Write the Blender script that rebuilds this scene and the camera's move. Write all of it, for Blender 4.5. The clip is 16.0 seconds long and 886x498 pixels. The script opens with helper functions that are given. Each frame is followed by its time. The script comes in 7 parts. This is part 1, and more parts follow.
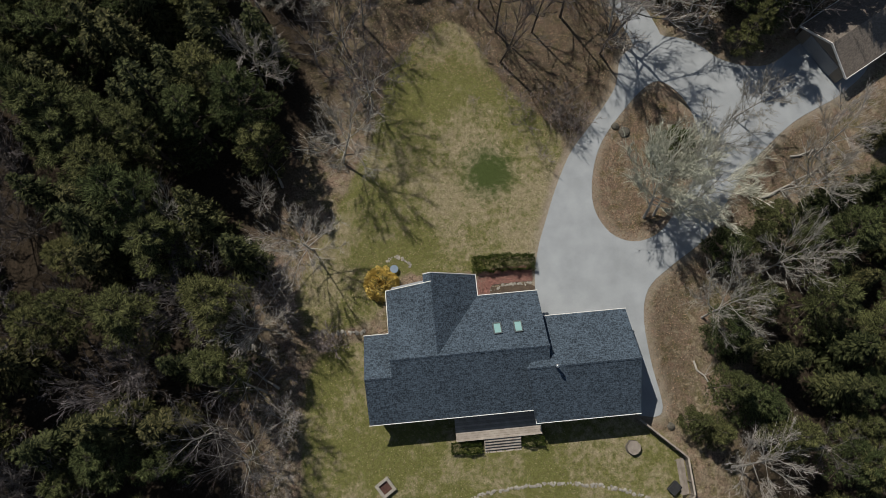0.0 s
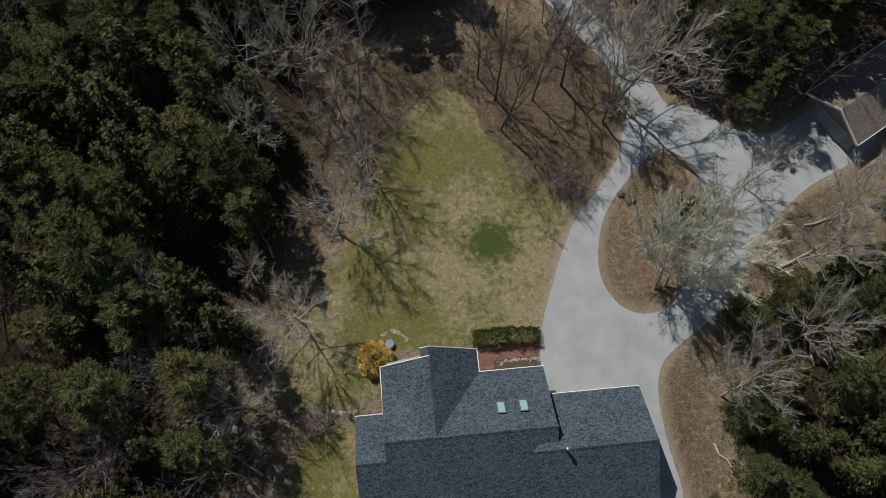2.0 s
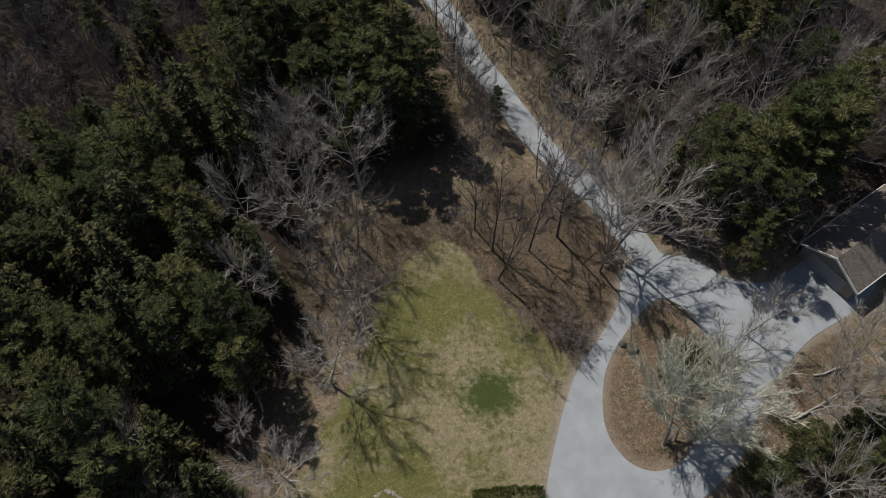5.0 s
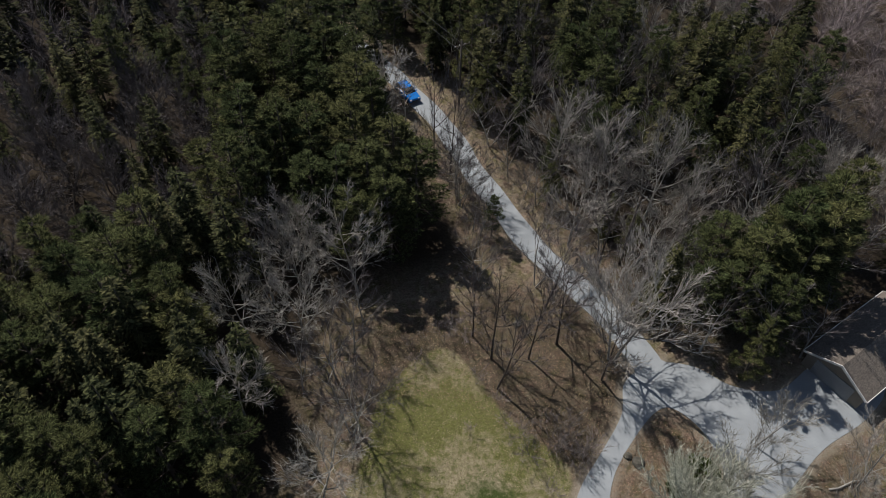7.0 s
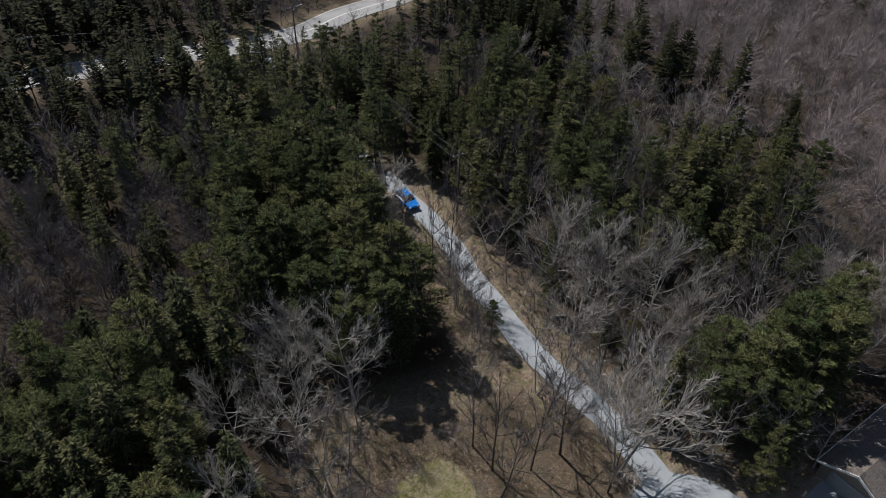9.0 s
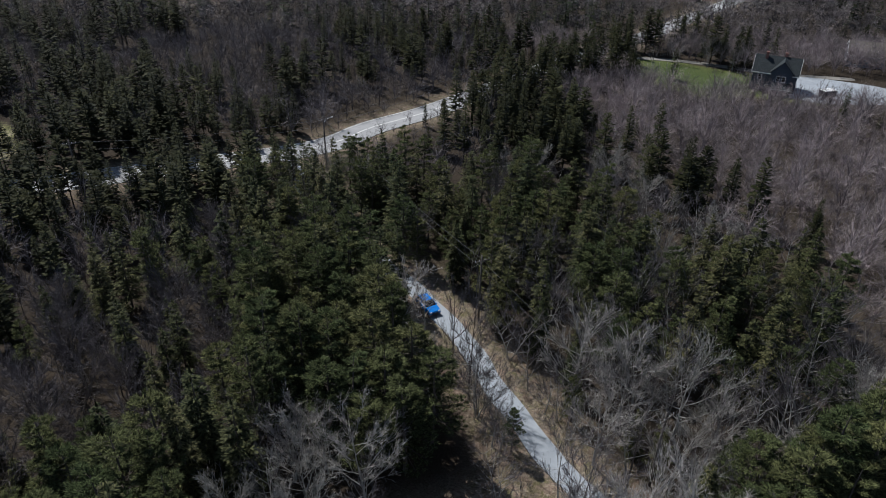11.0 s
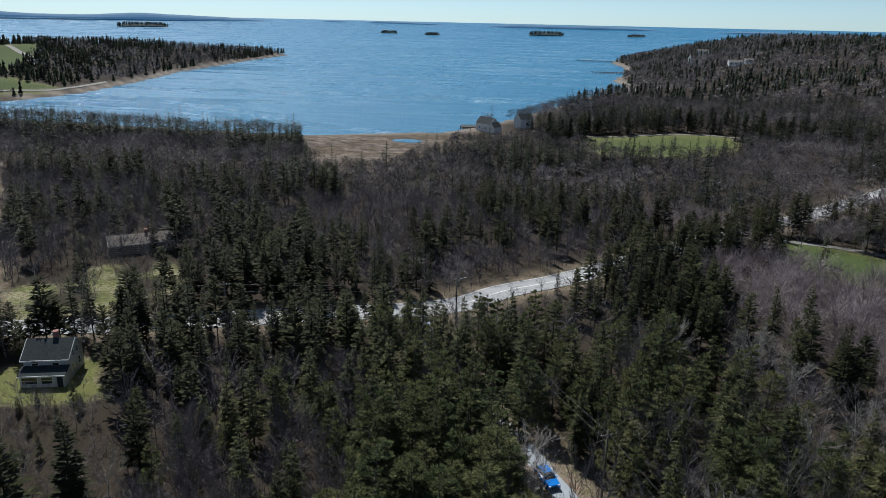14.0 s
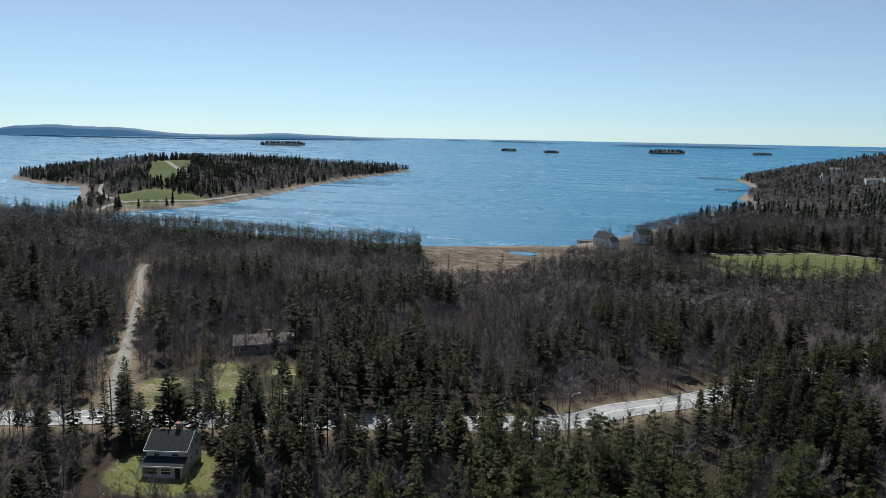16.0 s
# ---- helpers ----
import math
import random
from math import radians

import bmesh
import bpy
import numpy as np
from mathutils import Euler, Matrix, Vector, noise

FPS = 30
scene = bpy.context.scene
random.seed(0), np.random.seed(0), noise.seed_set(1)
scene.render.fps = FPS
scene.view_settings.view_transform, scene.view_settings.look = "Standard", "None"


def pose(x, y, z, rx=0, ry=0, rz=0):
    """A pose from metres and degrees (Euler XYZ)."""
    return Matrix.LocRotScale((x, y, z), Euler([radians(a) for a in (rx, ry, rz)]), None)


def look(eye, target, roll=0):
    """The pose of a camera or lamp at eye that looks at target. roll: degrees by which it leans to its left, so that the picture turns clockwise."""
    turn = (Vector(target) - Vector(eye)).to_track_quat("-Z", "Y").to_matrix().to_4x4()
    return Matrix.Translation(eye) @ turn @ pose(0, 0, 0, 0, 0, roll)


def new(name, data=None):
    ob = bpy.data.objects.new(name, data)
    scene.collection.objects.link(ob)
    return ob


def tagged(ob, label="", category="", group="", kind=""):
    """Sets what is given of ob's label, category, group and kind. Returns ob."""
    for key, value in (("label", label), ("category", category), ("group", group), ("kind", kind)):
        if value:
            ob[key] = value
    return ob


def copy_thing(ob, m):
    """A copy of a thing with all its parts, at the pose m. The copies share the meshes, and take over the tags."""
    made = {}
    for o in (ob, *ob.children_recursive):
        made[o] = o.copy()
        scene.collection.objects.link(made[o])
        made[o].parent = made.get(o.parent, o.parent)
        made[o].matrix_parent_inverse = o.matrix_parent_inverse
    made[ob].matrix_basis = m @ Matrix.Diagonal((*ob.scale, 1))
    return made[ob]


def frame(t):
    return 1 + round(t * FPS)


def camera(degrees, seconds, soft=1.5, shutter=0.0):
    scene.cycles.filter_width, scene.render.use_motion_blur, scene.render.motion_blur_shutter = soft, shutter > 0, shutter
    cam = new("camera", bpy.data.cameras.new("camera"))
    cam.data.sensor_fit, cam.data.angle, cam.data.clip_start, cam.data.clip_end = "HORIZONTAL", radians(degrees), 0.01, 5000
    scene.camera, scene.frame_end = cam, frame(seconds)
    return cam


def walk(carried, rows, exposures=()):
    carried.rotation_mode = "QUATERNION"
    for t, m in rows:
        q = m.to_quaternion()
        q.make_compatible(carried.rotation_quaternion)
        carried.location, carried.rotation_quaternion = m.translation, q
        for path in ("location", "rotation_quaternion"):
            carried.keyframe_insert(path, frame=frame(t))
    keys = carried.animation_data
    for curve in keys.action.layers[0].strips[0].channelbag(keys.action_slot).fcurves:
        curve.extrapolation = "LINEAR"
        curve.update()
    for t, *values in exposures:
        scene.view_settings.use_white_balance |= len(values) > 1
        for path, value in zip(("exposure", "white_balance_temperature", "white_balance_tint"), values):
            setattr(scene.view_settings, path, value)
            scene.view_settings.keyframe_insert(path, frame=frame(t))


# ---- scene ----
cam = camera(63.7, 16.0, soft=0.5)
METRES, EYE, TILT, LEAN, TURN = 9.45, 64.5, -77.1, -0.77, 0.0
ROWS = [
    (0.0, 0.0, 0.0, 0.0, 0.0, 0.0, -0.0),
    (0.5, 0.0015, 0.1074, -0.0273, -0.01, 1.67, 0.02),
    (1.0, -0.0035, 0.21, -0.0526, -0.07, 3.35, 0.02),
    (1.5, -0.0001, 0.3111, -0.0769, -0.07, 5.03, 0.05),
    (2.0, -0.0032, 0.3921, -0.1062, -0.11, 6.78, 0.07),
    (2.5, -0.0081, 0.4401, -0.119, -0.17, 8.68, 0.11),
    (3.0, -0.0052, 0.4673, -0.124, -0.17, 10.76, 0.13),
    (3.5, -0.0003, 0.4858, -0.136, -0.17, 12.88, 0.16),
    (4.0, -0.0017, 0.5024, -0.1476, -0.21, 15.04, 0.19),
    (6.5, -0.0, 0.5805, -0.1886, -0.35, 26.29, 0.36),
    (7.0, -0.0037, 0.5986, -0.1959, -0.41, 28.5, 0.39),
    (7.5, 0.0044, 0.6139, -0.1997, -0.37, 30.68, 0.41),
    (8.0, 0.0017, 0.6324, -0.2026, -0.41, 32.89, 0.44),
    (8.5, -0.0039, 0.6501, -0.2064, -0.46, 35.07, 0.48),
    (9.0, 0.0012, 0.663, -0.2131, -0.43, 37.28, 0.5),
    (11.5, -0.013, 0.7538, -0.2649, 0.22, 48.4, -2.77),
    (12.0, -0.0194, 0.773, -0.2695, 0.53, 50.61, -4.34),
    (12.5, -0.0192, 0.7965, -0.2735, 0.93, 52.82, -6.23),
    (13.0, -0.0128, 0.8156, -0.2807, 1.42, 55.03, -8.32),
    (13.5, -0.0155, 0.8383, -0.2809, 1.87, 57.2, -10.41),
    (14.0, -0.0006, 0.8517, -0.2873, 2.43, 59.34, -12.53),
    (14.5, -0.0041, 0.8762, -0.2892, 2.98, 61.5, -14.77),
    (15.0, -0.0007, 0.8937, -0.2919, 3.56, 63.6, -17.06),
    (15.5, 0.0049, 0.908, -0.2925, 4.16, 65.64, -19.36),
    (16.0, 0.0082, 0.9244, -0.292, 4.79, 67.69, -21.62),
]
walk(cam, [(t, pose(0, 0, EYE, TILT, LEAN, TURN) @ pose(METRES * x, METRES * y, METRES * z, 90 + pitch, roll, yaw)) for t, x, y, z, yaw, pitch, roll in ROWS],
     [(0.0, 0.02, 6350, 12), (4.0, 0.02, 6250, 13), (9.0, 0.26, 5900, 14), (12.5, 0.40, 5500, 12), (16.0, 0.53, 5800, 9)])

# ---------------------------------------------------------------- light
SUN_AZ, SUN_EL = 129.0, 51.0          # direction towards the sun, degrees from +x
world = bpy.data.worlds.new("sky")
scene.world = world
world.use_nodes = True
wn = world.node_tree
sky = wn.nodes.new("ShaderNodeTexSky")
sky.sky_type = 'NISHITA'
sky.sun_disc = False
sky.sun_elevation = radians(SUN_EL)
sky.sun_rotation = radians(90 - SUN_AZ)
sky.air_density, sky.dust_density, sky.ozone_density, sky.altitude = 0.75, 0.15, 6.0, 300.0
balance = wn.nodes.new("ShaderNodeMix")
balance.data_type, balance.blend_type = 'RGBA', 'MULTIPLY'
balance.inputs[0].default_value, balance.inputs[7].default_value = 1.0, (0.91, 1.06, 0.935, 1)
wn.links.new(sky.outputs[0], balance.inputs[6])
pale = wn.nodes.new("ShaderNodeHueSaturation")
pale.inputs["Saturation"].default_value, pale.inputs["Value"].default_value = 0.64, 1.15
wn.links.new(balance.outputs[2], pale.inputs["Color"])
wn.links.new(pale.outputs[0], wn.nodes["Background"].inputs[0])
wn.nodes["Background"].inputs[1].default_value = 0.058
sun = bpy.data.lights.new("sun", 'SUN')
sun.energy, sun.angle, sun.color = 4.2, radians(0.53), (1.0, 0.93, 0.80)
sun_ob = new("sun", sun)
sun_ob.matrix_world = look((0, 0, 0), (-math.cos(radians(SUN_AZ)) * math.cos(radians(SUN_EL)), -math.sin(radians(SUN_AZ)) * math.cos(radians(SUN_EL)), -math.sin(radians(SUN_EL))))

# ---------------------------------------------------------------- materials


def nodes_of(name):
    m = bpy.data.materials.new(name)
    m.use_nodes = True
    t = m.node_tree
    b = t.nodes["Principled BSDF"]
    return m, t, b


def nd(t, kind, **vals):
    n = t.nodes.new(kind)
    for k, v in vals.items():
        n.inputs[k.replace("_", " ")].default_value = v
    return n


def mix_rgb(t, fac, a, b):
    n = t.nodes.new("ShaderNodeMix")
    n.data_type = 'RGBA'
    for sock, v in ((n.inputs[0], fac), (n.inputs[6], a), (n.inputs[7], b)):
        if isinstance(v, bpy.types.NodeSocket):
            t.links.new(v, sock)
        elif isinstance(v, (int, float)):
            sock.default_value = v
        else:
            sock.default_value = (*v[:3], 1)
    return n.outputs[2]


def ramp(t, src, lo, hi):
    n = t.nodes.new("ShaderNodeMapRange")
    n.inputs[1].default_value, n.inputs[2].default_value = lo, hi
    t.links.new(src, n.inputs[0])
    return n.outputs[0]


def noise_fac(t, scale, detail=4.0, rough=0.6, coord="Object", seed=0.0):
    tc = t.nodes.new("ShaderNodeTexCoord")
    n = nd(t, "ShaderNodeTexNoise", Scale=scale, Detail=detail, Roughness=rough)
    src = tc.outputs[coord]
    if seed:
        mp = t.nodes.new("ShaderNodeMapping")
        mp.inputs[1].default_value = (seed, seed * 1.7, seed * 0.3)
        t.links.new(src, mp.inputs[0])
        src = mp.outputs[0]
    t.links.new(src, n.inputs["Vector"])
    return n.outputs[0]


def bump(t, b, height, strength, dist):
    n = nd(t, "ShaderNodeBump", Strength=strength, Distance=dist)
    t.links.new(height, n.inputs["Height"])
    t.links.new(n.outputs[0], b.inputs["Normal"])


def surface(name, dark, light, scale=4.0, fine=40.0, rough=0.8, relief=0.3, metal=0.0, vary=0.0, spec=0.3):
    """A weathered surface: two colours mixed at a coarse and a fine scale, with relief. vary: brightness change from piece to piece."""
    m, t, b = nodes_of(name)
    f1 = ramp(t, noise_fac(t, scale), 0.3, 0.7)
    f2 = ramp(t, noise_fac(t, fine, 3.0, 0.7, seed=3.1), 0.25, 0.75)
    ad = t.nodes.new("ShaderNodeMath")
    ad.operation = 'MULTIPLY_ADD'
    t.links.new(f1, ad.inputs[0])
    ad.inputs[1].default_value = 0.55
    ml = t.nodes.new("ShaderNodeMath")
    ml.operation = 'MULTIPLY'
    ml.inputs[1].default_value = 0.45
    t.links.new(f2, ml.inputs[0])
    t.links.new(ml.outputs[0], ad.inputs[2])
    col = mix_rgb(t, ad.outputs[0], dark, light)
    if vary:
        oi = t.nodes.new("ShaderNodeObjectInfo")
        hs = t.nodes.new("ShaderNodeHueSaturation")
        mr = t.nodes.new("ShaderNodeMapRange")
        mr.inputs[3].default_value, mr.inputs[4].default_value = 1 - vary, 1 + vary
        t.links.new(oi.outputs["Random"], mr.inputs[0])
        t.links.new(mr.outputs[0], hs.inputs["Value"])
        t.links.new(col, hs.inputs["Color"])
        col = hs.outputs[0]
    t.links.new(col, b.inputs["Base Color"])
    b.inputs["Roughness"].default_value = rough
    b.inputs["Metallic"].default_value = metal
    b.inputs["Specular IOR Level"].default_value = spec
    if relief:
        bump(t, b, f2, relief, 0.02)
    return m


def leafy(name, dark, light, per_island=0.5, hue=0.03, rough=0.65, trans=0.0, gamma=1.5):
    """Foliage or twigs: colour varies from tuft to tuft, from tree to tree and over the wood."""
    m, t, b = nodes_of(name)
    geo = t.nodes.new("ShaderNodeNewGeometry")
    oi = t.nodes.new("ShaderNodeObjectInfo")
    f = mix_rgb(t, per_island, noise_fac(t, 0.15, 2.0, 0.6), geo.outputs["Random Per Island"])
    pw = t.nodes.new("ShaderNodeMath")
    pw.operation = 'POWER'
    pw.inputs[1].default_value = gamma
    t.links.new(f, pw.inputs[0])
    f = pw.outputs[0]
    col = mix_rgb(t, f, dark, light)
    hs = t.nodes.new("ShaderNodeHueSaturation")
    mr = t.nodes.new("ShaderNodeMapRange")
    mr.inputs[3].default_value, mr.inputs[4].default_value = 0.5 - hue, 0.5 + hue
    t.links.new(oi.outputs["Random"], mr.inputs[0])
    t.links.new(mr.outputs[0], hs.inputs["Hue"])
    mv = t.nodes.new("ShaderNodeMapRange")
    mv.inputs[3].default_value, mv.inputs[4].default_value = 1.2, 0.75
    t.links.new(oi.outputs["Random"], mv.inputs[0])
    tone = t.nodes.new("ShaderNodeAttribute")
    tone.attribute_name = "tone"
    each = t.nodes.new("ShaderNodeMath")
    each.operation = 'ADD'
    t.links.new(mv.outputs[0], each.inputs[0])
    t.links.new(tone.outputs["Fac"], each.inputs[1])
    t.links.new(each.outputs[0], hs.inputs["Value"])
    t.links.new(col, hs.inputs["Color"])
    t.links.new(hs.outputs[0], b.inputs["Base Color"])
    b.inputs["Roughness"].default_value = rough
    b.inputs["Specular IOR Level"].default_value = 0.04
    if trans:
        tr = t.nodes.new("ShaderNodeBsdfTranslucent")
        mx = t.nodes.new("ShaderNodeMixShader")
        mx.inputs[0].default_value = trans
        t.links.new(hs.outputs[0], tr.inputs[0])
        t.links.new(b.outputs[0], mx.inputs[1])
        t.links.new(tr.outputs[0], mx.inputs[2])
        t.links.new(mx.outputs[0], t.nodes["Material Output"].inputs[0])
    return m


M_SPRUCE = leafy("spruce_needles", (0.008, 0.012, 0.006), (0.160, 0.162, 0.068), 0.7, trans=0.15, gamma=2.0)
M_WOODS = leafy("woods_needles", (0.011, 0.015, 0.007), (0.066, 0.068, 0.028), 0.6, trans=0.1, gamma=1.9)
# flatter needle colours for the far woods, with distance haze painted in
M_FAR_NEEDLE = leafy("far_needles", (0.014, 0.018, 0.012), (0.050, 0.056, 0.034), 0.4, gamma=1.2)
M_PINE = leafy("pine_needles", (0.009, 0.013, 0.006), (0.232, 0.254, 0.104), 0.7, trans=0.2, gamma=2.0)
M_TWIG = leafy("bare_twigs", (0.066, 0.058, 0.058), (0.265, 0.240, 0.240), 0.6, 0.02, gamma=1.8)
M_TWIG_PALE = leafy("pale_twigs", (0.18, 0.166, 0.145), (0.52, 0.49, 0.44), 0.6, 0.02)
M_TWIG_LICHEN = leafy("lichened_twigs", (0.24, 0.245, 0.185), (0.74, 0.73, 0.62), 0.6, 0.02)
M_TWIG_RED = leafy("budding_twigs", (0.13, 0.11, 0.107), (0.42, 0.365, 0.35), 0.6, 0.02)
M_BARK = surface("grey_bark", (0.07, 0.06, 0.05), (0.20, 0.18, 0.16), 3, 25, 0.9, 0.5, vary=0.15)
M_BARK_DARK = surface("conifer_bark", (0.045, 0.036, 0.03), (0.12, 0.10, 0.085), 3, 25, 0.9, 0.5, vary=0.15)
M_LIMB = surface("pale_limbs", (0.19, 0.18, 0.165), (0.46, 0.44, 0.40), 2, 20, 0.85, 0.3, vary=0.2)
M_FORSYTHIA = leafy("forsythia_blossom", (0.40, 0.29, 0.06), (0.74, 0.57, 0.19), 0.7, 0.005)
M_HEDGE = leafy("hedge_leaves", (0.018, 0.030, 0.008), (0.075, 0.10, 0.022), 0.7, 0.01)


def ground_material():
    m, t, b = nodes_of("ground_cover")

    def attr(name):
        a = t.nodes.new("ShaderNodeAttribute")
        a.attribute_name = name
        return a.outputs["Fac"]
    # woodland floor: leaf litter, needles and straw
    f1 = ramp(t, noise_fac(t, 0.75, 5, 0.65), 0.34, 0.66)
    f2 = ramp(t, noise_fac(t, 5.0, 6, 0.75, seed=2.0), 0.3, 0.7)
    litter = mix_rgb(t, f2, (0.060, 0.047, 0.033), (0.29, 0.235, 0.17))
    litter = mix_rgb(t, ramp(t, f1, 0.3, 0.9), litter, mix_rgb(t, f2, (0.040, 0.040, 0.016), (0.185, 0.165, 0.075)))
    f6 = ramp(t, noise_fac(t, 0.9, 4, 0.65, seed=17.0), 0.47, 0.62)
    litter = mix_rgb(t, f6, litter, mix_rgb(t, f2, (0.070, 0.046, 0.034), (0.33, 0.24, 0.18)))
    f7 = ramp(t, noise_fac(t, 1.7, 5, 0.7, seed=31.0), 0.52, 0.64)
    litter = mix_rgb(t, f7, litter, mix_rgb(t, f2, (0.15, 0.125, 0.085), (0.40, 0.345, 0.25)))
    f8 = ramp(t, noise_fac(t, 2.3, 5, 0.7, seed=37.0), 0.55, 0.66)
    litter = mix_rgb(t, f8, litter, mix_rgb(t, f2, (0.030, 0.022, 0.016), (0.12, 0.088, 0.06)))
    f4 = ramp(t, noise_fac(t, 11.0, 2, 0.5, seed=13.0), 0.60, 0.70)
    litter = mix_rgb(t, f4, litter, (0.42, 0.33, 0.24))
    # needle duff, its colour also darkened for the shade under the trees
    shaded_duff = mix_rgb(t, f2, (0.014, 0.011, 0.008), (0.060, 0.046, 0.032))
    litter = mix_rgb(t, attr("shaded_duff"), litter, shaded_duff)
    # turf: straw and green, patchy
    g1 = ramp(t, noise_fac(t, 0.22, 4, 0.6, seed=5.0), 0.40, 0.60)
    g2 = ramp(t, noise_fac(t, 1.6, 6, 0.7, seed=7.0), 0.32, 0.68)
    g3 = ramp(t, noise_fac(t, 14.0, 3, 0.8, seed=9.0), 0.3, 0.7)
    straw = mix_rgb(t, g3, (0.140, 0.114, 0.064), (0.54, 0.465, 0.32))
    green = mix_rgb(t, g3, (0.055, 0.064, 0.015), (0.260, 0.255, 0.090))
    gm = t.nodes.new("ShaderNodeMath")
    gm.operation = 'MULTIPLY_ADD'
    t.links.new(g2, gm.inputs[0])
    gm.inputs[1].default_value = 0.75
    t.links.new(ramp(t, attr("green"), 0.0, 1.0), gm.inputs[2])
    ga = t.nodes.new("ShaderNodeMath")
    ga.operation = 'MULTIPLY_ADD'
    t.links.new(g1, ga.inputs[0])
    ga.inputs[1].default_value = 0.4
    t.links.new(gm.outputs[0], ga.inputs[2])
    turf = mix_rgb(t, ramp(t, ga.outputs[0], 0.52, 1.05), straw, green)
    g4 = ramp(t, noise_fac(t, 3.2, 6, 0.8, seed=41.0), 0.40, 0.62)
    turf = mix_rgb(t, ramp(t, g4, 0.0, 2.2), turf, (0.055, 0.052, 0.022))
    lush = mix_rgb(t, g3, (0.032, 0.047, 0.014), (0.082, 0.106, 0.034))
    lf = t.nodes.new("ShaderNodeMath")
    lf.operation = 'MULTIPLY_ADD'
    t.links.new(g2, lf.inputs[0])
    lf.inputs[1].default_value = 0.7
    t.links.new(attr("lush"), lf.inputs[2])
    turf = mix_rgb(t, ramp(t, lf.outputs[0], 0.45, 1.25), turf, lush)
    edge = t.nodes.new("ShaderNodeMath")
    edge.operation = 'MULTIPLY_ADD'
    t.links.new(noise_fac(t, 1.2, 6, 0.75, seed=11.0), edge.inputs[0])
    edge.inputs[1].default_value = 0.9
    sh = t.nodes.new("ShaderNodeMath")
    sh.operation = 'ADD'
    sh.inputs[1].default_value = -0.45
    t.links.new(attr("turf"), sh.inputs[0])
    t.links.new(sh.outputs[0], edge.inputs[2])
    col = mix_rgb(t, ramp(t, edge.outputs[0], 0.35, 0.65), litter, turf)
    h1 = ramp(t, noise_fac(t, 0.2, 6, 0.8, seed=21.0), 0.36, 0.64)
    h2 = ramp(t, noise_fac(t, 0.05, 4, 0.6, seed=23.0), 0.45, 0.55)
    bog = mix_rgb(t, h1, (0.034, 0.026, 0.021), (0.22, 0.175, 0.135))
    bog = mix_rgb(t, h2, bog, mix_rgb(t, h1, (0.032, 0.026, 0.018), (0.14, 0.105, 0.07)))
    col = mix_rgb(t, attr("marsh"), col, bog)
    stone = mix_rgb(t, f2, (0.11, 0.093, 0.075), (0.33, 0.285, 0.235))
    col = mix_rgb(t, attr("shore"), col, stone)
    grav = mix_rgb(t, g3, (0.17, 0.145, 0.11), (0.42, 0.37, 0.30))
    col = mix_rgb(t, attr("gravel"), col, grav)
    t.links.new(col, b.inputs["Base Color"])
    b.inputs["Roughness"].default_value = 0.95
    b.inputs["Specular IOR Level"].default_value = 0.1
    bump(t, b, g3, 0.6, 0.06)
    return m


M_GROUND = ground_material()
M_ASPHALT = surface("bleached_asphalt", (0.222, 0.240, 0.255), (0.350, 0.374, 0.394), 0.5, 30, 0.9, 0.15)
M_ROAD = surface("worn_road_asphalt", (0.24, 0.24, 0.235), (0.36, 0.355, 0.345), 0.3, 20, 0.9, 0.15)
M_DIRT = surface("pale_gravel", (0.13, 0.122, 0.105), (0.28, 0.262, 0.228), 0.4, 8, 0.95, 0.4)
M_PAINT = surface("road_paint", (0.5, 0.5, 0.46), (0.75, 0.74, 0.7), 2, 12, 0.8, 0.1)


def water_material(name, tint, scale):
    m, t, b = nodes_of(name)
    b.inputs["Base Color"].default_value = (*tint, 1)
    b.inputs["Roughness"].default_value = 0.16
    b.inputs["IOR"].default_value = 1.333
    b.inputs["Specular IOR Level"].default_value = 0.38
    n1 = noise_fac(t, scale, 6, 0.7)
    bump(t, b, n1, 1.0, 1.6)
    tc = t.nodes.new("ShaderNodeTexCoord")
    mp = t.nodes.new("ShaderNodeMapping")
    mp.inputs[3].default_value = (0.004, 0.016, 1.0)
    t.links.new(tc.outputs["Object"], mp.inputs[0])
    wind = nd(t, "ShaderNodeTexNoise", Scale=1.0, Detail=6.0, Roughness=0.7, Distortion=0.8)
    t.links.new(mp.outputs[0], wind.inputs["Vector"])
    sl = ramp(t, wind.outputs[0], 0.60, 0.40)
    mr = t.nodes.new("ShaderNodeMapRange")
    mr.inputs[3].default_value, mr.inputs[4].default_value = 0.16, 0.46
    t.links.new(sl, mr.inputs[0])
    t.links.new(mr.outputs[0], b.inputs["Roughness"])
    return m


M_SEA = water_material("sea_water", (0.003, 0.118, 0.225), 0.22)
# dull blue-green: some distance haze is mixed into the islands' colour
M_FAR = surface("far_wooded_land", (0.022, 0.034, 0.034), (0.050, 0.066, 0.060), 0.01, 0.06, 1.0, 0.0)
# aerial haze is painted in: a bluish base colour and a faint blue glow
M_HAZED_BACKDROP = surface("hazed_coast_backdrop", (0.05, 0.075, 0.09), (0.09, 0.12, 0.14), 0.004, 0.03, 1.0, 0.0)
M_HAZED_BACKDROP.node_tree.nodes["Principled BSDF"].inputs["Emission Color"].default_value = (0.045, 0.10, 0.17, 1)
M_HAZED_BACKDROP.node_tree.nodes["Principled BSDF"].inputs["Emission Strength"].default_value = 0.8

# ---------------------------------------------------------------- mesh helpers


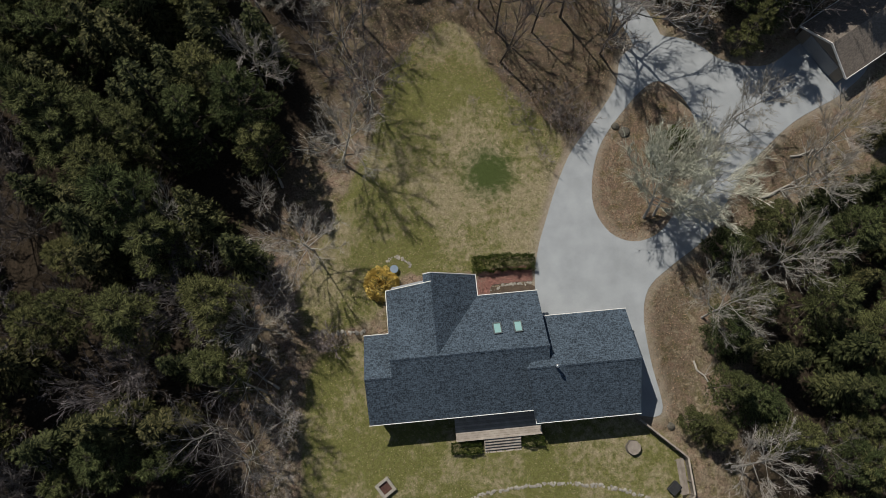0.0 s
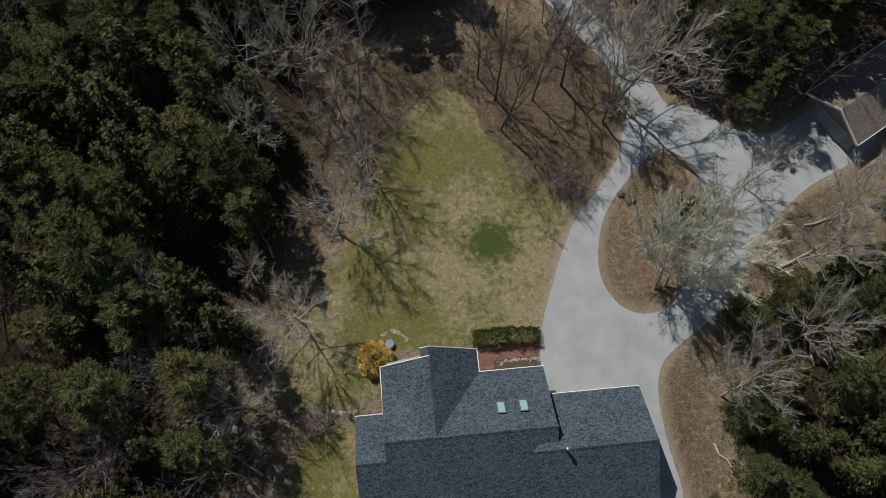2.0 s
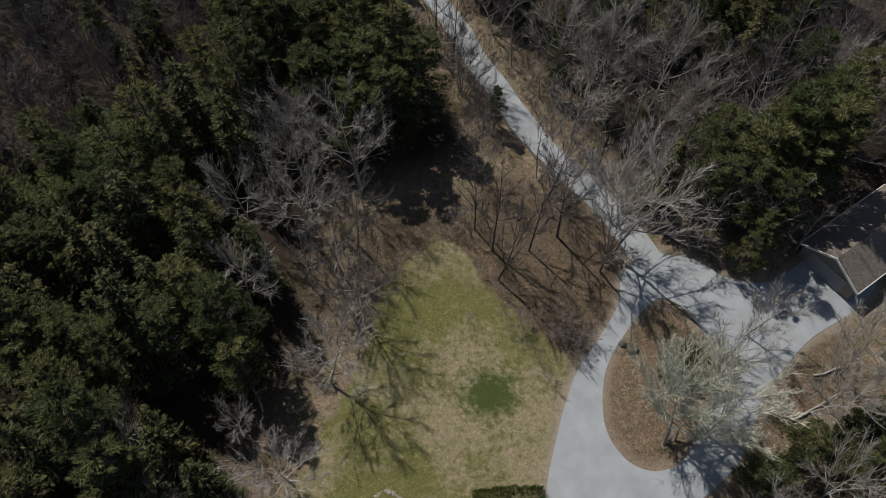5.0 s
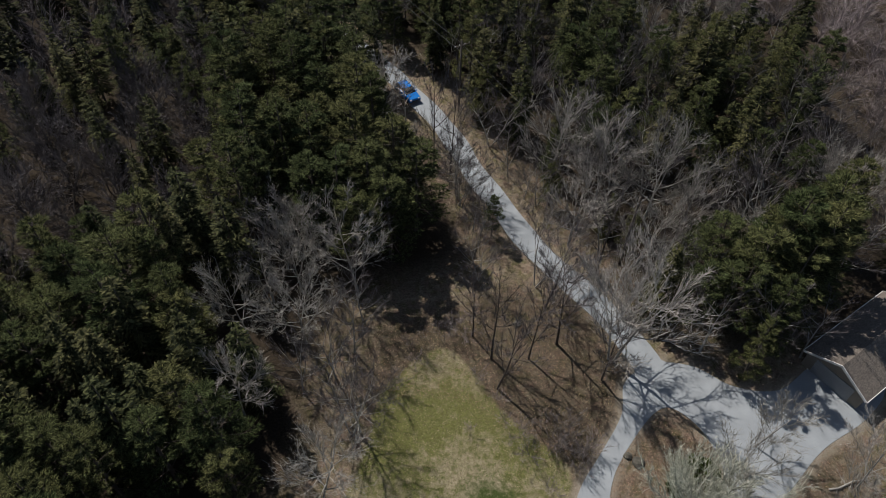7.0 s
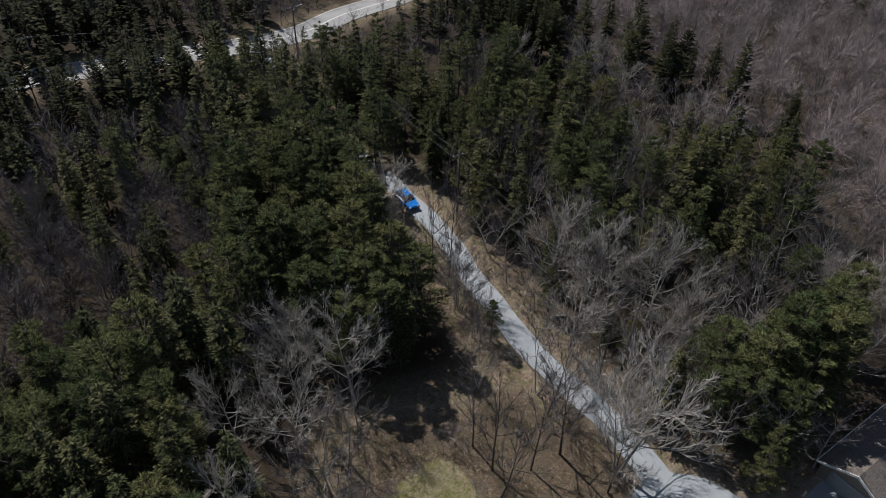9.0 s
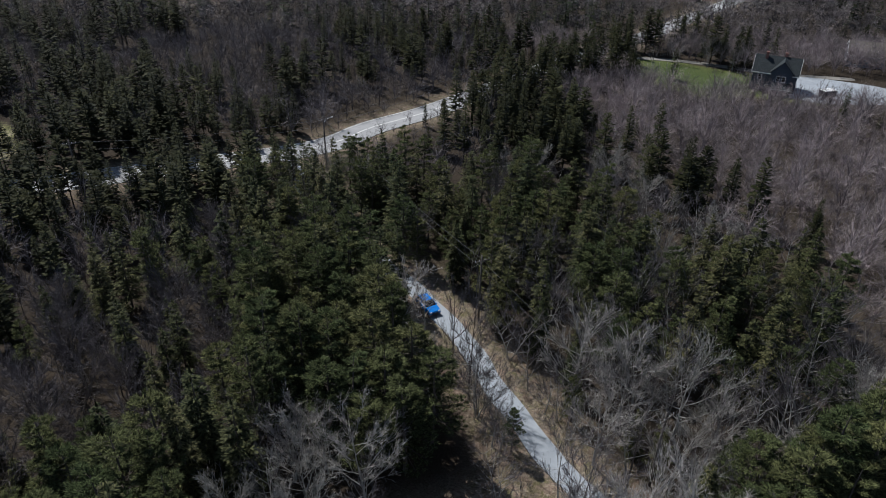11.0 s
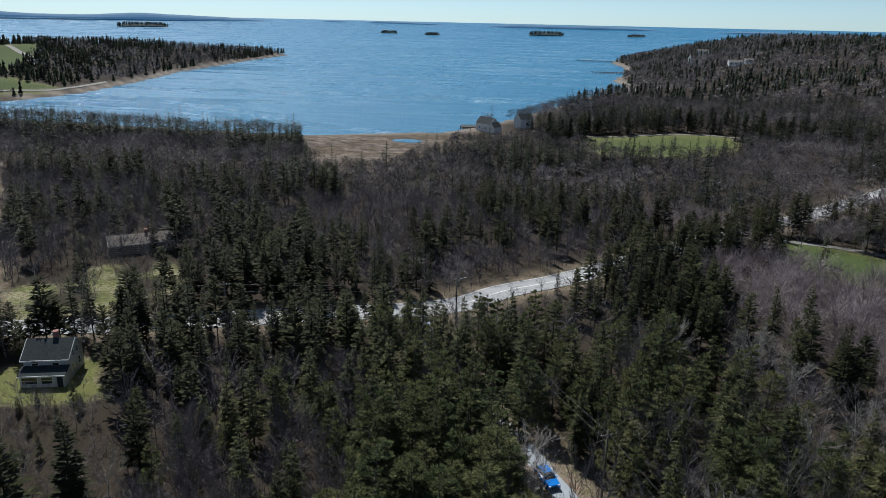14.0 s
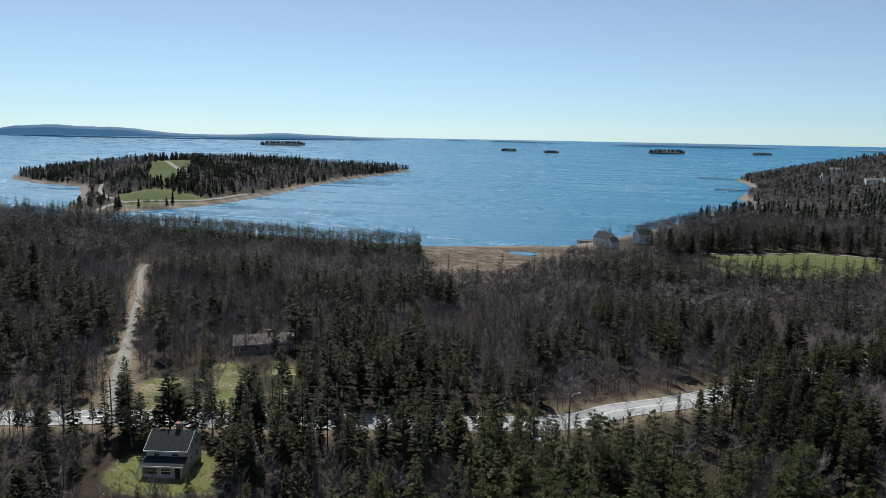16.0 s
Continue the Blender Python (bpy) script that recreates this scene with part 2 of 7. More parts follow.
class Mesh:
    """A mesh in the making: points, faces and the material of each face."""

    def __init__(self):
        self.v, self.f = [], []

    def add(self, pts, faces):
        n = len(self.v)
        self.v += [tuple(p) for p in pts]
        self.f += [tuple(n + i for i in f) for f in faces]

    def box(self, x0, y0, z0, x1, y1, z1):
        self.add([(x0, y0, z0), (x1, y0, z0), (x1, y1, z0), (x0, y1, z0), (x0, y0, z1), (x1, y0, z1), (x1, y1, z1), (x0, y1, z1)],
                 [(3, 2, 1, 0), (4, 5, 6, 7), (0, 1, 5, 4), (1, 2, 6, 5), (2, 3, 7, 6), (3, 0, 4, 7)])

    def tube(self, pts, radii, sides=5, cap=False):
        n, k = len(self.v), len(pts)
        for i, (p, r) in enumerate(zip(pts, radii)):
            p = Vector(p)
            d = Vector(pts[min(i + 1, k - 1)]) - Vector(pts[max(i - 1, 0)])
            a = d.orthogonal().normalized()
            c = d.normalized().cross(a)
            for s in range(sides):
                an = 2 * math.pi * s / sides
                self.v.append(tuple(p + r * (math.cos(an) * a + math.sin(an) * c)))
        for i in range(k - 1):
            for s in range(sides):
                q = (s + 1) % sides
                self.f.append((n + i * sides + s, n + i * sides + q, n + (i + 1) * sides + q, n + (i + 1) * sides + s))
        if cap:
            self.f.append(tuple(n + (k - 1) * sides + s for s in range(sides)))
            self.f.append(tuple(n + sides - 1 - s for s in range(sides)))

    def data(self, name, material, smooth=False):
        me = bpy.data.meshes.new(name)
        me.from_pydata(self.v, [], self.f)
        me.materials.append(material)
        if smooth:
            me.polygons.foreach_set("use_smooth", [True] * len(me.polygons))
        me.update()
        return me

    def arrays(self):
        tri = [(f[0], f[i], f[i + 1]) for f in self.f for i in range(1, len(f) - 1)]
        return np.array(self.v, dtype=np.float32), np.array(tri, dtype=np.int32)


def part(name, mesh, material, parent=None, label="", smooth=False, bevel=0.0):
    ob = new(name, mesh.data(name, material, smooth) if isinstance(mesh, Mesh) else mesh)
    if parent is not None:
        ob.parent = parent
    if label:
        ob["label"] = label
    if bevel:
        md = ob.modifiers.new("worn_edges", 'BEVEL')
        md.width, md.segments = bevel, 1
    return ob


def base(name, m, label, category, group="", kind=""):
    ob = new(name)
    ob.matrix_world = m
    return tagged(ob, label, category, group, kind)


def mesh_np(name, verts, tris, material):
    me = bpy.data.meshes.new(name)
    me.vertices.add(len(verts))
    me.vertices.foreach_set("co", verts.astype(np.float32).ravel())
    me.loops.add(len(tris) * 3)
    me.loops.foreach_set("vertex_index", tris.astype(np.int32).ravel())
    me.polygons.add(len(tris))
    me.polygons.foreach_set("loop_start", np.arange(0, len(tris) * 3, 3, dtype=np.int32))
    me.polygons.foreach_set("loop_total", np.full(len(tris), 3, dtype=np.int32))
    me.materials.append(material)
    me.update(calc_edges=True)
    return me


# ---------------------------------------------------------------- the plan: outlines and heights
def smoothline(pts, n=6, closed=True):
    """Catmull-Rom through the points."""
    p = np.array(pts, float)
    out = []
    k = len(p)
    for i in range(k if closed else k - 1):
        a, b, c, d = (p[(i + j - 1) % k] if closed else p[min(max(i + j - 1, 0), k - 1)] for j in range(4))
        for s in range(n):
            t = s / n
            out.append(0.5 * ((2 * b) + (c - a) * t + (2 * a - 5 * b + 4 * c - d) * t * t + (3 * b - a - 3 * c + d) * t ** 3))
    if not closed:
        out.append(p[-1])
    return np.array(out)


def seg_dist(P, line, closed):
    d = np.full(len(P), 1e9)
    n = len(line)
    for i in range(n if closed else n - 1):
        a, b = line[i], line[(i + 1) % n]
        ab = b - a
        t = np.clip(((P - a) @ ab) / max(ab @ ab, 1e-9), 0, 1)
        d = np.minimum(d, np.hypot(*(P - a - t[:, None] * ab).T))
    return d


def inside(P, poly):
    r = np.zeros(len(P), bool)
    n = len(poly)
    x, y = P[:, 0], P[:, 1]
    for i in range(n):
        (x0, y0), (x1, y1) = poly[i], poly[(i + 1) % n]
        c = (y0 > y) != (y1 > y)
        r ^= c & (x < (x1 - x0) * (y - y0) / (y1 - y0 if y1 != y0 else 1e-9) + x0)
    return r


def sd_poly(P, poly):
    """Signed distance, negative inside."""
    poly = np.asarray(poly, float)
    d = seg_dist(P, poly, True)
    return np.where(inside(P, poly), -d, d)


def sd_line(P, line, width):
    return seg_dist(P, np.asarray(line, float), False) - width / 2


SEA = -12.0
MAINLAND = [(-5000, 300), (-900, 330), (-640, 372), (-500, 398), (-470, 406), (-440, 402), (-330, 398), (-250, 400), (-172, 405), (-134, 425), (-96, 447), (-70, 513),
            (-40, 620), (-16, 723), (25, 780), (22, 860), (8, 960), (26, 1100), (28, 1248), (5, 1420), (40, 1640), (160, 1900), (420, 2300), (1200, 2600), (5000, 2700), (5000, -5000), (-5000, -5000)]
CAPE = [(-607, 1345), (-575, 1096), (-530, 830), (-490, 700), (-459, 566), (-464, 500), (-482, 450), (-466, 404), (-492, 404), (-525, 437), (-580, 500), (-660, 575), (-745, 645), (-822, 653),
        (-923, 690), (-1010, 760), (-980, 860), (-900, 1000), (-760, 1200), (-660, 1340)]
DRIVE = smoothline([(9.9, 6.5), (9.4, 9.5), (9.3, 12.2), (9.7, 14.9), (10.5, 17.6), (11.6, 20.9), (13.1, 24.3), (15.2, 27.2), (17.7, 31.0), (18.6, 34.4), (22.0, 36.4), (25.6, 36.0), (28.7, 33.9),
                    (33, 33.5), (38, 36.5), (43, 34), (40, 30.5), (34.8, 27.4), (30.5, 23.3), (28, 19.9), (25.5, 16), (22.1, 13.3), (19.8, 11.2), (19.1, 8.5), (19.5, 4.5), (20.3, 0.4), (19.2, -0.4), (17, 0.5), (16, 4)], 5)
ISLAND = smoothline([(20.6, 31.0), (18.0, 28.1), (15.9, 24.9), (15.0, 21.5), (15.1, 18.6), (16.5, 16.3), (18.6, 15.5), (20.8, 16.2), (22.6, 18.2), (24.6, 21.5), (25.6, 25.5), (24.6, 29.4), (22.4, 31.6)], 5)
LANE = smoothline([(21.5, 34.5), (20.8, 37), (18.8, 41), (15.6, 45.7), (11.6, 51), (8.4, 57.5), (5.4, 63.5), (2.2, 71.4), (-3.0, 80), (-6, 84.5), (-11, 91), (-17, 98), (-22, 106), (-27, 116), (-33, 131)], 5, False)
HIGHWAY = smoothline([(-420, 10), (-300, 42), (-200, 66), (-128.5, 89.5), (-110, 99), (-70, 116), (-31, 136), (-18.5, 151), (-2, 168), (30, 213), (64, 253), (119, 326), (138, 348), (184, 386), (260, 440)], 6, False)
SIDE_ROAD = smoothline([(-108, 99), (-113.5, 103), (-135.5, 126.5), (-157, 150.4), (-177, 171.5), (-204, 201), (-231, 228), (-250, 252)], 4, False)
LAWN_NORTH = smoothline([(-4.4, 32.8), (-1.2, 36.5), (1.8, 38.0), (4.5, 35.0), (6.5, 31.5), (10.5, 27.6), (12.3, 25.4), (11.2, 21.5), (10.0, 17.5), (9.4, 14.4), (6, 12.6), (0, 12.4), (-3.5, 12), (-5.5, 8.3), (-10.8, 7.0), (-12.5, 10), (-11.0, 14.0), (-8.3, 20), (-6.2, 25), (-5.2, 28.3)], 4)
LAWN_SOUTH = smoothline([(-6, 6.0), (-10.4, 4.6), (-11.5, -0.5), (-11, -7), (-10.5, -14), (4, -17), (21, -13), (22.3, -7), (21.8, -4), (18.2, -0.9), (8, 1), (-4, 2)], 4)
YARD_WEST = smoothline([(-121, 113), (-106, 104), (-94, 108), (-90, 118), (-86, 131), (-96, 144), (-104, 150), (-114, 144), (-122, 126)], 4)
YARD_COTTAGE = smoothline([(-86, 77), (-91, 80), (-93, 85.5), (-91, 90), (-85, 94.5), (-80, 94), (-76, 88), (-72, 84), (-76, 80)], 4)
YARD_EAST = smoothline([(50, 200), (58, 223), (70, 215), (84, 204), (98, 206), (104, 190), (94, 176), (77, 182), (64, 180)], 4)
COTTAGE_FRONT = np.array([(-92, 79), (-74, 86), (-52, 62), (-66, 50)], float)
FIELD = smoothline([(-12, 430), (-6, 442), (34, 467), (60, 470), (78, 463), (76, 428), (60, 402), (34, 386), (-3, 390)], 4)
MARSH = smoothline([(-174, 404), (-150, 345), (-122, 300), (-104, 293), (-92, 319), (-84, 370), (-76, 408), (-64, 452), (-80, 480), (-98, 446), (-134, 425)], 4)
POND = smoothline([(-116, 392), (-104, 391), (-101, 399), (-110, 402), (-118, 398)], 4)
CAPE_FIELD = smoothline([(-492, 470), (-473, 521), (-471, 560), (-520, 560), (-552, 524), (-520, 486)], 4)
VERGE = smoothline([(-6, 33), (-5, 41), (2, 43), (9, 46), (20, 38), (22, 33), (14, 24), (4, 32)], 3)
BROW = smoothline([(20, 0), (23, 2), (24, 10), (30, 18), (40, 26), (34, 28), (26, 18), (19, 9)], 3)
CAPE_ROAD = smoothline([(-440, 378), (-470, 412), (-494, 449), (-501, 478), (-488, 519), (-475, 558), (-490, 640)], 4, False)
CAPE_LANE = smoothline([(-501, 478), (-545, 505), (-600, 548), (-650, 590), (-700, 640)], 4, False)
CAPE_TRACK = smoothline([(-552, 600), (-575, 640), (-650, 720), (-760, 810)], 4, False)
CAPE_MEADOW = smoothline([(-560, 605), (-590, 600), (-680, 680), (-780, 800), (-740, 840), (-640, 740)], 4)


def bump_at(P, x, y, r, h):
    return h * np.exp(-(((P[:, 0] - x) ** 2 + (P[:, 1] - y) ** 2) / (r * r)))


def height(P):
    """The land's height over the plan."""
    P = np.asarray(P, float).reshape(-1, 2)
    s = np.clip((P[:, 1] - 45) / 340, 0, 1)
    land = -10.2 * s * s * (3 - 2 * s)
    land = land + bump_at(P, 340, 1150, 330, 52) + bump_at(P, 330, 760, 220, 10) + bump_at(P, -900, 120, 400, 10) + bump_at(P, 600, 300, 300, 16) + bump_at(P, 170, 1380, 130, 24) + bump_at(P, 108, 993, 30, 7) + bump_at(P, 142, 888, 34, 5)
    land = land + 0.35 * np.sin(P[:, 0] * 0.07) * np.sin(P[:, 1] * 0.05 + 1) * np.clip((np.hypot(P[:, 0] - 8, P[:, 1] - 10) - 35) / 60, 0, 1)
    dm, dc = sd_poly(P, MAINLAND), sd_poly(P, CAPE)
    shore = np.minimum(land, SEA - dm * 0.22 + 0.2)
    cape = SEA + 0.2 + np.minimum(-dc * 0.17, 2 + 31 * (1 - np.exp(np.minimum(dc, 0) / 110)))
    return np.where(dm < 0, shore, np.where(dc < 0, cape, SEA - 0.2 - np.minimum(np.minimum(dm, dc) * 0.06, 3.0)))


def ground_z(x, y):
    return float(height([(x, y)])[0])


def sheet(name, sdf, x0, y0, x1, y1, cell, material, lift, label, category, thick=0.06):
    """A sheet over the ground where sdf(P) < 0, with smooth borders and a small step at its edge."""
    nx, ny = int((x1 - x0) / cell) + 1, int((y1 - y0) / cell) + 1
    X, Y = np.meshgrid(x0 + cell * np.arange(nx), y0 + cell * np.arange(ny), indexing="ij")
    S = sdf(np.column_stack([X.ravel(), Y.ravel()])).reshape(nx, ny)
    S[S == 0] = 1e-6
    key, pts, faces, rim = {}, [], [], []

    def vert(k, p):
        if k not in key:
            key[k] = len(pts)
            pts.append(p)
        return key[k]
    live = (np.minimum(np.minimum(S[:-1, :-1], S[1:, :-1]), np.minimum(S[1:, 1:], S[:-1, 1:])) < 0)
    for i, j in zip(*np.nonzero(live)):
        c = [(i, j), (i + 1, j), (i + 1, j + 1), (i, j + 1)]
        f, cut = [], []
        for a, b in zip(c, c[1:] + c[:1]):
            if S[a] < 0:
                f.append(vert(a, (X[a], Y[a])))
            if (S[a] < 0) != (S[b] < 0):
                u = S[a] / (S[a] - S[b])
                q = vert((min(a, b), max(a, b)), (X[a] + u * (X[b] - X[a]), Y[a] + u * (Y[b] - Y[a])))
                f.append(q)
                cut.append(q)
        if len(f) > 2:
            faces.append(tuple(f))
        if len(cut) == 2:
            rim.append((cut[0], cut[1]))
    P = np.array(pts)
    z = height(P)
    n = len(pts)
    v = [(*p, h + lift) for p, h in zip(pts, z)]
    low = sorted({q for r in rim for q in r})
    at = {q: n + k for k, q in enumerate(low)}
    v += [(*pts[q], z[q] + lift - thick) for q in low]
    faces += [(a, at[a], at[b], b) for a, b in rim]
    me = bpy.data.meshes.new(name)
    me.from_pydata(v, [], faces)
    me.materials.append(material)
    me.update()
    return tagged(new(name, me), label, category, kind="structure")


def sd_drive(P):
    d = np.maximum(sd_poly(P, DRIVE), -sd_poly(P, ISLAND))
    return np.minimum(d, sd_line(P, LANE, 2.9) + 0.3 * np.sin(P[:, 1] * 0.8) * 0.3)


# ---------------------------------------------------------------- ground, water, roads
def build_ground():
    a = np.concatenate([np.arange(30, 155, 0.45), np.arange(155, 390, 2.0)])
    r = [0.0]
    while r[-1] < 4900:
        r.append(r[-1] + max(0.45, r[-1] * 0.033))
    r = np.array(r[1:])
    A, R = np.meshgrid(np.radians(a), r, indexing="ij")
    P = np.column_stack([(R * np.cos(A)).ravel(), (6 + R * np.sin(A)).ravel()])
    z = height(P)
    na, nr = len(a), len(r)
    i, j = np.meshgrid(np.arange(na), np.arange(nr - 1), indexing="ij")
    k = (i + 1) % na
    q0, q1, q2, q3 = (i * nr + j).ravel(), (i * nr + j + 1).ravel(), (k * nr + j + 1).ravel(), (k * nr + j).ravel()
    tris = np.concatenate([np.column_stack([q0, q1, q2]), np.column_stack([q0, q2, q3])])
    c = len(P)
    ii = np.arange(na)
    tris = np.concatenate([tris, np.column_stack([np.full(na, c), ii * nr, ((ii + 1) % na) * nr])])
    verts = np.column_stack([np.vstack([P, [[0, 6]]]), np.append(z, ground_z(0, 6))])
    me = mesh_np("ground", verts, tris, M_GROUND)
    V = verts[:, :2]

    def soft(d, w):
        return np.clip(0.5 - d / w, 0, 1)
    turf = np.max([soft(sd_poly(V, q), w) for q, w in ((LAWN_NORTH, 1.6), (LAWN_SOUTH, 1.6), (YARD_WEST, 8), (YARD_COTTAGE, 6), (YARD_EAST, 6), (FIELD, 14), (CAPE_FIELD, 20), (CAPE_MEADOW, 20))] + [0 * V[:, 0]], axis=0)
    green = np.clip(0.3 * np.exp(-((V[:, 0] + 7) / 7) ** 2) + 0.55 * np.exp(-((V[:, 1] - 31) / 5) ** 2) + 0.45 * np.exp(-(np.hypot(V[:, 0] + 1, V[:, 1] - 12.5) / 5) ** 2), 0, 1)
    green = np.where(V[:, 1] < 6, 0.4, green)
    green = np.where((V[:, 1] > 100), np.clip(soft(sd_poly(V, YARD_EAST), 6) * 1.0 + soft(sd_poly(V, FIELD), 14) * 0.75 + soft(sd_poly(V, CAPE_FIELD), 14) * 0.6 + soft(sd_poly(V, CAPE_MEADOW), 14) * 0.8 + soft(sd_poly(V, YARD_WEST), 14) * 0.35, 0, 1), green)
    green = np.maximum(green, 0.8 * soft(sd_poly(V, YARD_COTTAGE), 5))
    disc = np.hypot(V[:, 0] - 5.2, V[:, 1] - 22.2)
    lush = np.clip((3.7 - disc) / 3.2, 0, 1) * 1.2 + 0.95 * soft(sd_poly(V, YARD_EAST), 14) + 0.7 * soft(sd_poly(V, FIELD), 30) + 0.9 * soft(sd_poly(V, CAPE_FIELD), 30) + 0.9 * soft(sd_poly(V, CAPE_MEADOW), 30) + 0.2 * soft(sd_poly(V, YARD_COTTAGE), 6) + 0.3 * soft(sd_poly(V, YARD_WEST), 10)
    lush = np.maximum(lush, 0.35 * np.exp(-(np.hypot(V[:, 0] - 4.8, V[:, 1] - 24.6) / 1.8) ** 2))
    dm, dc = sd_poly(V, MAINLAND), sd_poly(V, CAPE)
    shore = np.clip(1 - np.abs(np.minimum(dm, dc) + 4) / 12, 0, 1)
    turf = np.where(sd_poly(V, YARD_WEST) < 4, turf * (0.55 + 0.45 * np.sin(V[:, 0] * 0.31) * np.sin(V[:, 1] * 0.27 + 1)), turf)
    grav = np.where(V[:, 1] > 37, 0.15, 0.85) * np.clip(1 - np.abs(sd_drive(V) - 0.1) / 0.8, 0, 1)
    # mask away from the clearings: needle duff together with painted woodland shade
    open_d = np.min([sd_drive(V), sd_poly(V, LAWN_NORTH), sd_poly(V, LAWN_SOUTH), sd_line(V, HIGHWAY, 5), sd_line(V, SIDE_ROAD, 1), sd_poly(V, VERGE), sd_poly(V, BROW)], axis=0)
    shaded_duff = np.maximum(np.clip((open_d - 1.5) / 6, 0, 1), np.maximum(0.6 * soft(sd_poly(V, VERGE), 4), 0.5 * soft(sd_poly(V, COTTAGE_FRONT), 6)))
    shaded_duff = np.maximum(shaded_duff, np.maximum(0.45 * soft(sd_poly(V, BROW), 4), 0.22 * soft(sd_poly(V, ISLAND), 2)))
    shaded_duff = np.where((V[:, 0] > 22) & (V[:, 1] > 58) & (V[:, 1] < 150), shaded_duff * 0.9, shaded_duff)
    for name, val in (("turf", turf), ("green", green), ("lush", lush), ("shore", shore), ("gravel", grav), ("shaded_duff", shaded_duff), ("marsh", soft(sd_poly(V, MARSH), 16))):
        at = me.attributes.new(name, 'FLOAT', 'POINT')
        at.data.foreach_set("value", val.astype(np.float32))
    me.polygons.foreach_set("use_smooth", np.ones(len(me.polygons), bool))
    tagged(new("ground", me), "woodland floor of leaf litter with patchy straw-coloured lawns", "ground", kind="structure")


def build_sea():
    a = np.radians(np.arange(0, 360, 1.5))
    far = np.array([250, 400, 600, 900, 1300, 1800, 2400, 3000, 3400, 3900, 4500, 5200, 6200, 8000, 12000, 20000, 60000.])
    near = np.where(far < 3000, far, 3000 + 1750 * (1 - 3000 / far))
    z = 55.3 - (55.3 - SEA) * near / far        # the far water rises to the eye's level at the horizon
    A, R = np.meshgrid(a, near, indexing="ij")
    v = np.column_stack([(R * np.cos(A)).ravel(), (R * np.sin(A)).ravel(), np.tile(z, len(a))])
    na, nr = len(a), len(near)
    i, j = np.meshgrid(np.arange(na), np.arange(nr - 1), indexing="ij")
    k = (i + 1) % na
    q0, q1, q2, q3 = (i * nr + j).ravel(), (i * nr + j + 1).ravel(), (k * nr + j + 1).ravel(), (k * nr + j).ravel()
    me = mesh_np("water", v, np.concatenate([np.column_stack([q0, q1, q2]), np.column_stack([q0, q2, q3])]), M_SEA)
    me.polygons.foreach_set("use_smooth", np.ones(len(me.polygons), bool))
    tagged(new("water", me), "wide blue bay with small wind ripples", "sea", kind="structure")


build_ground()
build_sea()
sheet("driveway", sd_drive, -36, -3, 46, 134, 0.5, M_ASPHALT, 0.05, "bleached grey asphalt driveway with a turning loop", "driveway")
sheet("road", lambda P: sd_line(P, HIGHWAY, 8.0), -330, 20, 270, 450, 2.0, M_ROAD, 0.12, "worn pale two-lane asphalt road", "road", 0.3)
sheet("side_road", lambda P: sd_line(P, SIDE_ROAD, 4.2 - 2.0 * np.clip((P[:, 1] - 105) / 60, 0, 1)), -260, 96, -106, 262, 1.0, M_DIRT, 0.16, "pale gravel side road between bare trees", "road", 0.3)
FARM_LANE = smoothline([(-14, 446), (6, 452), (36, 470), (60, 474), (86, 466), (120, 462)], 4, False)
sheet("farm_lane", lambda P: sd_line(P, FARM_LANE, 3.0), -20, 440, 125, 480, 1.0, M_DIRT, 0.14, "pale gravel lane along the field", "road", 0.3)
sheet("cape_road", lambda P: np.minimum(np.minimum(sd_line(P, CAPE_ROAD, 4.4), sd_line(P, CAPE_LANE, 3.6)), sd_line(P, CAPE_TRACK, 6.0)), -780, 370, -430, 830, 3.0, M_DIRT, 0.4, "pale gravel road on the wooded cape", "road", 0.6)

# ---------------------------------------------------------------- trees


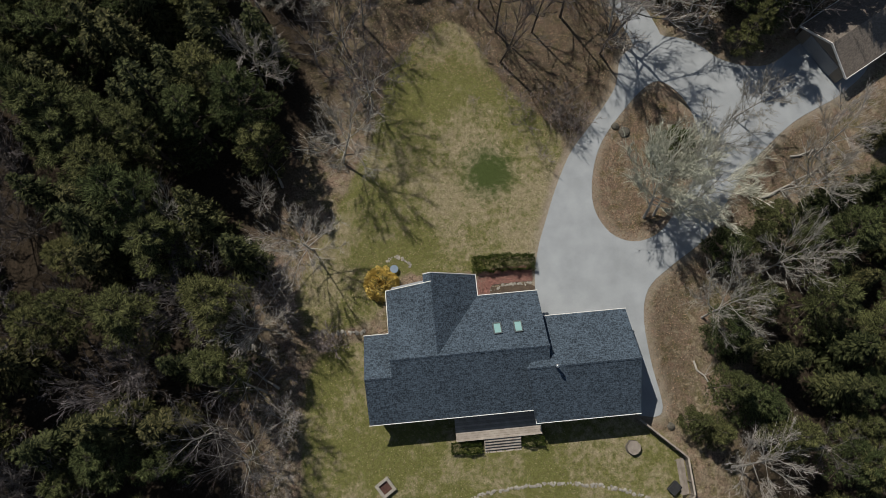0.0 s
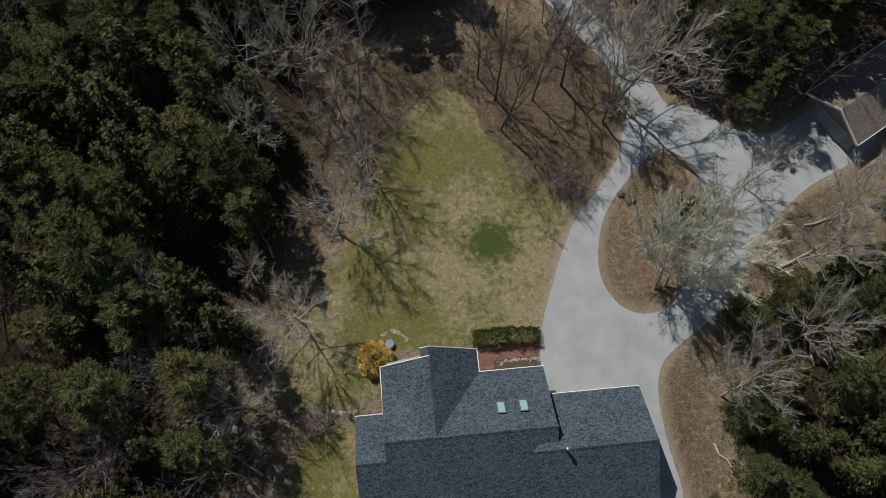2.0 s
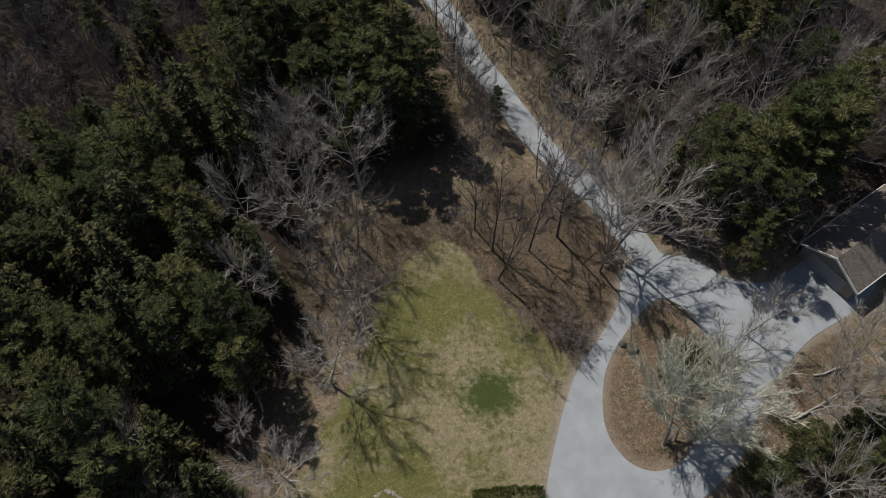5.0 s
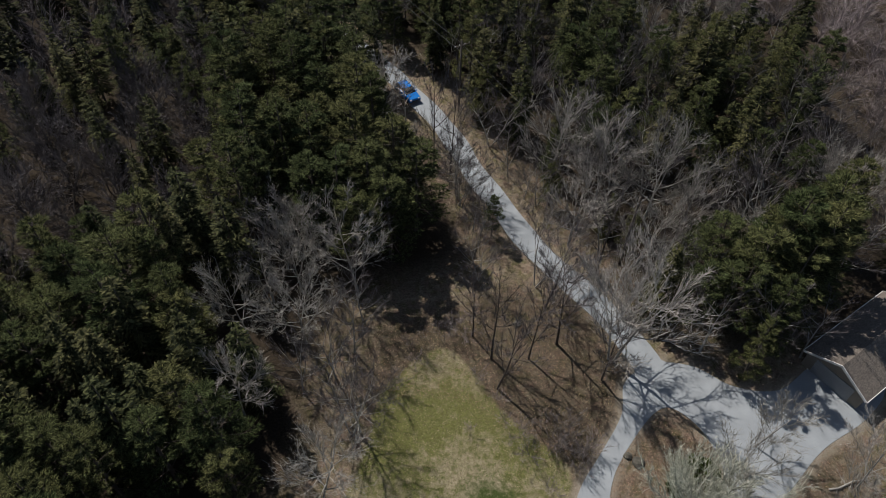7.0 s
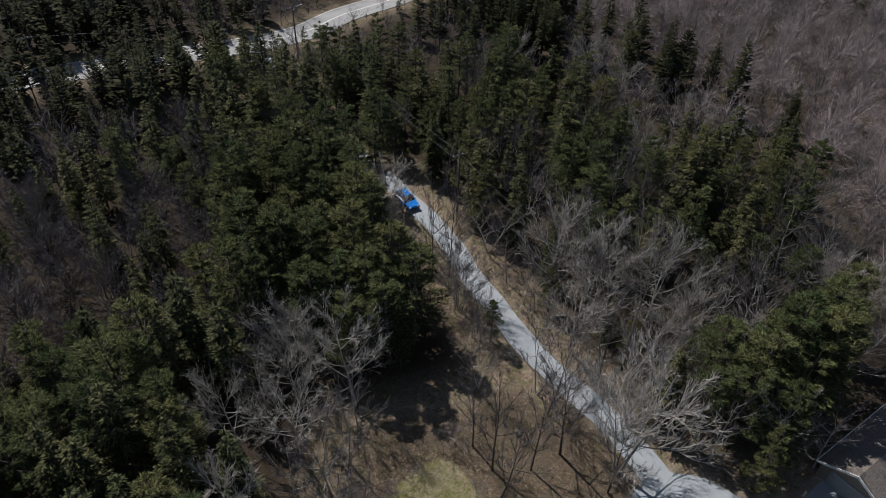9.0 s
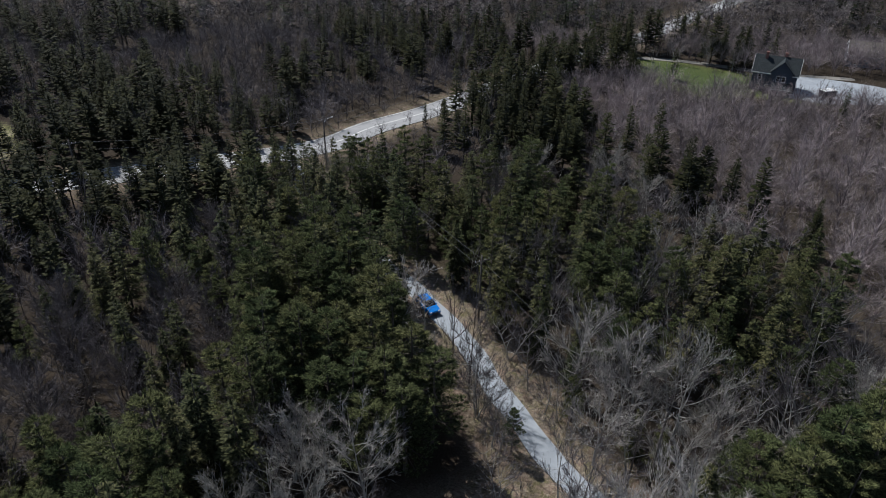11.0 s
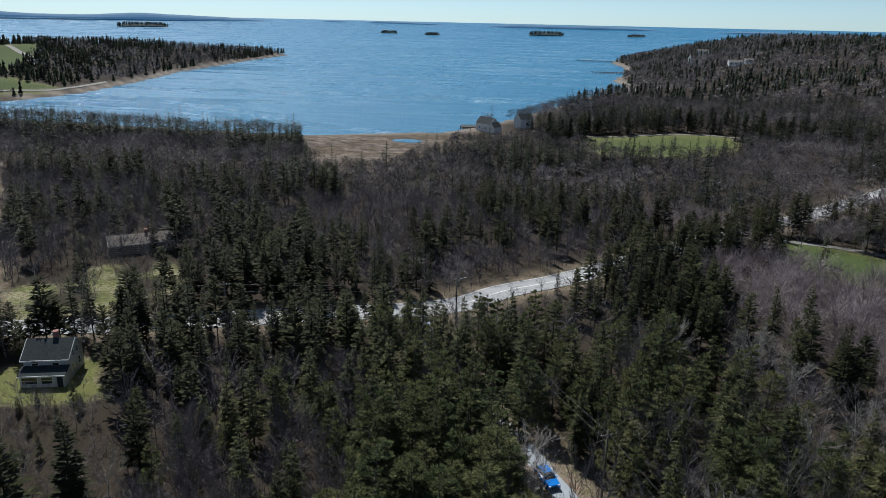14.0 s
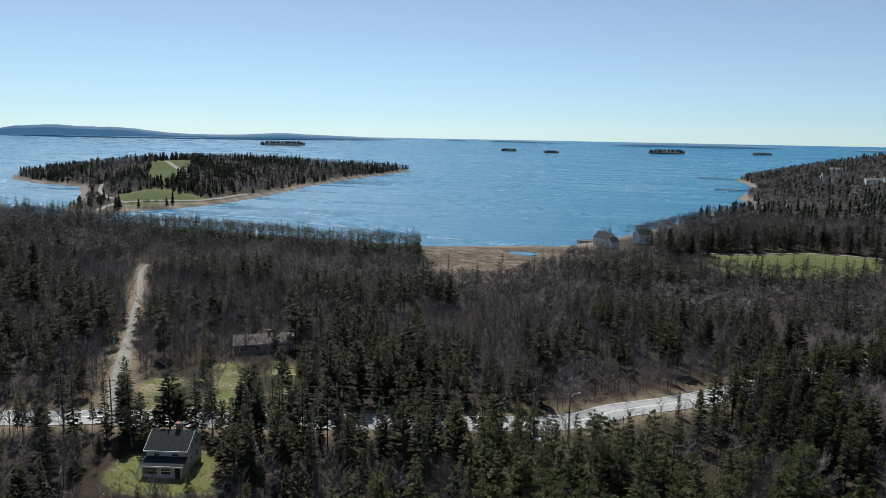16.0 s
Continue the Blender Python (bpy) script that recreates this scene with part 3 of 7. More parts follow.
def bare_tree(seed, h, spread, limbs=12, subs=8, sprays=5, tips=2, width=0.017, stems=1):
    """A leafless tree: (trunk and limbs, crown of branches and twigs)."""
    rng = random.Random(seed)
    trunk, crown = Mesh(), Mesh()

    def way(v, amount):
        w = Vector(v) + amount * Vector((rng.uniform(-1, 1), rng.uniform(-1, 1), rng.uniform(-1, 1)))
        return w.normalized()

    def path(p, d, length, n, bend, lift):
        pts = [Vector(p)]
        for _ in range(n):
            d = way(d + Vector((0, 0, lift)), bend)
            pts.append(pts[-1] + d * length / n)
        return pts, d

    def ribbon(mesh, pts, w):
        side = (pts[-1] - pts[0]).cross(Vector((rng.uniform(-1, 1), rng.uniform(-1, 1), rng.uniform(-1, 1)))).normalized() * w
        if len(pts) == 2:
            mesh.add([pts[0] - side, pts[0] + side, pts[1]], [(0, 1, 2)])
        else:
            mesh.add([pts[0] - side, pts[0] + side, pts[1] + side * 0.6, pts[1] - side * 0.6, pts[2]], [(0, 1, 2, 3), (3, 2, 4)])

    for st in range(stems):
        lean = Vector((rng.uniform(-1, 1), rng.uniform(-1, 1), 0)) * (0.12 if stems == 1 else 0.42)
        bole, _ = path(Vector((lean.x, lean.y, 0)) * 0.6 * (stems > 1), (Vector((0, 0, 1)) + lean).normalized(), h * 0.9, 7, 0.07, 0.06)
        r0 = 0.0125 * h / stems ** 0.4
        trunk.tube(bole, [r0 * (1 - i / 7.6) for i in range(8)], 6)
        for li in range(limbs):
            u = 0.2 + 0.74 * (li + rng.random() * 0.8) / limbs
            k = min(int(u * 7), 6)
            p = bole[k].lerp(bole[k + 1], u * 7 - k)
            az = li * 2.4 + rng.uniform(-0.5, 0.5)
            d = Vector((math.cos(az), math.sin(az), rng.uniform(0.35, 1.25))).normalized()
            ln = spread * (1.15 - 0.75 * abs(u - 0.45)) * rng.uniform(0.75, 1.15)
            limb, _ = path(p, d, ln, 4, 0.13, 0.09)
            lr = r0 * (1 - u * 0.75) * 0.62
            trunk.tube(limb, [lr, lr * 0.75, lr * 0.5, lr * 0.3, lr * 0.08], 4)
            for si in range(subs):
                s = 0.2 + 0.8 * (si + rng.random()) / subs
                m = min(int(s * 4), 3)
                q = limb[m].lerp(limb[m + 1], s * 4 - m)
                dd = way((limb[m + 1] - limb[m]).normalized() + Vector((0, 0, 0.15)), 0.55)
                sl = ln * rng.uniform(0.28, 0.5) * (1.15 - 0.5 * s)
                sub, dd = path(q, dd, sl, 2, 0.2, 0.1)
                w = max(lr * 0.34, width * 1.5)
                ribbon(crown, sub, w)
                for pi in range(sprays):
                    e = rng.uniform(0.1, 1)
                    o = sub[0].lerp(sub[1], e * 2) if e < 0.5 else sub[1].lerp(sub[2], e * 2 - 1)
                    fl = sl * rng.uniform(0.4, 0.75)
                    spray, fd = path(o, way(dd, 0.6), fl, 2, 0.15, 0.1)
                    ribbon(crown, spray, width)
                    for _ in range(tips):
                        z = spray[0].lerp(spray[2], rng.uniform(0.2, 1))
                        ribbon(crown, [z, z + way(fd, 0.8) * fl * rng.uniform(0.35, 0.7)], width * 0.7)
    return trunk, crown


def spruce_tree(seed, h, spread, whorls=22, boughs=8, sprays=7, low=0.1, fat=(0.13, 0.21), kite=True):
    """A spruce: (trunk, crown of drooping boughs)."""
    rng = random.Random(seed)
    trunk, crown = Mesh(), Mesh()
    trunk.tube([(0, 0, -0.2), (0, 0, h * 0.5), (0, 0, h * 0.97)], [0.014 * h, 0.008 * h, 0.01], 6)
    up = Vector((0, 0, 1))
    for wi in range(whorls):
        u = low + (1 - low) * ((wi + rng.random() * 0.5) / whorls) ** 0.9
        ln0 = spread * (1 - u) ** 0.75 * (1.0 if u > 0.25 else 0.85) + 0.12
        for bi in range(max(3, int(boughs * (1.1 - 0.5 * u)))):
            az = rng.uniform(0, 6.283)
            ln = ln0 * rng.uniform(0.6, 1.18)
            out = Vector((math.cos(az), math.sin(az), 0))
            side = out.cross(up)
            p0 = Vector((0, 0, u * h + rng.uniform(-0.15, 0.15)))
            rise = 0.45 * (u - 0.35)
            mid = p0 + out * ln * 0.55 + up * ln * (rise * 0.5 - 0.04)
            tip = p0 + out * ln + up * ln * (rise - 0.16 + rng.uniform(-0.08, 0.08))
            for k in range(sprays):
                s = 0.18 + 0.82 * (k + rng.random() * 0.6) / sprays
                q = p0.lerp(mid, s * 2) if s < 0.5 else mid.lerp(tip, min(1, s * 2 - 1))
                sl = (0.16 + 0.34 * ln * (1.08 - s)) * rng.uniform(0.7, 1.25) + 0.08
                for sg in (-1, 1):
                    d = (out * rng.uniform(0.5, 1.0) + side * sg * rng.uniform(0.5, 1.0) + up * rng.uniform(-0.45, 0.12)).normalized()
                    wv = d.cross(up + 0.5 * out * rng.uniform(-1, 1)).normalized() * sl * rng.uniform(*fat)
                    if kite:
                        crown.add([q, q + d * sl * 0.55 + wv, q + d * sl, q + d * sl * 0.55 - wv], [(0, 1, 2), (0, 2, 3)])
                    else:
                        crown.add([q - wv, q + wv, q + d * sl], [(0, 1, 2)])
    for k in range(5):
        a = k * 1.257
        crown.add([(0, 0, h + 0.25), (0.14 * math.cos(a), 0.14 * math.sin(a), h - 0.4), (0.14 * math.cos(a + 1.2), 0.14 * math.sin(a + 1.2), h - 0.4)], [(0, 1, 2)])
    return trunk, crown


def pine_tree(seed, h, spread, limbs=40, low=0.3, subs=8, blades=15, size=0.32):
    """A pine: (trunk and limbs, crown of feathered boughs in tufts, open between the limbs)."""
    rng = random.Random(seed)
    trunk, crown = Mesh(), Mesh()
    up = Vector((0, 0, 1))
    lean = Vector((rng.uniform(-0.4, 0.4), rng.uniform(-0.4, 0.4), 0))
    bole = [lean * (i / 5) ** 2 + Vector((0, 0, -0.2 + (h * 0.95 + 0.2) * i / 5)) for i in range(6)]
    trunk.tube(bole, [0.015 * h * (1 - i / 5.6) for i in range(6)], 6)

    def tuft(c, way, k):
        for _ in range(blades):
            d = (way * 0.9 + Vector((rng.gauss(0, 0.5), rng.gauss(0, 0.5), rng.gauss(0.22, 0.3)))).normalized()
            o = c + Vector((rng.gauss(0, 0.24), rng.gauss(0, 0.24), rng.gauss(0, 0.1))) * k
            w = d.cross(up + Vector((rng.gauss(0, 0.45), rng.gauss(0, 0.45), 0)))
            w = w.normalized() * k * rng.uniform(0.07, 0.13)
            crown.add([o - w, o + w, o + d * k * rng.uniform(0.7, 1.15)], [(0, 1, 2)])

    for li in range(limbs):
        u = low + (0.97 - low) * (li + rng.random()) / limbs
        k = min(int(u * 5), 4)
        p = bole[k].lerp(bole[k + 1], u * 5 - k)
        az = li * 2.4 + rng.uniform(-0.6, 0.6)
        out = Vector((math.cos(az), math.sin(az), 0))
        v = (1.0 - u) / (1.0 - low)
        ln = spread * (0.14 + 0.95 * v ** 0.72 * (1 - 0.25 * max(0, v - 0.75) / 0.25)) * rng.uniform(0.5, 1.25)
        tip = p + out * ln + up * ln * (0.02 + 0.55 * (u - 0.4))
        lr = 0.005 * h * (1.15 - u)
        trunk.tube([p, p.lerp(tip, 0.5) - up * 0.06 * ln, tip], [lr, lr * 0.7, lr * 0.25], 3)
        side = out.cross(up)
        for si in range(subs):
            s = 0.3 + 0.62 * (si + rng.random() * 0.7) / subs
            q = p.lerp(tip, s)
            d = (out * 0.75 + side * (0.8 if si % 2 else -0.8) + up * rng.uniform(-0.05, 0.3)).normalized()
            sl = (0.45 * ln * (1.15 - s) + 0.2) * rng.uniform(0.8, 1.2)
            tuft(q + d * sl * 0.4, d, size * rng.uniform(0.8, 1.15))
            tuft(q + d * sl, d, size * rng.uniform(0.8, 1.2))
        tuft(tip, out, size * rng.uniform(0.9, 1.3))
    for _ in range(3):
        tuft(bole[-1] + up * rng.uniform(-0.3, 0.2), up, size)
    return trunk, crown


def twig_dome(seed, h, spread, rods=40, width=0.03, tips=2):
    """A leafless tree for the middle distance: a thin bole and a domed broom of branches: (trunk, crown)."""
    rng = random.Random(seed)
    trunk, crown = Mesh(), Mesh()
    trunk.tube([(0, 0, -0.2), (rng.uniform(-0.3, 0.3), rng.uniform(-0.3, 0.3), h * 0.55)], [0.010 * h, 0.004 * h], 3)
    for i in range(rods):
        az = i * 2.4 + rng.uniform(-0.4, 0.4)
        el = math.asin(rng.uniform(-0.15, 1.0))
        out = Vector((math.cos(az) * math.cos(el) * spread, math.sin(az) * math.cos(el) * spread, h * 0.5 * math.sin(el) + h * 0.48)) * rng.uniform(0.75, 1.08)
        p0 = Vector((0, 0, h * rng.uniform(0.15, 0.5)))
        p1 = p0.lerp(out, 0.5) + Vector((rng.uniform(-0.4, 0.4), rng.uniform(-0.4, 0.4), rng.uniform(-0.1, 0.4)))
        s = (out - p0).cross(Vector((rng.uniform(-1, 1), rng.uniform(-1, 1), rng.uniform(-1, 1)))).normalized() * width
        crown.add([p0 - s, p0 + s, p1 + s * 0.7, p1 - s * 0.7, out], [(0, 1, 2, 3), (3, 2, 4)])
        for _ in range(tips):
            q = p1.lerp(out, rng.uniform(-0.2, 0.8))
            d = (out - p1).normalized() + 1.1 * Vector((rng.uniform(-1, 1), rng.uniform(-1, 1), rng.uniform(-0.6, 1)))
            crown.add([q - s * 0.7, q + s * 0.7, q + d.normalized() * spread * rng.uniform(0.3, 0.55)], [(0, 1, 2)])
    return trunk, crown


def bough_tree(seed, h, spread, boughs=80, low=0.12, droop=0.3, ragged=0.3, taper=0.8, sprays=0, fat=1.0):
    """A conifer for the middle distance: many drooping boughs round a bole, each with side sprays: (trunk, crown)."""
    rng = random.Random(seed)
    trunk, crown = Mesh(), Mesh()
    up = Vector((0, 0, 1))
    trunk.tube([(0, 0, -0.2), (0, 0, h * 0.9)], [0.012 * h, 0.004 * h], 3)

    def kite(p, d, ln, w):
        side = d.cross(up + Vector((rng.uniform(-0.4, 0.4), rng.uniform(-0.4, 0.4), 0))).normalized() * w
        mid = p + d * ln * 0.55 + up * ln * 0.06
        crown.add([p, mid + side, p + d * ln, mid - side], [(0, 1, 2), (0, 2, 3)])

    for i in range(boughs):
        u = low + (1 - low) * (i + rng.random()) / boughs
        ln = (spread * (1 - u) ** taper + 0.2) * rng.uniform(1 - ragged, 1 + ragged)
        az = i * 2.4 + rng.uniform(-0.5, 0.5)
        out = Vector((math.cos(az), math.sin(az), 0))
        d = (out + up * (0.6 * u - droop + rng.uniform(-0.12, 0.12))).normalized()
        p = Vector((0, 0, u * h + 0.1))
        kite(p, d, ln, min(ln, 1.6) * rng.uniform(0.13, 0.2) * fat)
        cross = out.cross(up)
        for k in range(sprays):
            e = (d * 0.7 + cross * (0.9 if k % 2 else -0.9) + up * rng.uniform(-0.2, 0.25)).normalized()
            kite(p + d * ln * (0.4 + 0.2 * k / sprays + rng.uniform(0, 0.2)), e, 0.3 + 0.35 * ln * rng.uniform(0.7, 1.2), 0.09 + 0.07 * ln)
    crown.add([(0.12, 0, h * 0.93), (-0.08, 0.1, h * 0.93), (-0.08, -0.1, h * 0.93), (0, 0, h * 1.03)], [(0, 1, 3), (1, 2, 3), (2, 0, 3)])
    return trunk, crown


def haze_tree(seed, h, spread, twigs=60, length=1.4, width=0.07):
    """A leafless tree for the far woods: a bole, a few rising limbs and a rounded crown of short crossing twigs: (trunk, crown)."""
    rng = random.Random(seed)
    trunk, crown = Mesh(), Mesh()
    trunk.tube([(0, 0, -0.2), (rng.uniform(-0.3, 0.3), rng.uniform(-0.3, 0.3), h * 0.6)], [0.008 * h, 0.002 * h], 3)
    for i in range(twigs):
        az, el = i * 2.4, math.asin(rng.uniform(-0.35, 1.0))
        r = rng.uniform(0.45, 1.0)
        n = Vector((math.cos(az) * math.cos(el), math.sin(az) * math.cos(el), math.sin(el)))
        c = Vector((n.x * spread * r, n.y * spread * r, h * 0.56 + n.z * h * 0.42 * r))
        d = (n * 0.7 + Vector((rng.uniform(-1, 1), rng.uniform(-1, 1), rng.uniform(-0.5, 1.1)))).normalized()
        w = d.cross(Vector((rng.uniform(-1, 1), rng.uniform(-1, 1), rng.uniform(-1, 1)))).normalized() * width
        k = length * rng.uniform(0.6, 1.3)
        crown.add([c - d * k * 0.5 - w, c - d * k * 0.5 + w, c + d * k * 0.5], [(0, 1, 2)])
    return trunk, crown


def cone_tree(seed, h, spread, tiers=3, points=5):
    """A far spruce: a few ragged tiers of boughs: (trunk, crown)."""
    rng = random.Random(seed)
    trunk, crown = Mesh(), Mesh()
    trunk.tube([(0, 0, -0.3), (0, 0, h * 0.5)], [0.02 * h, 0.01 * h], 3)
    for k in range(tiers):
        z0, z1 = h * (0.08 + 0.86 * k / tiers), h * min(1.0, 0.45 + 0.62 * (k + 0.4) / tiers)
        r = spread * (1 - 0.72 * k / tiers)
        ring = [(r * c * math.cos(i * math.pi / points + k), r * c * math.sin(i * math.pi / points + k), z0 - 0.3 * c) for i in range(2 * points) for c in (rng.uniform(0.75, 1.2) if i % 2 else rng.uniform(0.35, 0.55),)]
        n = len(ring)
        crown.add(ring + [(rng.uniform(-0.1, 0.1), rng.uniform(-0.1, 0.1), z1)], [(i, (i + 1) % n, n) for i in range(n)])
    return trunk, crown


def tree_kind(name, maker, variants, bark, leaf, label, category, group):
    """Tree things to copy: each an Empty with its trunk and crown."""
    out = []
    for args in variants:
        trunk, crown = maker(*args[0], **args[1])
        root = base(name, pose(0, 0, -500), label, category, group)
        part("trunk", trunk, bark, root, smooth=True)
        part("crown", crown, leaf, root)
        out.append((root, args[0][1]))
    return out


SPRUCES = tree_kind("spruce", spruce_tree, [((11 + i, 12.0, 2.4 + 0.3 * (i % 3)), {"low": 0.06 + 0.05 * (i % 3)}) for i in range(5)], M_BARK_DARK, M_SPRUCE,
                    "dark green spruce with drooping boughs on the woodland floor", "tree", "spruces")
PINES = tree_kind("pine", pine_tree, [((31 + i, 13.0, 2.5 + 0.3 * (i % 3)), {"low": 0.2 + 0.07 * (i % 3), "limbs": 34 + 4 * (i % 2)}) for i in range(5)], M_BARK_DARK, M_PINE,
                  "green pine with loose needle clumps on the woodland floor", "tree", "pines")
BARES = tree_kind("bare_tree", bare_tree, [((51 + i, 11.0, 4.2 + 0.5 * (i % 3)), {"stems": 1 + (i % 3 == 2)}) for i in range(6)], M_LIMB, M_TWIG,
                  "leafless grey deciduous tree with fine pale twigs", "tree", "bare trees")
GRANDS = tree_kind("bare_tree", bare_tree, [((151 + i, 10.0, 4.6), {"limbs": 14, "subs": 10, "sprays": 7, "tips": 3, "width": 0.019}) for i in range(4)], M_LIMB, M_TWIG_PALE,
                   "broad leafless tree with pale grey limbs and dense twigs", "tree", "bare trees")
DARKS = tree_kind("bare_tree", bare_tree, [((61 + i, 12.0, 4.2), {"stems": 1, "limbs": 12, "subs": 9, "width": 0.019}) for i in range(3)], M_BARK_DARK, M_TWIG,
                  "leafless tree with dark trunk and long bare limbs", "tree", "bare trees")
LICHENS = tree_kind("bare_tree", bare_tree, [((171 + i, 10.0, 4.3), {"limbs": 18, "subs": 12, "sprays": 7, "tips": 3, "width": 0.02}) for i in range(3)], M_LIMB, M_TWIG_LICHEN,
                    "spreading leafless tree grey-green with lichen", "tree", "bare trees")
BROWNS = tree_kind("bare_tree", bare_tree, [((161 + i, 8.0, 3.6), {"limbs": 14, "subs": 8, "sprays": 5, "width": 0.021, "stems": 1 + i % 2}) for i in range(4)], M_BARK, M_TWIG,
                   "leafless brown-grey tree with a thick broom of twigs", "tree", "bare trees")
SHRUBS = tree_kind("bare_shrub", bare_tree, [((66 + i, 2.4, 1.3), {"stems": 3, "limbs": 5, "subs": 4, "sprays": 3, "tips": 2, "width": 0.015}) for i in range(3)], M_BARK, M_TWIG_RED,
                   "leafless reddish-brown shrub at the wood's edge", "shrub", "bare shrubs")


def merged(maker, variants):
    """Small trees for the far woods, as arrays, trunk and crown together."""
    out = []
    for args in variants:
        a, b = maker(*args[0], **args[1])
        (va, ta), (vb, tb) = a.arrays(), b.arrays()
        out.append((np.vstack([va, vb]), np.vstack([ta, tb + len(va)])))
    return out


def woods(name, kinds, P, sizes, material, label, seed):
    rng = np.random.RandomState(seed)
    vs, ts, tone, n = [], [], [], 0
    z = height(P)
    for (x, y), zz, s in zip(P, z, sizes):
        v, t = kinds[rng.randint(len(kinds))]
        a = rng.uniform(0, 6.283)
        w = s * rng.uniform(0.85, 1.2)
        c, d = math.cos(a) * w, math.sin(a) * w
        q = np.column_stack([v[:, 0] * c - v[:, 1] * d + x, v[:, 0] * d + v[:, 1] * c + y, v[:, 2] * s + zz - 0.1])
        vs.append(q)
        ts.append(t + n)
        tone.append(np.full(len(v), rng.uniform(-0.48, 0.28), np.float32))
        n += len(v)
    me = mesh_np(name, np.vstack(vs), np.vstack(ts), material)
    me.attributes.new("tone", 'FLOAT', 'POINT').data.foreach_set("value", np.concatenate(tone))
    return tagged(new(name, me), label, "woods", kind="stuff")


def scatter(x0, y0, x1, y1, gap, seed):
    """Jittered grid points."""
    rng = np.random.RandomState(seed)
    X, Y = np.meshgrid(np.arange(x0, x1, gap), np.arange(y0, y1, gap))
    P = np.column_stack([X.ravel(), Y.ravel()])
    return P + rng.uniform(-0.48, 0.48, P.shape) * gap, rng


def clear_of(P):
    """Distance to the nearest open place, negative in it."""
    d = np.minimum(sd_drive(P) + np.clip((P[:, 1] - 84) / 4, 0, 1) * 0.8, np.minimum(sd_poly(P, LAWN_NORTH), sd_poly(P, LAWN_SOUTH)))
    d = np.minimum(d, np.minimum(sd_line(P, HIGHWAY, 8.6), sd_line(P, SIDE_ROAD, 3.6) + 0.4))
    for q in (YARD_WEST, YARD_COTTAGE, YARD_EAST, FIELD, MARSH, ISLAND, HOUSE_SITE, NEIGHBOUR_SITE, VERGE, BROW, SHORE_SITE, COTTAGE_FRONT, FORECOURT_SITE):
        d = np.minimum(d, sd_poly(P, q))
    return np.minimum(d, -sd_poly(P, MAINLAND) - 3)


HOUSE_SITE = np.array([(-8, -4), (22, -4), (24, 14), (-8, 14)], float)
NEIGHBOUR_SITE = np.array([(34, 28), (60, 26), (60, 48), (40, 46)], float)
FORECOURT_SITE = np.array([(76, 177), (95, 169), (120, 172), (120, 202), (96, 206), (80, 204)], float)
SHORE_SITE = np.array([(-90, 402), (-54, 402), (-38, 440), (-30, 500), (-70, 500)], float)

# ---------------------------------------------------------------- building materials


def shingle_material(name, dark, light, course=0.16, tab=0.3):
    m, t, b = nodes_of(name)
    tc = t.nodes.new("ShaderNodeTexCoord")
    br = nd(t, "ShaderNodeTexBrick", Scale=1.0)
    br.inputs["Brick Width"].default_value = tab
    br.inputs["Row Height"].default_value = course
    br.inputs["Mortar Size"].default_value = 0.012
    br.inputs["Color1"].default_value = (0, 0, 0, 1)
    br.inputs["Color2"].default_value = (1, 1, 1, 1)
    br.inputs["Mortar"].default_value = (0.0, 0.0, 0.0, 1)
    t.links.new(tc.outputs["Object"], br.inputs["Vector"])
    bl = ramp(t, noise_fac(t, 7.0, 2, 0.5), 0.43, 0.57)
    big = ramp(t, noise_fac(t, 0.5, 3, 0.5, seed=3.0), 0.3, 0.7)
    f = mix_rgb(t, 0.5, br.outputs[0], bl)
    f = mix_rgb(t, 0.15, f, big)
    grit = noise_fac(t, 60, 2, 0.8, seed=5.0)
    f = mix_rgb(t, 0.2, f, grit)
    t.links.new(mix_rgb(t, f, dark, light), b.inputs["Base Color"])
    b.inputs["Roughness"].default_value = 0.92
    b.inputs["Specular IOR Level"].default_value = 0.2
    bump(t, b, f, 0.5, 0.03)
    return m


def siding_material(name, dark, light, row=0.12):
    m, t, b = nodes_of(name)
    tc = t.nodes.new("ShaderNodeTexCoord")
    wv = nd(t, "ShaderNodeTexWave", Scale=0.5 / row)
    wv.wave_type, wv.bands_direction, wv.wave_profile = 'BANDS', 'Z', 'SAW'
    t.links.new(tc.outputs["Object"], wv.inputs["Vector"])
    f = mix_rgb(t, 0.5, noise_fac(t, 1.5, 4, 0.6), noise_fac(t, 25, 3, 0.6, seed=2.0))
    t.links.new(mix_rgb(t, f, dark, light), b.inputs["Base Color"])
    b.inputs["Roughness"].default_value = 0.7
    bump(t, b, wv.outputs[1], 0.6, 0.02)
    return m


M_SHINGLE = shingle_material("charcoal_shingles", (0.008, 0.012, 0.017), (0.108, 0.146, 0.190))
M_SHINGLE_TAUPE = shingle_material("taupe_shingles", (0.09, 0.078, 0.066), (0.22, 0.19, 0.165))
M_SHINGLE_BLACK = shingle_material("dark_shingles", (0.012, 0.015, 0.016), (0.048, 0.056, 0.058))
M_TRIM = surface("white_trim_paint", (0.62, 0.62, 0.60), (0.80, 0.80, 0.78), 2, 20, 0.5, 0.05)
M_SIDING_GREY = siding_material("grey_siding", (0.22, 0.235, 0.25), (0.33, 0.345, 0.36))
M_SIDING_WHITE = siding_material("white_siding", (0.68, 0.68, 0.66), (0.84, 0.84, 0.82))
M_SIDING_PALE = siding_material("weathered_white_siding", (0.42, 0.42, 0.41), (0.62, 0.62, 0.60))
M_SIDING_BLUE = siding_material("slate_blue_siding", (0.035, 0.045, 0.062), (0.07, 0.085, 0.11))
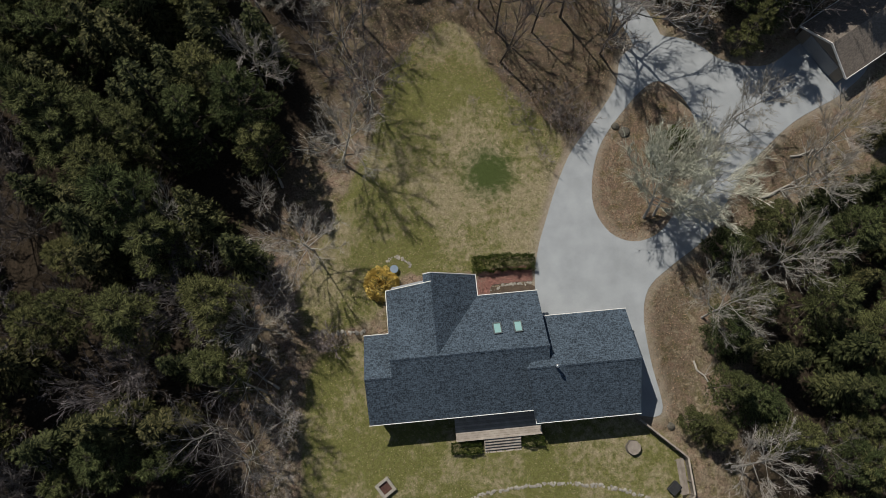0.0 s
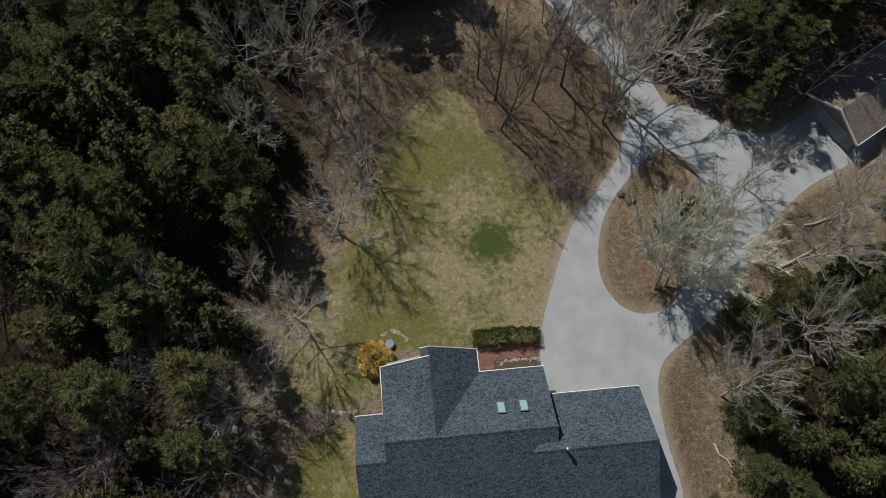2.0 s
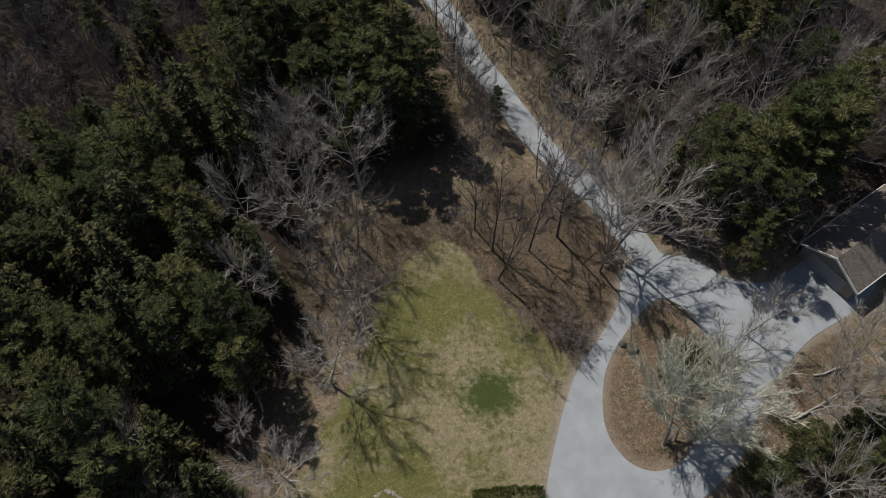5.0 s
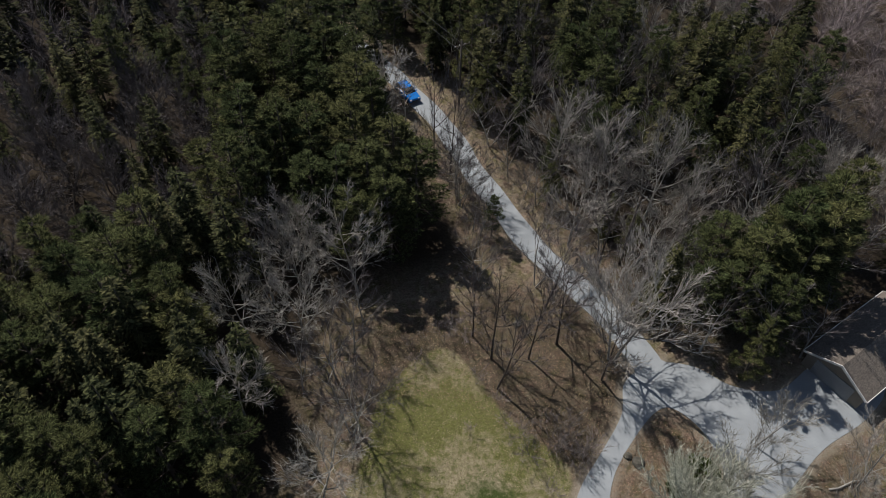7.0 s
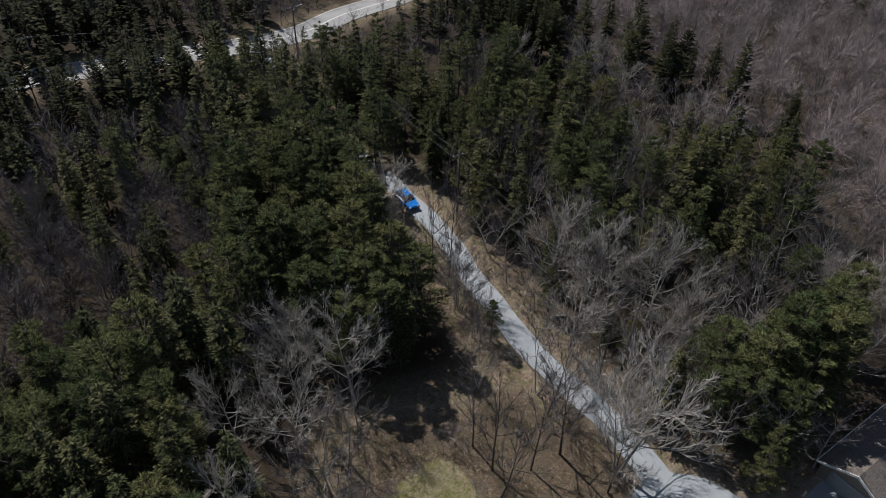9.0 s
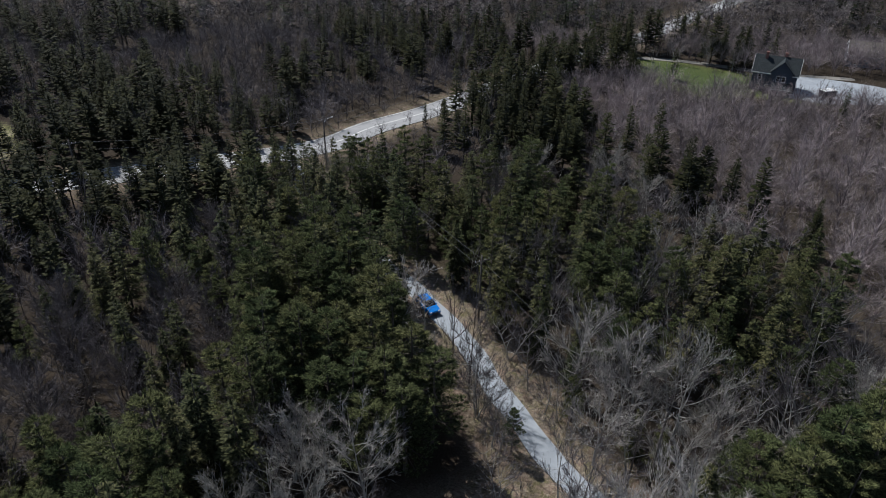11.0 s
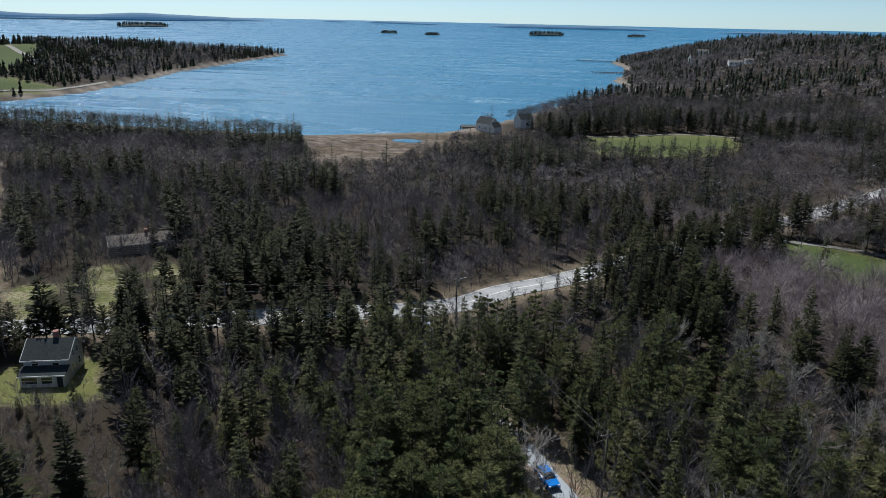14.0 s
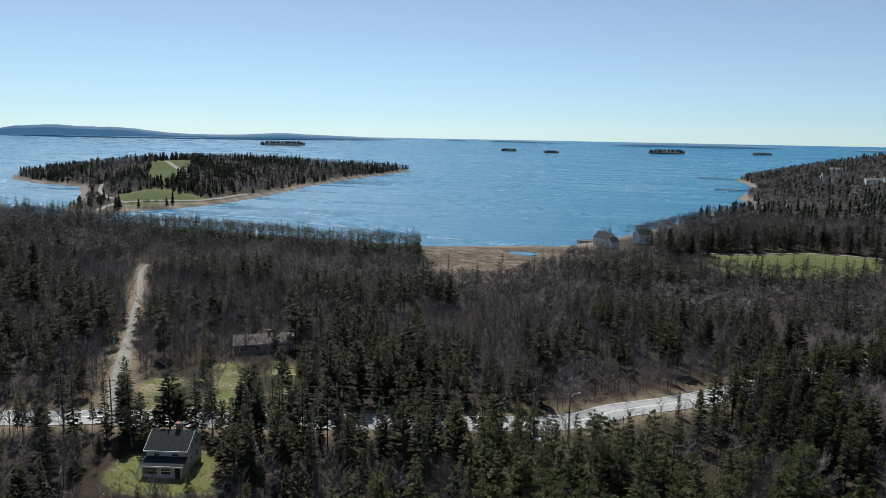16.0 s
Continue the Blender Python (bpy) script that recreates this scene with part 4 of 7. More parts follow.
M_SIDING_SLATE = siding_material("grey_blue_siding", (0.10, 0.13, 0.17), (0.16, 0.19, 0.24))
M_SIDING_TAN = siding_material("tan_siding", (0.17, 0.15, 0.125), (0.27, 0.24, 0.20))
M_DECK = surface("weathered_deck_boards", (0.20, 0.17, 0.145), (0.42, 0.38, 0.33), 1.5, 30, 0.85, 0.3, vary=0.18)
M_FENCE = surface("silvered_fence_wood", (0.11, 0.095, 0.08), (0.30, 0.265, 0.23), 2, 30, 0.9, 0.4, vary=0.2)
M_BRICK = surface("red_brown_paving_brick", (0.15, 0.068, 0.055), (0.33, 0.175, 0.145), 3, 40, 0.9, 0.3, vary=0.25)
M_SAND = surface("brick_joint_sand", (0.14, 0.11, 0.09), (0.24, 0.20, 0.16), 3, 40, 0.95, 0.3)
M_STONE = surface("pale_field_stone", (0.19, 0.175, 0.15), (0.42, 0.40, 0.355), 3, 25, 0.9, 0.5, vary=0.25)
M_SOIL = surface("garden_soil", (0.05, 0.038, 0.028), (0.12, 0.09, 0.065), 3, 30, 0.95, 0.5)
M_ASH = surface("rusty_ash", (0.06, 0.03, 0.024), (0.14, 0.075, 0.06), 5, 40, 0.9, 0.3)
M_STEEL = surface("galvanised_steel", (0.45, 0.46, 0.47), (0.65, 0.66, 0.67), 4, 40, 0.4, 0.05, metal=0.9)
M_BLACK = surface("black_plastic", (0.015, 0.016, 0.017), (0.04, 0.042, 0.045), 4, 40, 0.5, 0.1)
M_POLE = surface("weathered_pole_wood", (0.06, 0.05, 0.042), (0.17, 0.15, 0.13), 2, 30, 0.9, 0.3)
M_CABLE = surface("cable_rubber", (0.05, 0.05, 0.05), (0.13, 0.13, 0.13), 2, 30, 0.6, 0.0)
M_CAR = surface("bright_blue_car_paint", (0.012, 0.15, 0.52), (0.022, 0.21, 0.64), 1, 60, 0.22, 0.0, spec=0.6)
M_TYRE = surface("tyre_rubber", (0.012, 0.012, 0.012), (0.03, 0.03, 0.03), 4, 40, 0.85, 0.2)
M_LAMP_RED = surface("red_lamp_lens", (0.28, 0.01, 0.01), (0.4, 0.02, 0.015), 4, 40, 0.2, 0.0)
M_LAMP_CLEAR = surface("clear_lamp_lens", (0.6, 0.6, 0.6), (0.8, 0.8, 0.8), 4, 40, 0.12, 0.0)
M_BLUE_TUB = surface("faded_blue_plastic", (0.12, 0.17, 0.24), (0.22, 0.28, 0.36), 3, 30, 0.5, 0.1)


def glass_material(name, tint, rough=0.06):
    m, t, b = nodes_of(name)
    f = noise_fac(t, 1.5, 2, 0.5)
    t.links.new(mix_rgb(t, f, tint, [c * 1.3 for c in tint]), b.inputs["Base Color"])
    b.inputs["Roughness"].default_value = rough
    b.inputs["Specular IOR Level"].default_value = 0.9
    return m


M_GLASS = glass_material("dark_window_glass", (0.018, 0.021, 0.025))
M_SKYLIGHT = glass_material("pale_skylight_glass", (0.20, 0.34, 0.33), 0.12)
M_SKY_FRAME = surface("grey_skylight_frame", (0.05, 0.06, 0.065), (0.12, 0.14, 0.15), 4, 40, 0.5, 0.05)

# ---------------------------------------------------------------- the main house
HOUSE = pose(-5.3, -1.1, 0, 0, 0, 5.4)      # local: u along the front, v to the back, front eave at v = 0
PITCH, EAVE = 0.577, 3.0


def slab(points, thick):
    """A flat roof plane of some thickness from its upper corners, in order."""
    m = Mesh()
    n = len(points)
    m.add([tuple(p) for p in points] + [(p[0], p[1], p[2] - thick) for p in points],
          [tuple(range(n)), tuple(range(2 * n - 1, n - 1, -1))] + [(i + n, (i + 1) % n + n, (i + 1) % n, i) for i in range(n)])
    return m


def bar(a, b, w, h):
    """A straight board from a to b, w across and h deep, its top at the ends' height."""
    a, b = Vector(a), Vector(b)
    d = (b - a).normalized()
    s = d.cross(Vector((0, 0, 1))).normalized() * w / 2
    dn = s.cross(d).normalized() * h
    if dn.z > 0:
        dn = -dn
    m = Mesh()
    m.add([a - s, a + s, b + s, b - s, a - s + dn, a + s + dn, b + s + dn, b - s + dn], [(0, 1, 2, 3), (7, 6, 5, 4), (0, 4, 5, 1), (1, 5, 6, 2), (2, 6, 7, 3), (3, 7, 4, 0)])
    return m


def window_in(parent, x, y, z, w, h, nx, ny, frame_mat=None, panes=2):
    """A window set on a wall: its middle at (x, y, z), facing (nx, ny)."""
    s = Vector((-ny, nx, 0))
    n = Vector((nx, ny, 0))
    c = Vector((x, y, z))

    def plank(u0, v0, u1, v1, d0, d1):
        m = Mesh()
        p = [c + s * u + Vector((0, 0, v)) + n * d for d in (d0, d1) for u, v in ((u0, v0), (u1, v0), (u1, v1), (u0, v1))]
        m.add(p, [(3, 2, 1, 0), (4, 5, 6, 7), (0, 1, 5, 4), (1, 2, 6, 5), (2, 3, 7, 6), (3, 0, 4, 7)])
        return m
    fr = plank(-w / 2 - 0.09, -h / 2 - 0.09, -w / 2, h / 2 + 0.09, 0.0, 0.06)
    for a in ((w / 2, -h / 2 - 0.09, w / 2 + 0.09, h / 2 + 0.09), (-w / 2, h / 2, w / 2, h / 2 + 0.09), (-w / 2, -h / 2 - 0.09, w / 2, -h / 2)):
        q = plank(*a, 0.0, 0.06)
        fr.add(q.v, q.f)
    for i in range(1, panes):
        q = plank(-w / 2, -h / 2 + h * i / panes - 0.025, w / 2, -h / 2 + h * i / panes + 0.025, 0.012, 0.05)
        fr.add(q.v, q.f)
    win = part("window", fr, frame_mat or M_TRIM, parent)
    part("pane", plank(-w / 2, -h / 2, w / 2, h / 2, 0.004, 0.02), M_GLASS, win, "dark reflecting pane")
    return win


def main_house():
    root = base("house", HOUSE, "long single-storey house with charcoal shingle roofs and white trim", "house")
    k, e, t = PITCH, EAVE, 0.16

    def f(u, v):
        return (u, v, e + k * v)

    def b(u, v, v1):
        return (u, v, e + k * (v1 - v))
    rv, lv, gv = 5.05, 3.7, 3.35
    part("roof", slab([f(0, 0), f(15.35, 0), f(15.35, rv), f(2.25, rv), f(2.25, lv), f(0, lv)], t), M_SHINGLE, root)
    zg = e + k * (gv + 1.1)
    part("roof", slab([(13.98, -1.1, e), (22.85, -1.1, e), (22.85, gv, zg), (13.3, gv, zg)], t), M_SHINGLE, root)
    part("roof", slab([b(0, lv, 7.4), b(2.25, lv, 7.4), b(2.25, 7.5, 7.4), b(0, 7.5, 7.4)], t), M_SHINGLE, root)
    part("roof", slab([(13.3, gv, zg), (22.85, gv, zg), (22.85, 7.8, e), (15.4, 7.8, e), (15.4, 3.95, zg - k * 0.6), (13.8, 3.86, zg - k * 0.51)], t), M_SHINGLE, root)
    part("roof_cheek", slab([(13.98, -1.09, e - 0.1), (13.32, gv, zg - 0.1), (13.42, gv, zg - 0.1), (14.08, -1.09, e - 0.1)], 0.75), M_SHINGLE, root)
    cu, cw = 6.15, 3.95
    ck = k * rv / cw
    zr = e + k * rv
    part("roof", slab([(cu, rv, zr), (15.35, rv, zr), (15.35, 10.1, e), (10.1, 10.1, e)], t), M_SHINGLE, root)
    part("roof", slab([(2.25, rv, zr), (cu, rv, zr), (2.2, 10.1, e), (2.2, 10.1, e + 0.001)][:3], t), M_SHINGLE, root)
    part("roof", slab([(cu, rv, zr), (cu, 11.95, zr), (10.1, 11.95, e), (10.1, 10.1, e)], t), M_SHINGLE, root)
    part("roof", slab([(cu, 11.2, zr), (cu, rv, zr), (2.2, 10.1, e), (2.2, 11.2, e)], t), M_SHINGLE, root)
    part("roof", slab([(cu, 11.95, zr), (cu, 11.2, zr), (5.5, 11.2, zr - 0.65 * ck), (5.5, 11.95, zr - 0.65 * ck)], t), M_SHINGLE, root)
    for a, c in (((2.2, rv), (15.4, rv)), ((0, lv), (2.2, lv)), ((13.4, gv), (22.85, gv))):
        n = int((c[0] - a[0]) / 0.28)
        for i in range(n):
            caps = Mesh()
            x = a[0] + (c[0] - a[0]) * i / n
            z = e + k * a[1] + (k * 1.1 if a[0] > 13 else 0)
            caps.add([(x, a[1] - 0.14, z - 0.06), (x + 0.3, a[1] - 0.14, z - 0.05), (x + 0.3, a[1], z + 0.045), (x, a[1], z + 0.03), (x + 0.3, a[1] + 0.14, z - 0.05), (x, a[1] + 0.14, z - 0.06)], [(0, 1, 2, 3), (3, 2, 4, 5)])
            part("ridge_cap", caps, M_SHINGLE, root)
    # white fascia and rake boards
    for a, c in ((f(-0.05, -0.03), f(13.95, -0.03)), ((13.93, -1.14, e), (22.9, -1.14, e)), ((2.16, 7.5, e + 1.2 * 0), (2.16, 11.25, e)), ((2.16, 11.25, e), (cu, 11.25, zr)), ((5.5, 12.0, zr - 0.65 * ck), (cu, 12.0, zr)),
                 ((cu, 12.0, zr), (10.15, 12.0, e)), ((10.15, 12.0, e), (10.15, 10.15, e)), ((10.1, 10.14, e), (15.4, 10.14, e)), (b(-0.05, 7.54, 7.4), b(2.2, 7.54, 7.4)), ((15.4, 7.84, e), (22.9, 7.84, e)),
                 ((13.96, -0.05, e), (13.96, -1.1, e))):
        part("trim_board", bar(Vector(a) + Vector((0, 0, 0.02)), Vector(c) + Vector((0, 0, 0.02)), 0.06, 0.22), M_TRIM, root)

    def wall(pts, label=""):
        """An upright wall, 0.2 thick, over plan points a to b with heights at the ends and an optional peak."""
        (u0, v0, h0), (u1, v1, h1) = pts[0], pts[-1]
        d = Vector((u1 - u0, v1 - v0, 0)).normalized()
        n = Vector((-d.y, d.x, 0)) * 0.2
        m = Mesh()
        top = [Vector((p[0], p[1], p[2])) for p in pts]
        face = [Vector((u0, v0, 0)), Vector((u1, v1, 0))] + top[::-1]
        q = len(face)
        m.add(face + [p + n for p in face], [tuple(range(q)), tuple(range(2 * q - 1, q - 1, -1))] + [(i + q, (i + 1) % q + q, (i + 1) % q, i) for i in range(q)])
        return part("wall", m, M_SIDING_GREY, root, label)
    hw = 2.78
    wall([(1.6, 0.5, hw + 0.2), (13.9, 0.5, hw + 0.2)])
    wall([(14.1, -0.6, 2.9), (22.3, -0.6, 2.9)])
    wall([(22.3, -0.6, 2.9), (22.3, gv, zg - 0.25), (22.3, 7.3, 2.9)])
    wall([(22.3, 7.3, 2.9), (15.2, 7.3, 2.9)])
    wall([(15.1, 3.0, e + k * 3.0 - 0.2), (15.1, rv, zr - 0.2), (15.1, 9.7, e)])
    wall([(15.1, 9.7, e), (9.8, 9.7, e)])
    wall([(9.8, 9.7, e), (9.8, 11.5, e)])
    wall([(9.8, 11.5, e), (cu, 11.5, zr - 0.3), (2.7, 11.5, e)][:3])
    wall([(2.6, 10.7, e), (2.6, 7.2, e)])
    wall([(2.6, 7.0, 2.9), (0.5, 7.0, 2.9)])
    wall([(0.5, 7.0, 2.9), (0.5, lv, e + k * lv - 0.2), (0.5, 0.5, hw + 0.2)])
    for u in (3.2, 5.4):
        window_in(root, u, 0.5, 1.6, 1.2, 1.2, 0, -1)
    door = part("door", slab([(10.4, 0.42, 2.1), (12.2, 0.42, 2.1), (12.2, 0.48, 2.1), (10.4, 0.48, 2.1)], 2.0), M_GLASS, root, "sliding glass patio door in white frame")
    part("door_handle", bar((11.3, 0.39, 1.1), (11.32, 0.39, 0.9), 0.03, 0.03), M_STEEL, door)
    window_in(root, 18, -0.6, 1.5, 1.4, 1.1, 0, -1)
    window_in(root, 22.3, 2.5, 1.5, 1.0, 1.1, 1, 0)
    for u in (17.0, 20.4):
        part("garage_door", slab([(u - 1.25, 7.36, 2.15), (u + 1.25, 7.36, 2.15), (u + 1.25, 7.30, 2.15), (u - 1.25, 7.30, 2.15)], 2.14), M_TRIM, root, "white panelled garage door")
    for u, v in ((11.35, 6.95), (13.1, 6.95)):
        sk = Mesh()
        z0 = e + k * (10.1 - v)
        w, l = 0.36, 0.5
        for a in ((-w, -l, w, -l + 0.09), (-w, l - 0.09, w, l), (-w, -l + 0.09, -w + 0.09, l - 0.09), (w - 0.09, -l + 0.09, w, l - 0.09)):
            sk.add([(u + x, v + y, z0 - k * y + dz) for dz in (0.0, 0.16) for x, y in ((a[0], a[1]), (a[2], a[1]), (a[2], a[3]), (a[0], a[3]))], [(4, 5, 6, 7), (0, 1, 5, 4), (1, 2, 6, 5), (2, 3, 7, 6), (3, 0, 4, 7)])
        s = part("skylight", sk, M_SKY_FRAME, root, "roof skylight with pale green glass")
        part("pane", slab([(u - w + 0.09, v - l + 0.09, z0 - k * (-l + 0.09) + 0.12), (u + w - 0.09, v - l + 0.09, z0 - k * (-l + 0.09) + 0.12), (u + w - 0.09, v + l - 0.09, z0 - k * (l - 0.09) + 0.12), (u - w + 0.09, v + l - 0.09, z0 - k * (l - 0.09) + 0.12)], 0.02), M_SKYLIGHT, s)
    pipe = Mesh()
    pz = zg - 0.1
    pipe.tube([(15.75, 3.3, pz), (15.75, 3.3, pz + 0.75), (15.75, 3.3, pz + 0.76), (15.75, 3.3, pz + 0.95)], [0.11, 0.11, 0.17, 0.15], 10, True)
    part("vent_pipe", pipe, M_STEEL, root, "galvanised flue pipe with cap", smooth=True)


main_house()


def deck():
    root = base("deck", HOUSE @ pose(7.15, -2.05, 0), "weathered grey wooden deck with front steps", "deck")
    top = 1.1
    for i in range(13):
        m = Mesh()
        m.box(0.0, 0.19 * i, top - 0.04, 7.45, 0.19 * i + 0.178, top)
        part("board", m, M_DECK, root)
    for u in (0.2, 2.5, 5.0, 7.2):
        m = Mesh()
        m.box(u - 0.06, 0.05, -0.1, u + 0.06, 0.17, top - 0.045)
        part("post", m, M_DECK, root)
    m = Mesh()
    m.box(0.0, -0.035, top - 0.25, 7.45, -0.003, top - 0.005)
    part("rim_board", m, M_DECK, root)
    for i in range(5):
        m = Mesh()
        m.box(2.4, -0.27 - 0.245 * i, top - 0.23 - 0.185 * i, 5.6, -0.04 - 0.245 * i, top - 0.185 - 0.185 * i)
        part("step", m, M_DECK, root)
    for u in (2.45, 4.0, 5.55):
        m = Mesh()
        m.add([(u - 0.03, -1.25, -0.05), (u - 0.03, -0.04, -0.05), (u - 0.03, -0.04, 0.85), (u + 0.03, -1.25, -0.05), (u + 0.03, -0.04, -0.05), (u + 0.03, -0.04, 0.85)], [(0, 1, 2), (5, 4, 3), (0, 3, 4, 1), (1, 4, 5, 2), (2, 5, 3, 0)])
        part("stringer", m, M_DECK, root)


deck()


def leaf_mound(w, d, h, n, size, seed, box=0.5):
    """A clipped or loose bush: leaf blades over a rounded box, uneven, with gaps."""
    rng = random.Random(seed)
    m = Mesh()
    for _ in range(n):
        if box < 0.6:
            face = rng.random()
            q = Vector((rng.uniform(-1, 1), rng.uniform(-1, 1), rng.uniform(0.0, 1)))
            if face < 0.5:
                q.z = 1
            elif face < 0.5 + 0.5 * w / (w + d):
                q.y = rng.choice((-1, 1))
            else:
                q.x = rng.choice((-1, 1))
            edge = max(abs(q.x), abs(q.y)) ** 6
            q.z *= 1 - 0.22 * edge
        else:
            a, b = rng.uniform(0, 6.283), math.asin(rng.uniform(-0.1, 1))
            q = Vector((math.cos(a) * math.cos(b), math.sin(a) * math.cos(b), math.sin(b)))
        bulge = 1 + 0.36 * noise.noise(Vector((q.x * w * 0.9 + seed, q.y * d * 0.9, q.z * h)))
        p = Vector((q.x * w / 2, q.y * d / 2, max(q.z, 0) * h)) * rng.uniform(0.86, 1.04)
        p.z *= bulge
        p.y *= bulge
        dr = (Vector((q.x / w, q.y / d, q.z / h)).normalized() + 0.8 * Vector((rng.uniform(-1, 1), rng.uniform(-1, 1), rng.uniform(-1, 1)))).normalized()
        s = dr.orthogonal()
        s.rotate(Matrix.Rotation(rng.uniform(0, 6.28), 3, dr))
        k = size * rng.uniform(0.6, 1.3)
        m.add([p - s * k * 0.4, p + dr * k * 0.5 + s * 0.1 * k, p + s * k * 0.4, p + dr * k], [(0, 2, 1), (1, 2, 3)])
    core = Mesh()
    core.tube([(0, 0, -0.05), (0, 0, h * 0.75)], [min(w, d) * 0.16, min(w, d) * 0.1], 7)
    return core, m


def bush(name, x, y, turn, w, d, h, n, size, seed, leaf, label, category="bush", box=0.5):
    root = base(name, pose(x, y, ground_z(x, y), 0, 0, turn), label, category)
    core, m = leaf_mound(w, d, h, n, size, seed, box)
    part("stems", core, M_BARK_DARK, root)
    part("foliage", m, leaf, root)
    return root


bush("hedge", 6.4, 13.35, 3, 5.6, 1.35, 1.1, 5200, 0.13, 1, M_HEDGE, "clipped dark green hedge beside the brick path", "hedge", 0.4)
bush("boxwood_bush", 2.9, -3.05, 4, 2.6, 0.95, 0.8, 2000, 0.11, 2, M_HEDGE, "low clipped evergreen bush beside the deck steps", "bush", 0.45)
bush("boxwood_bush", 8.7, -2.35, 4, 1.9, 0.95, 0.8, 1600, 0.11, 3, M_HEDGE, "low clipped evergreen bush beside the deck steps", "bush", 0.45)
bush("evergreen_bush", 22.6, 24.5, 20, 4.6, 3.6, 2.6, 6500, 0.2, 9, M_HEDGE, "loose dark evergreen bush under a bare tree", "bush", 0.8)
bush("forsythia", -4.75, 11.35, 0, 3.1, 3.1, 2.1, 6500, 0.13, 4, M_FORSYTHIA, "round forsythia bush in full yellow blossom", "bush", 0.85)


def brick_path():
    root = tagged(new("brick_path"), "curving red-brown brick path with sand joints", "path", kind="structure")
    root.matrix_world = pose(0, 0, ground_z(6.4, 12.3) + 0.03) @ HOUSE
    curve = smoothline([(10.75, 10.4), (10.85, 11.3), (11.5, 12.05), (13, 12.2), (15.5, 12.2)], 8, False)
    bed = Mesh()
    w = 0.78
    left, right = [], []
    for i, p in enumerate(curve):
        d = curve[min(i + 1, len(curve) - 1)] - curve[max(i - 1, 0)]
        n = np.array([-d[1], d[0]]) / np.hypot(*d)
        left.append(p + n * w)
        right.append(p - n * w)
    k = len(curve)
    bed.add([(*p, 0.03) for p in left] + [(*p, 0.03) for p in right], [(i, k + i, k + i + 1, i + 1) for i in range(k - 1)])
    part("bed", bed, M_SAND, root)
    one = Mesh()
    one.add([(-0.1, -0.05, 0), (0.1, -0.05, 0), (0.1, 0.05, 0), (-0.1, 0.05, 0), (-0.092, -0.042, 0.035), (0.092, -0.042, 0.035), (0.092, 0.042, 0.035), (-0.092, 0.042, 0.035)], [(4, 5, 6, 7), (0, 1, 5, 4), (1, 2, 6, 5), (2, 3, 7, 6), (3, 0, 4, 7)])
    data = one.data("brick", M_BRICK)
    s = np.concatenate([[0], np.cumsum(np.hypot(*np.diff(curve, axis=0).T))])
    rng = random.Random(7)
    rows = int(s[-1] / 0.22)
    for r in range(rows):
        at = (r + 0.5) * 0.22
        x, y = np.interp(at, s, curve[:, 0]), np.interp(at, s, curve[:, 1])
        x2, y2 = np.interp(at + 0.05, s, curve[:, 0]), np.interp(at + 0.05, s, curve[:, 1])
        a = math.atan2(y2 - y, x2 - x)
        for c in range(13):
            o = (c - 6) * 0.115
            sh = 0.11 * (c % 2)
            ob = new("brick", data)
            ob.parent = root
            ob.matrix_local = pose(x - math.sin(a) * o + math.cos(a) * sh, y + math.cos(a) * o + math.sin(a) * sh, 0.03 + rng.uniform(-0.006, 0.006), 0, 0, math.degrees(a) + rng.uniform(-2, 2))


def stone_row(name, line, n, size, label, seed):
    """A border of field stones, each a part of its own."""
    root = tagged(new(name), label, "stone border")
    rng = random.Random(seed)
    curve = smoothline(line, 8, False)
    s = np.concatenate([[0], np.cumsum(np.hypot(*np.diff(curve, axis=0).T))])
    shapes = []
    for v in range(4):
        bm = bmesh.new()
        bmesh.ops.create_icosphere(bm, subdivisions=1, radius=1)
        for q in bm.verts:
            q.co *= 1 + rng.uniform(-0.22, 0.22)
            q.co.z *= 0.55
        me = bpy.data.meshes.new("stone")
        bm.to_mesh(me)
        bm.free()
        me.materials.append(M_STONE)
        shapes.append(me)
    for i in range(n):
        at = s[-1] * (i + rng.uniform(0.2, 0.8)) / n
        x, y = np.interp(at, s, curve[:, 0]) + rng.uniform(-0.12, 0.12), np.interp(at, s, curve[:, 1]) + rng.uniform(-0.12, 0.12)
        k = size * rng.uniform(0.6, 1.35)
        ob = new("stone", shapes[i % 4])
        ob.parent = root
        ob.matrix_local = pose(x, y, ground_z(x, y) + k * 0.2, rng.uniform(-12, 12), rng.uniform(-12, 12), rng.uniform(0, 360)) @ Matrix.Diagonal((k * rng.uniform(0.9, 1.4), k, k, 1))


stone_row("stone_border", [(2.4, -7.6), (5, -6.7), (9, -6.1), (12, -6.0), (15.3, -6.3), (18.2, -7.1), (19.2, -7.9)], 130, 0.125, "curved border of pale field stones in the lawn", 3)
stone_row("stone_edging", [(-10.6, 6.95), (-8.5, 6.95), (-6.2, 7.0)], 26, 0.15, "straight row of pale edging stones beside the lawn", 4)
stone_row("path_edging", [(5.2, 10.9), (6.5, 11.35), (9.0, 11.55)], 26, 0.11, "low pale edging stones round a planting bed", 5)
stone_row("flower_bed_edging", [(-2.0, 13.0), (-2.6, 13.6), (-3.4, 13.9), (-4.3, 13.6)], 22, 0.12, "loose edging stones round a flower bed", 6)


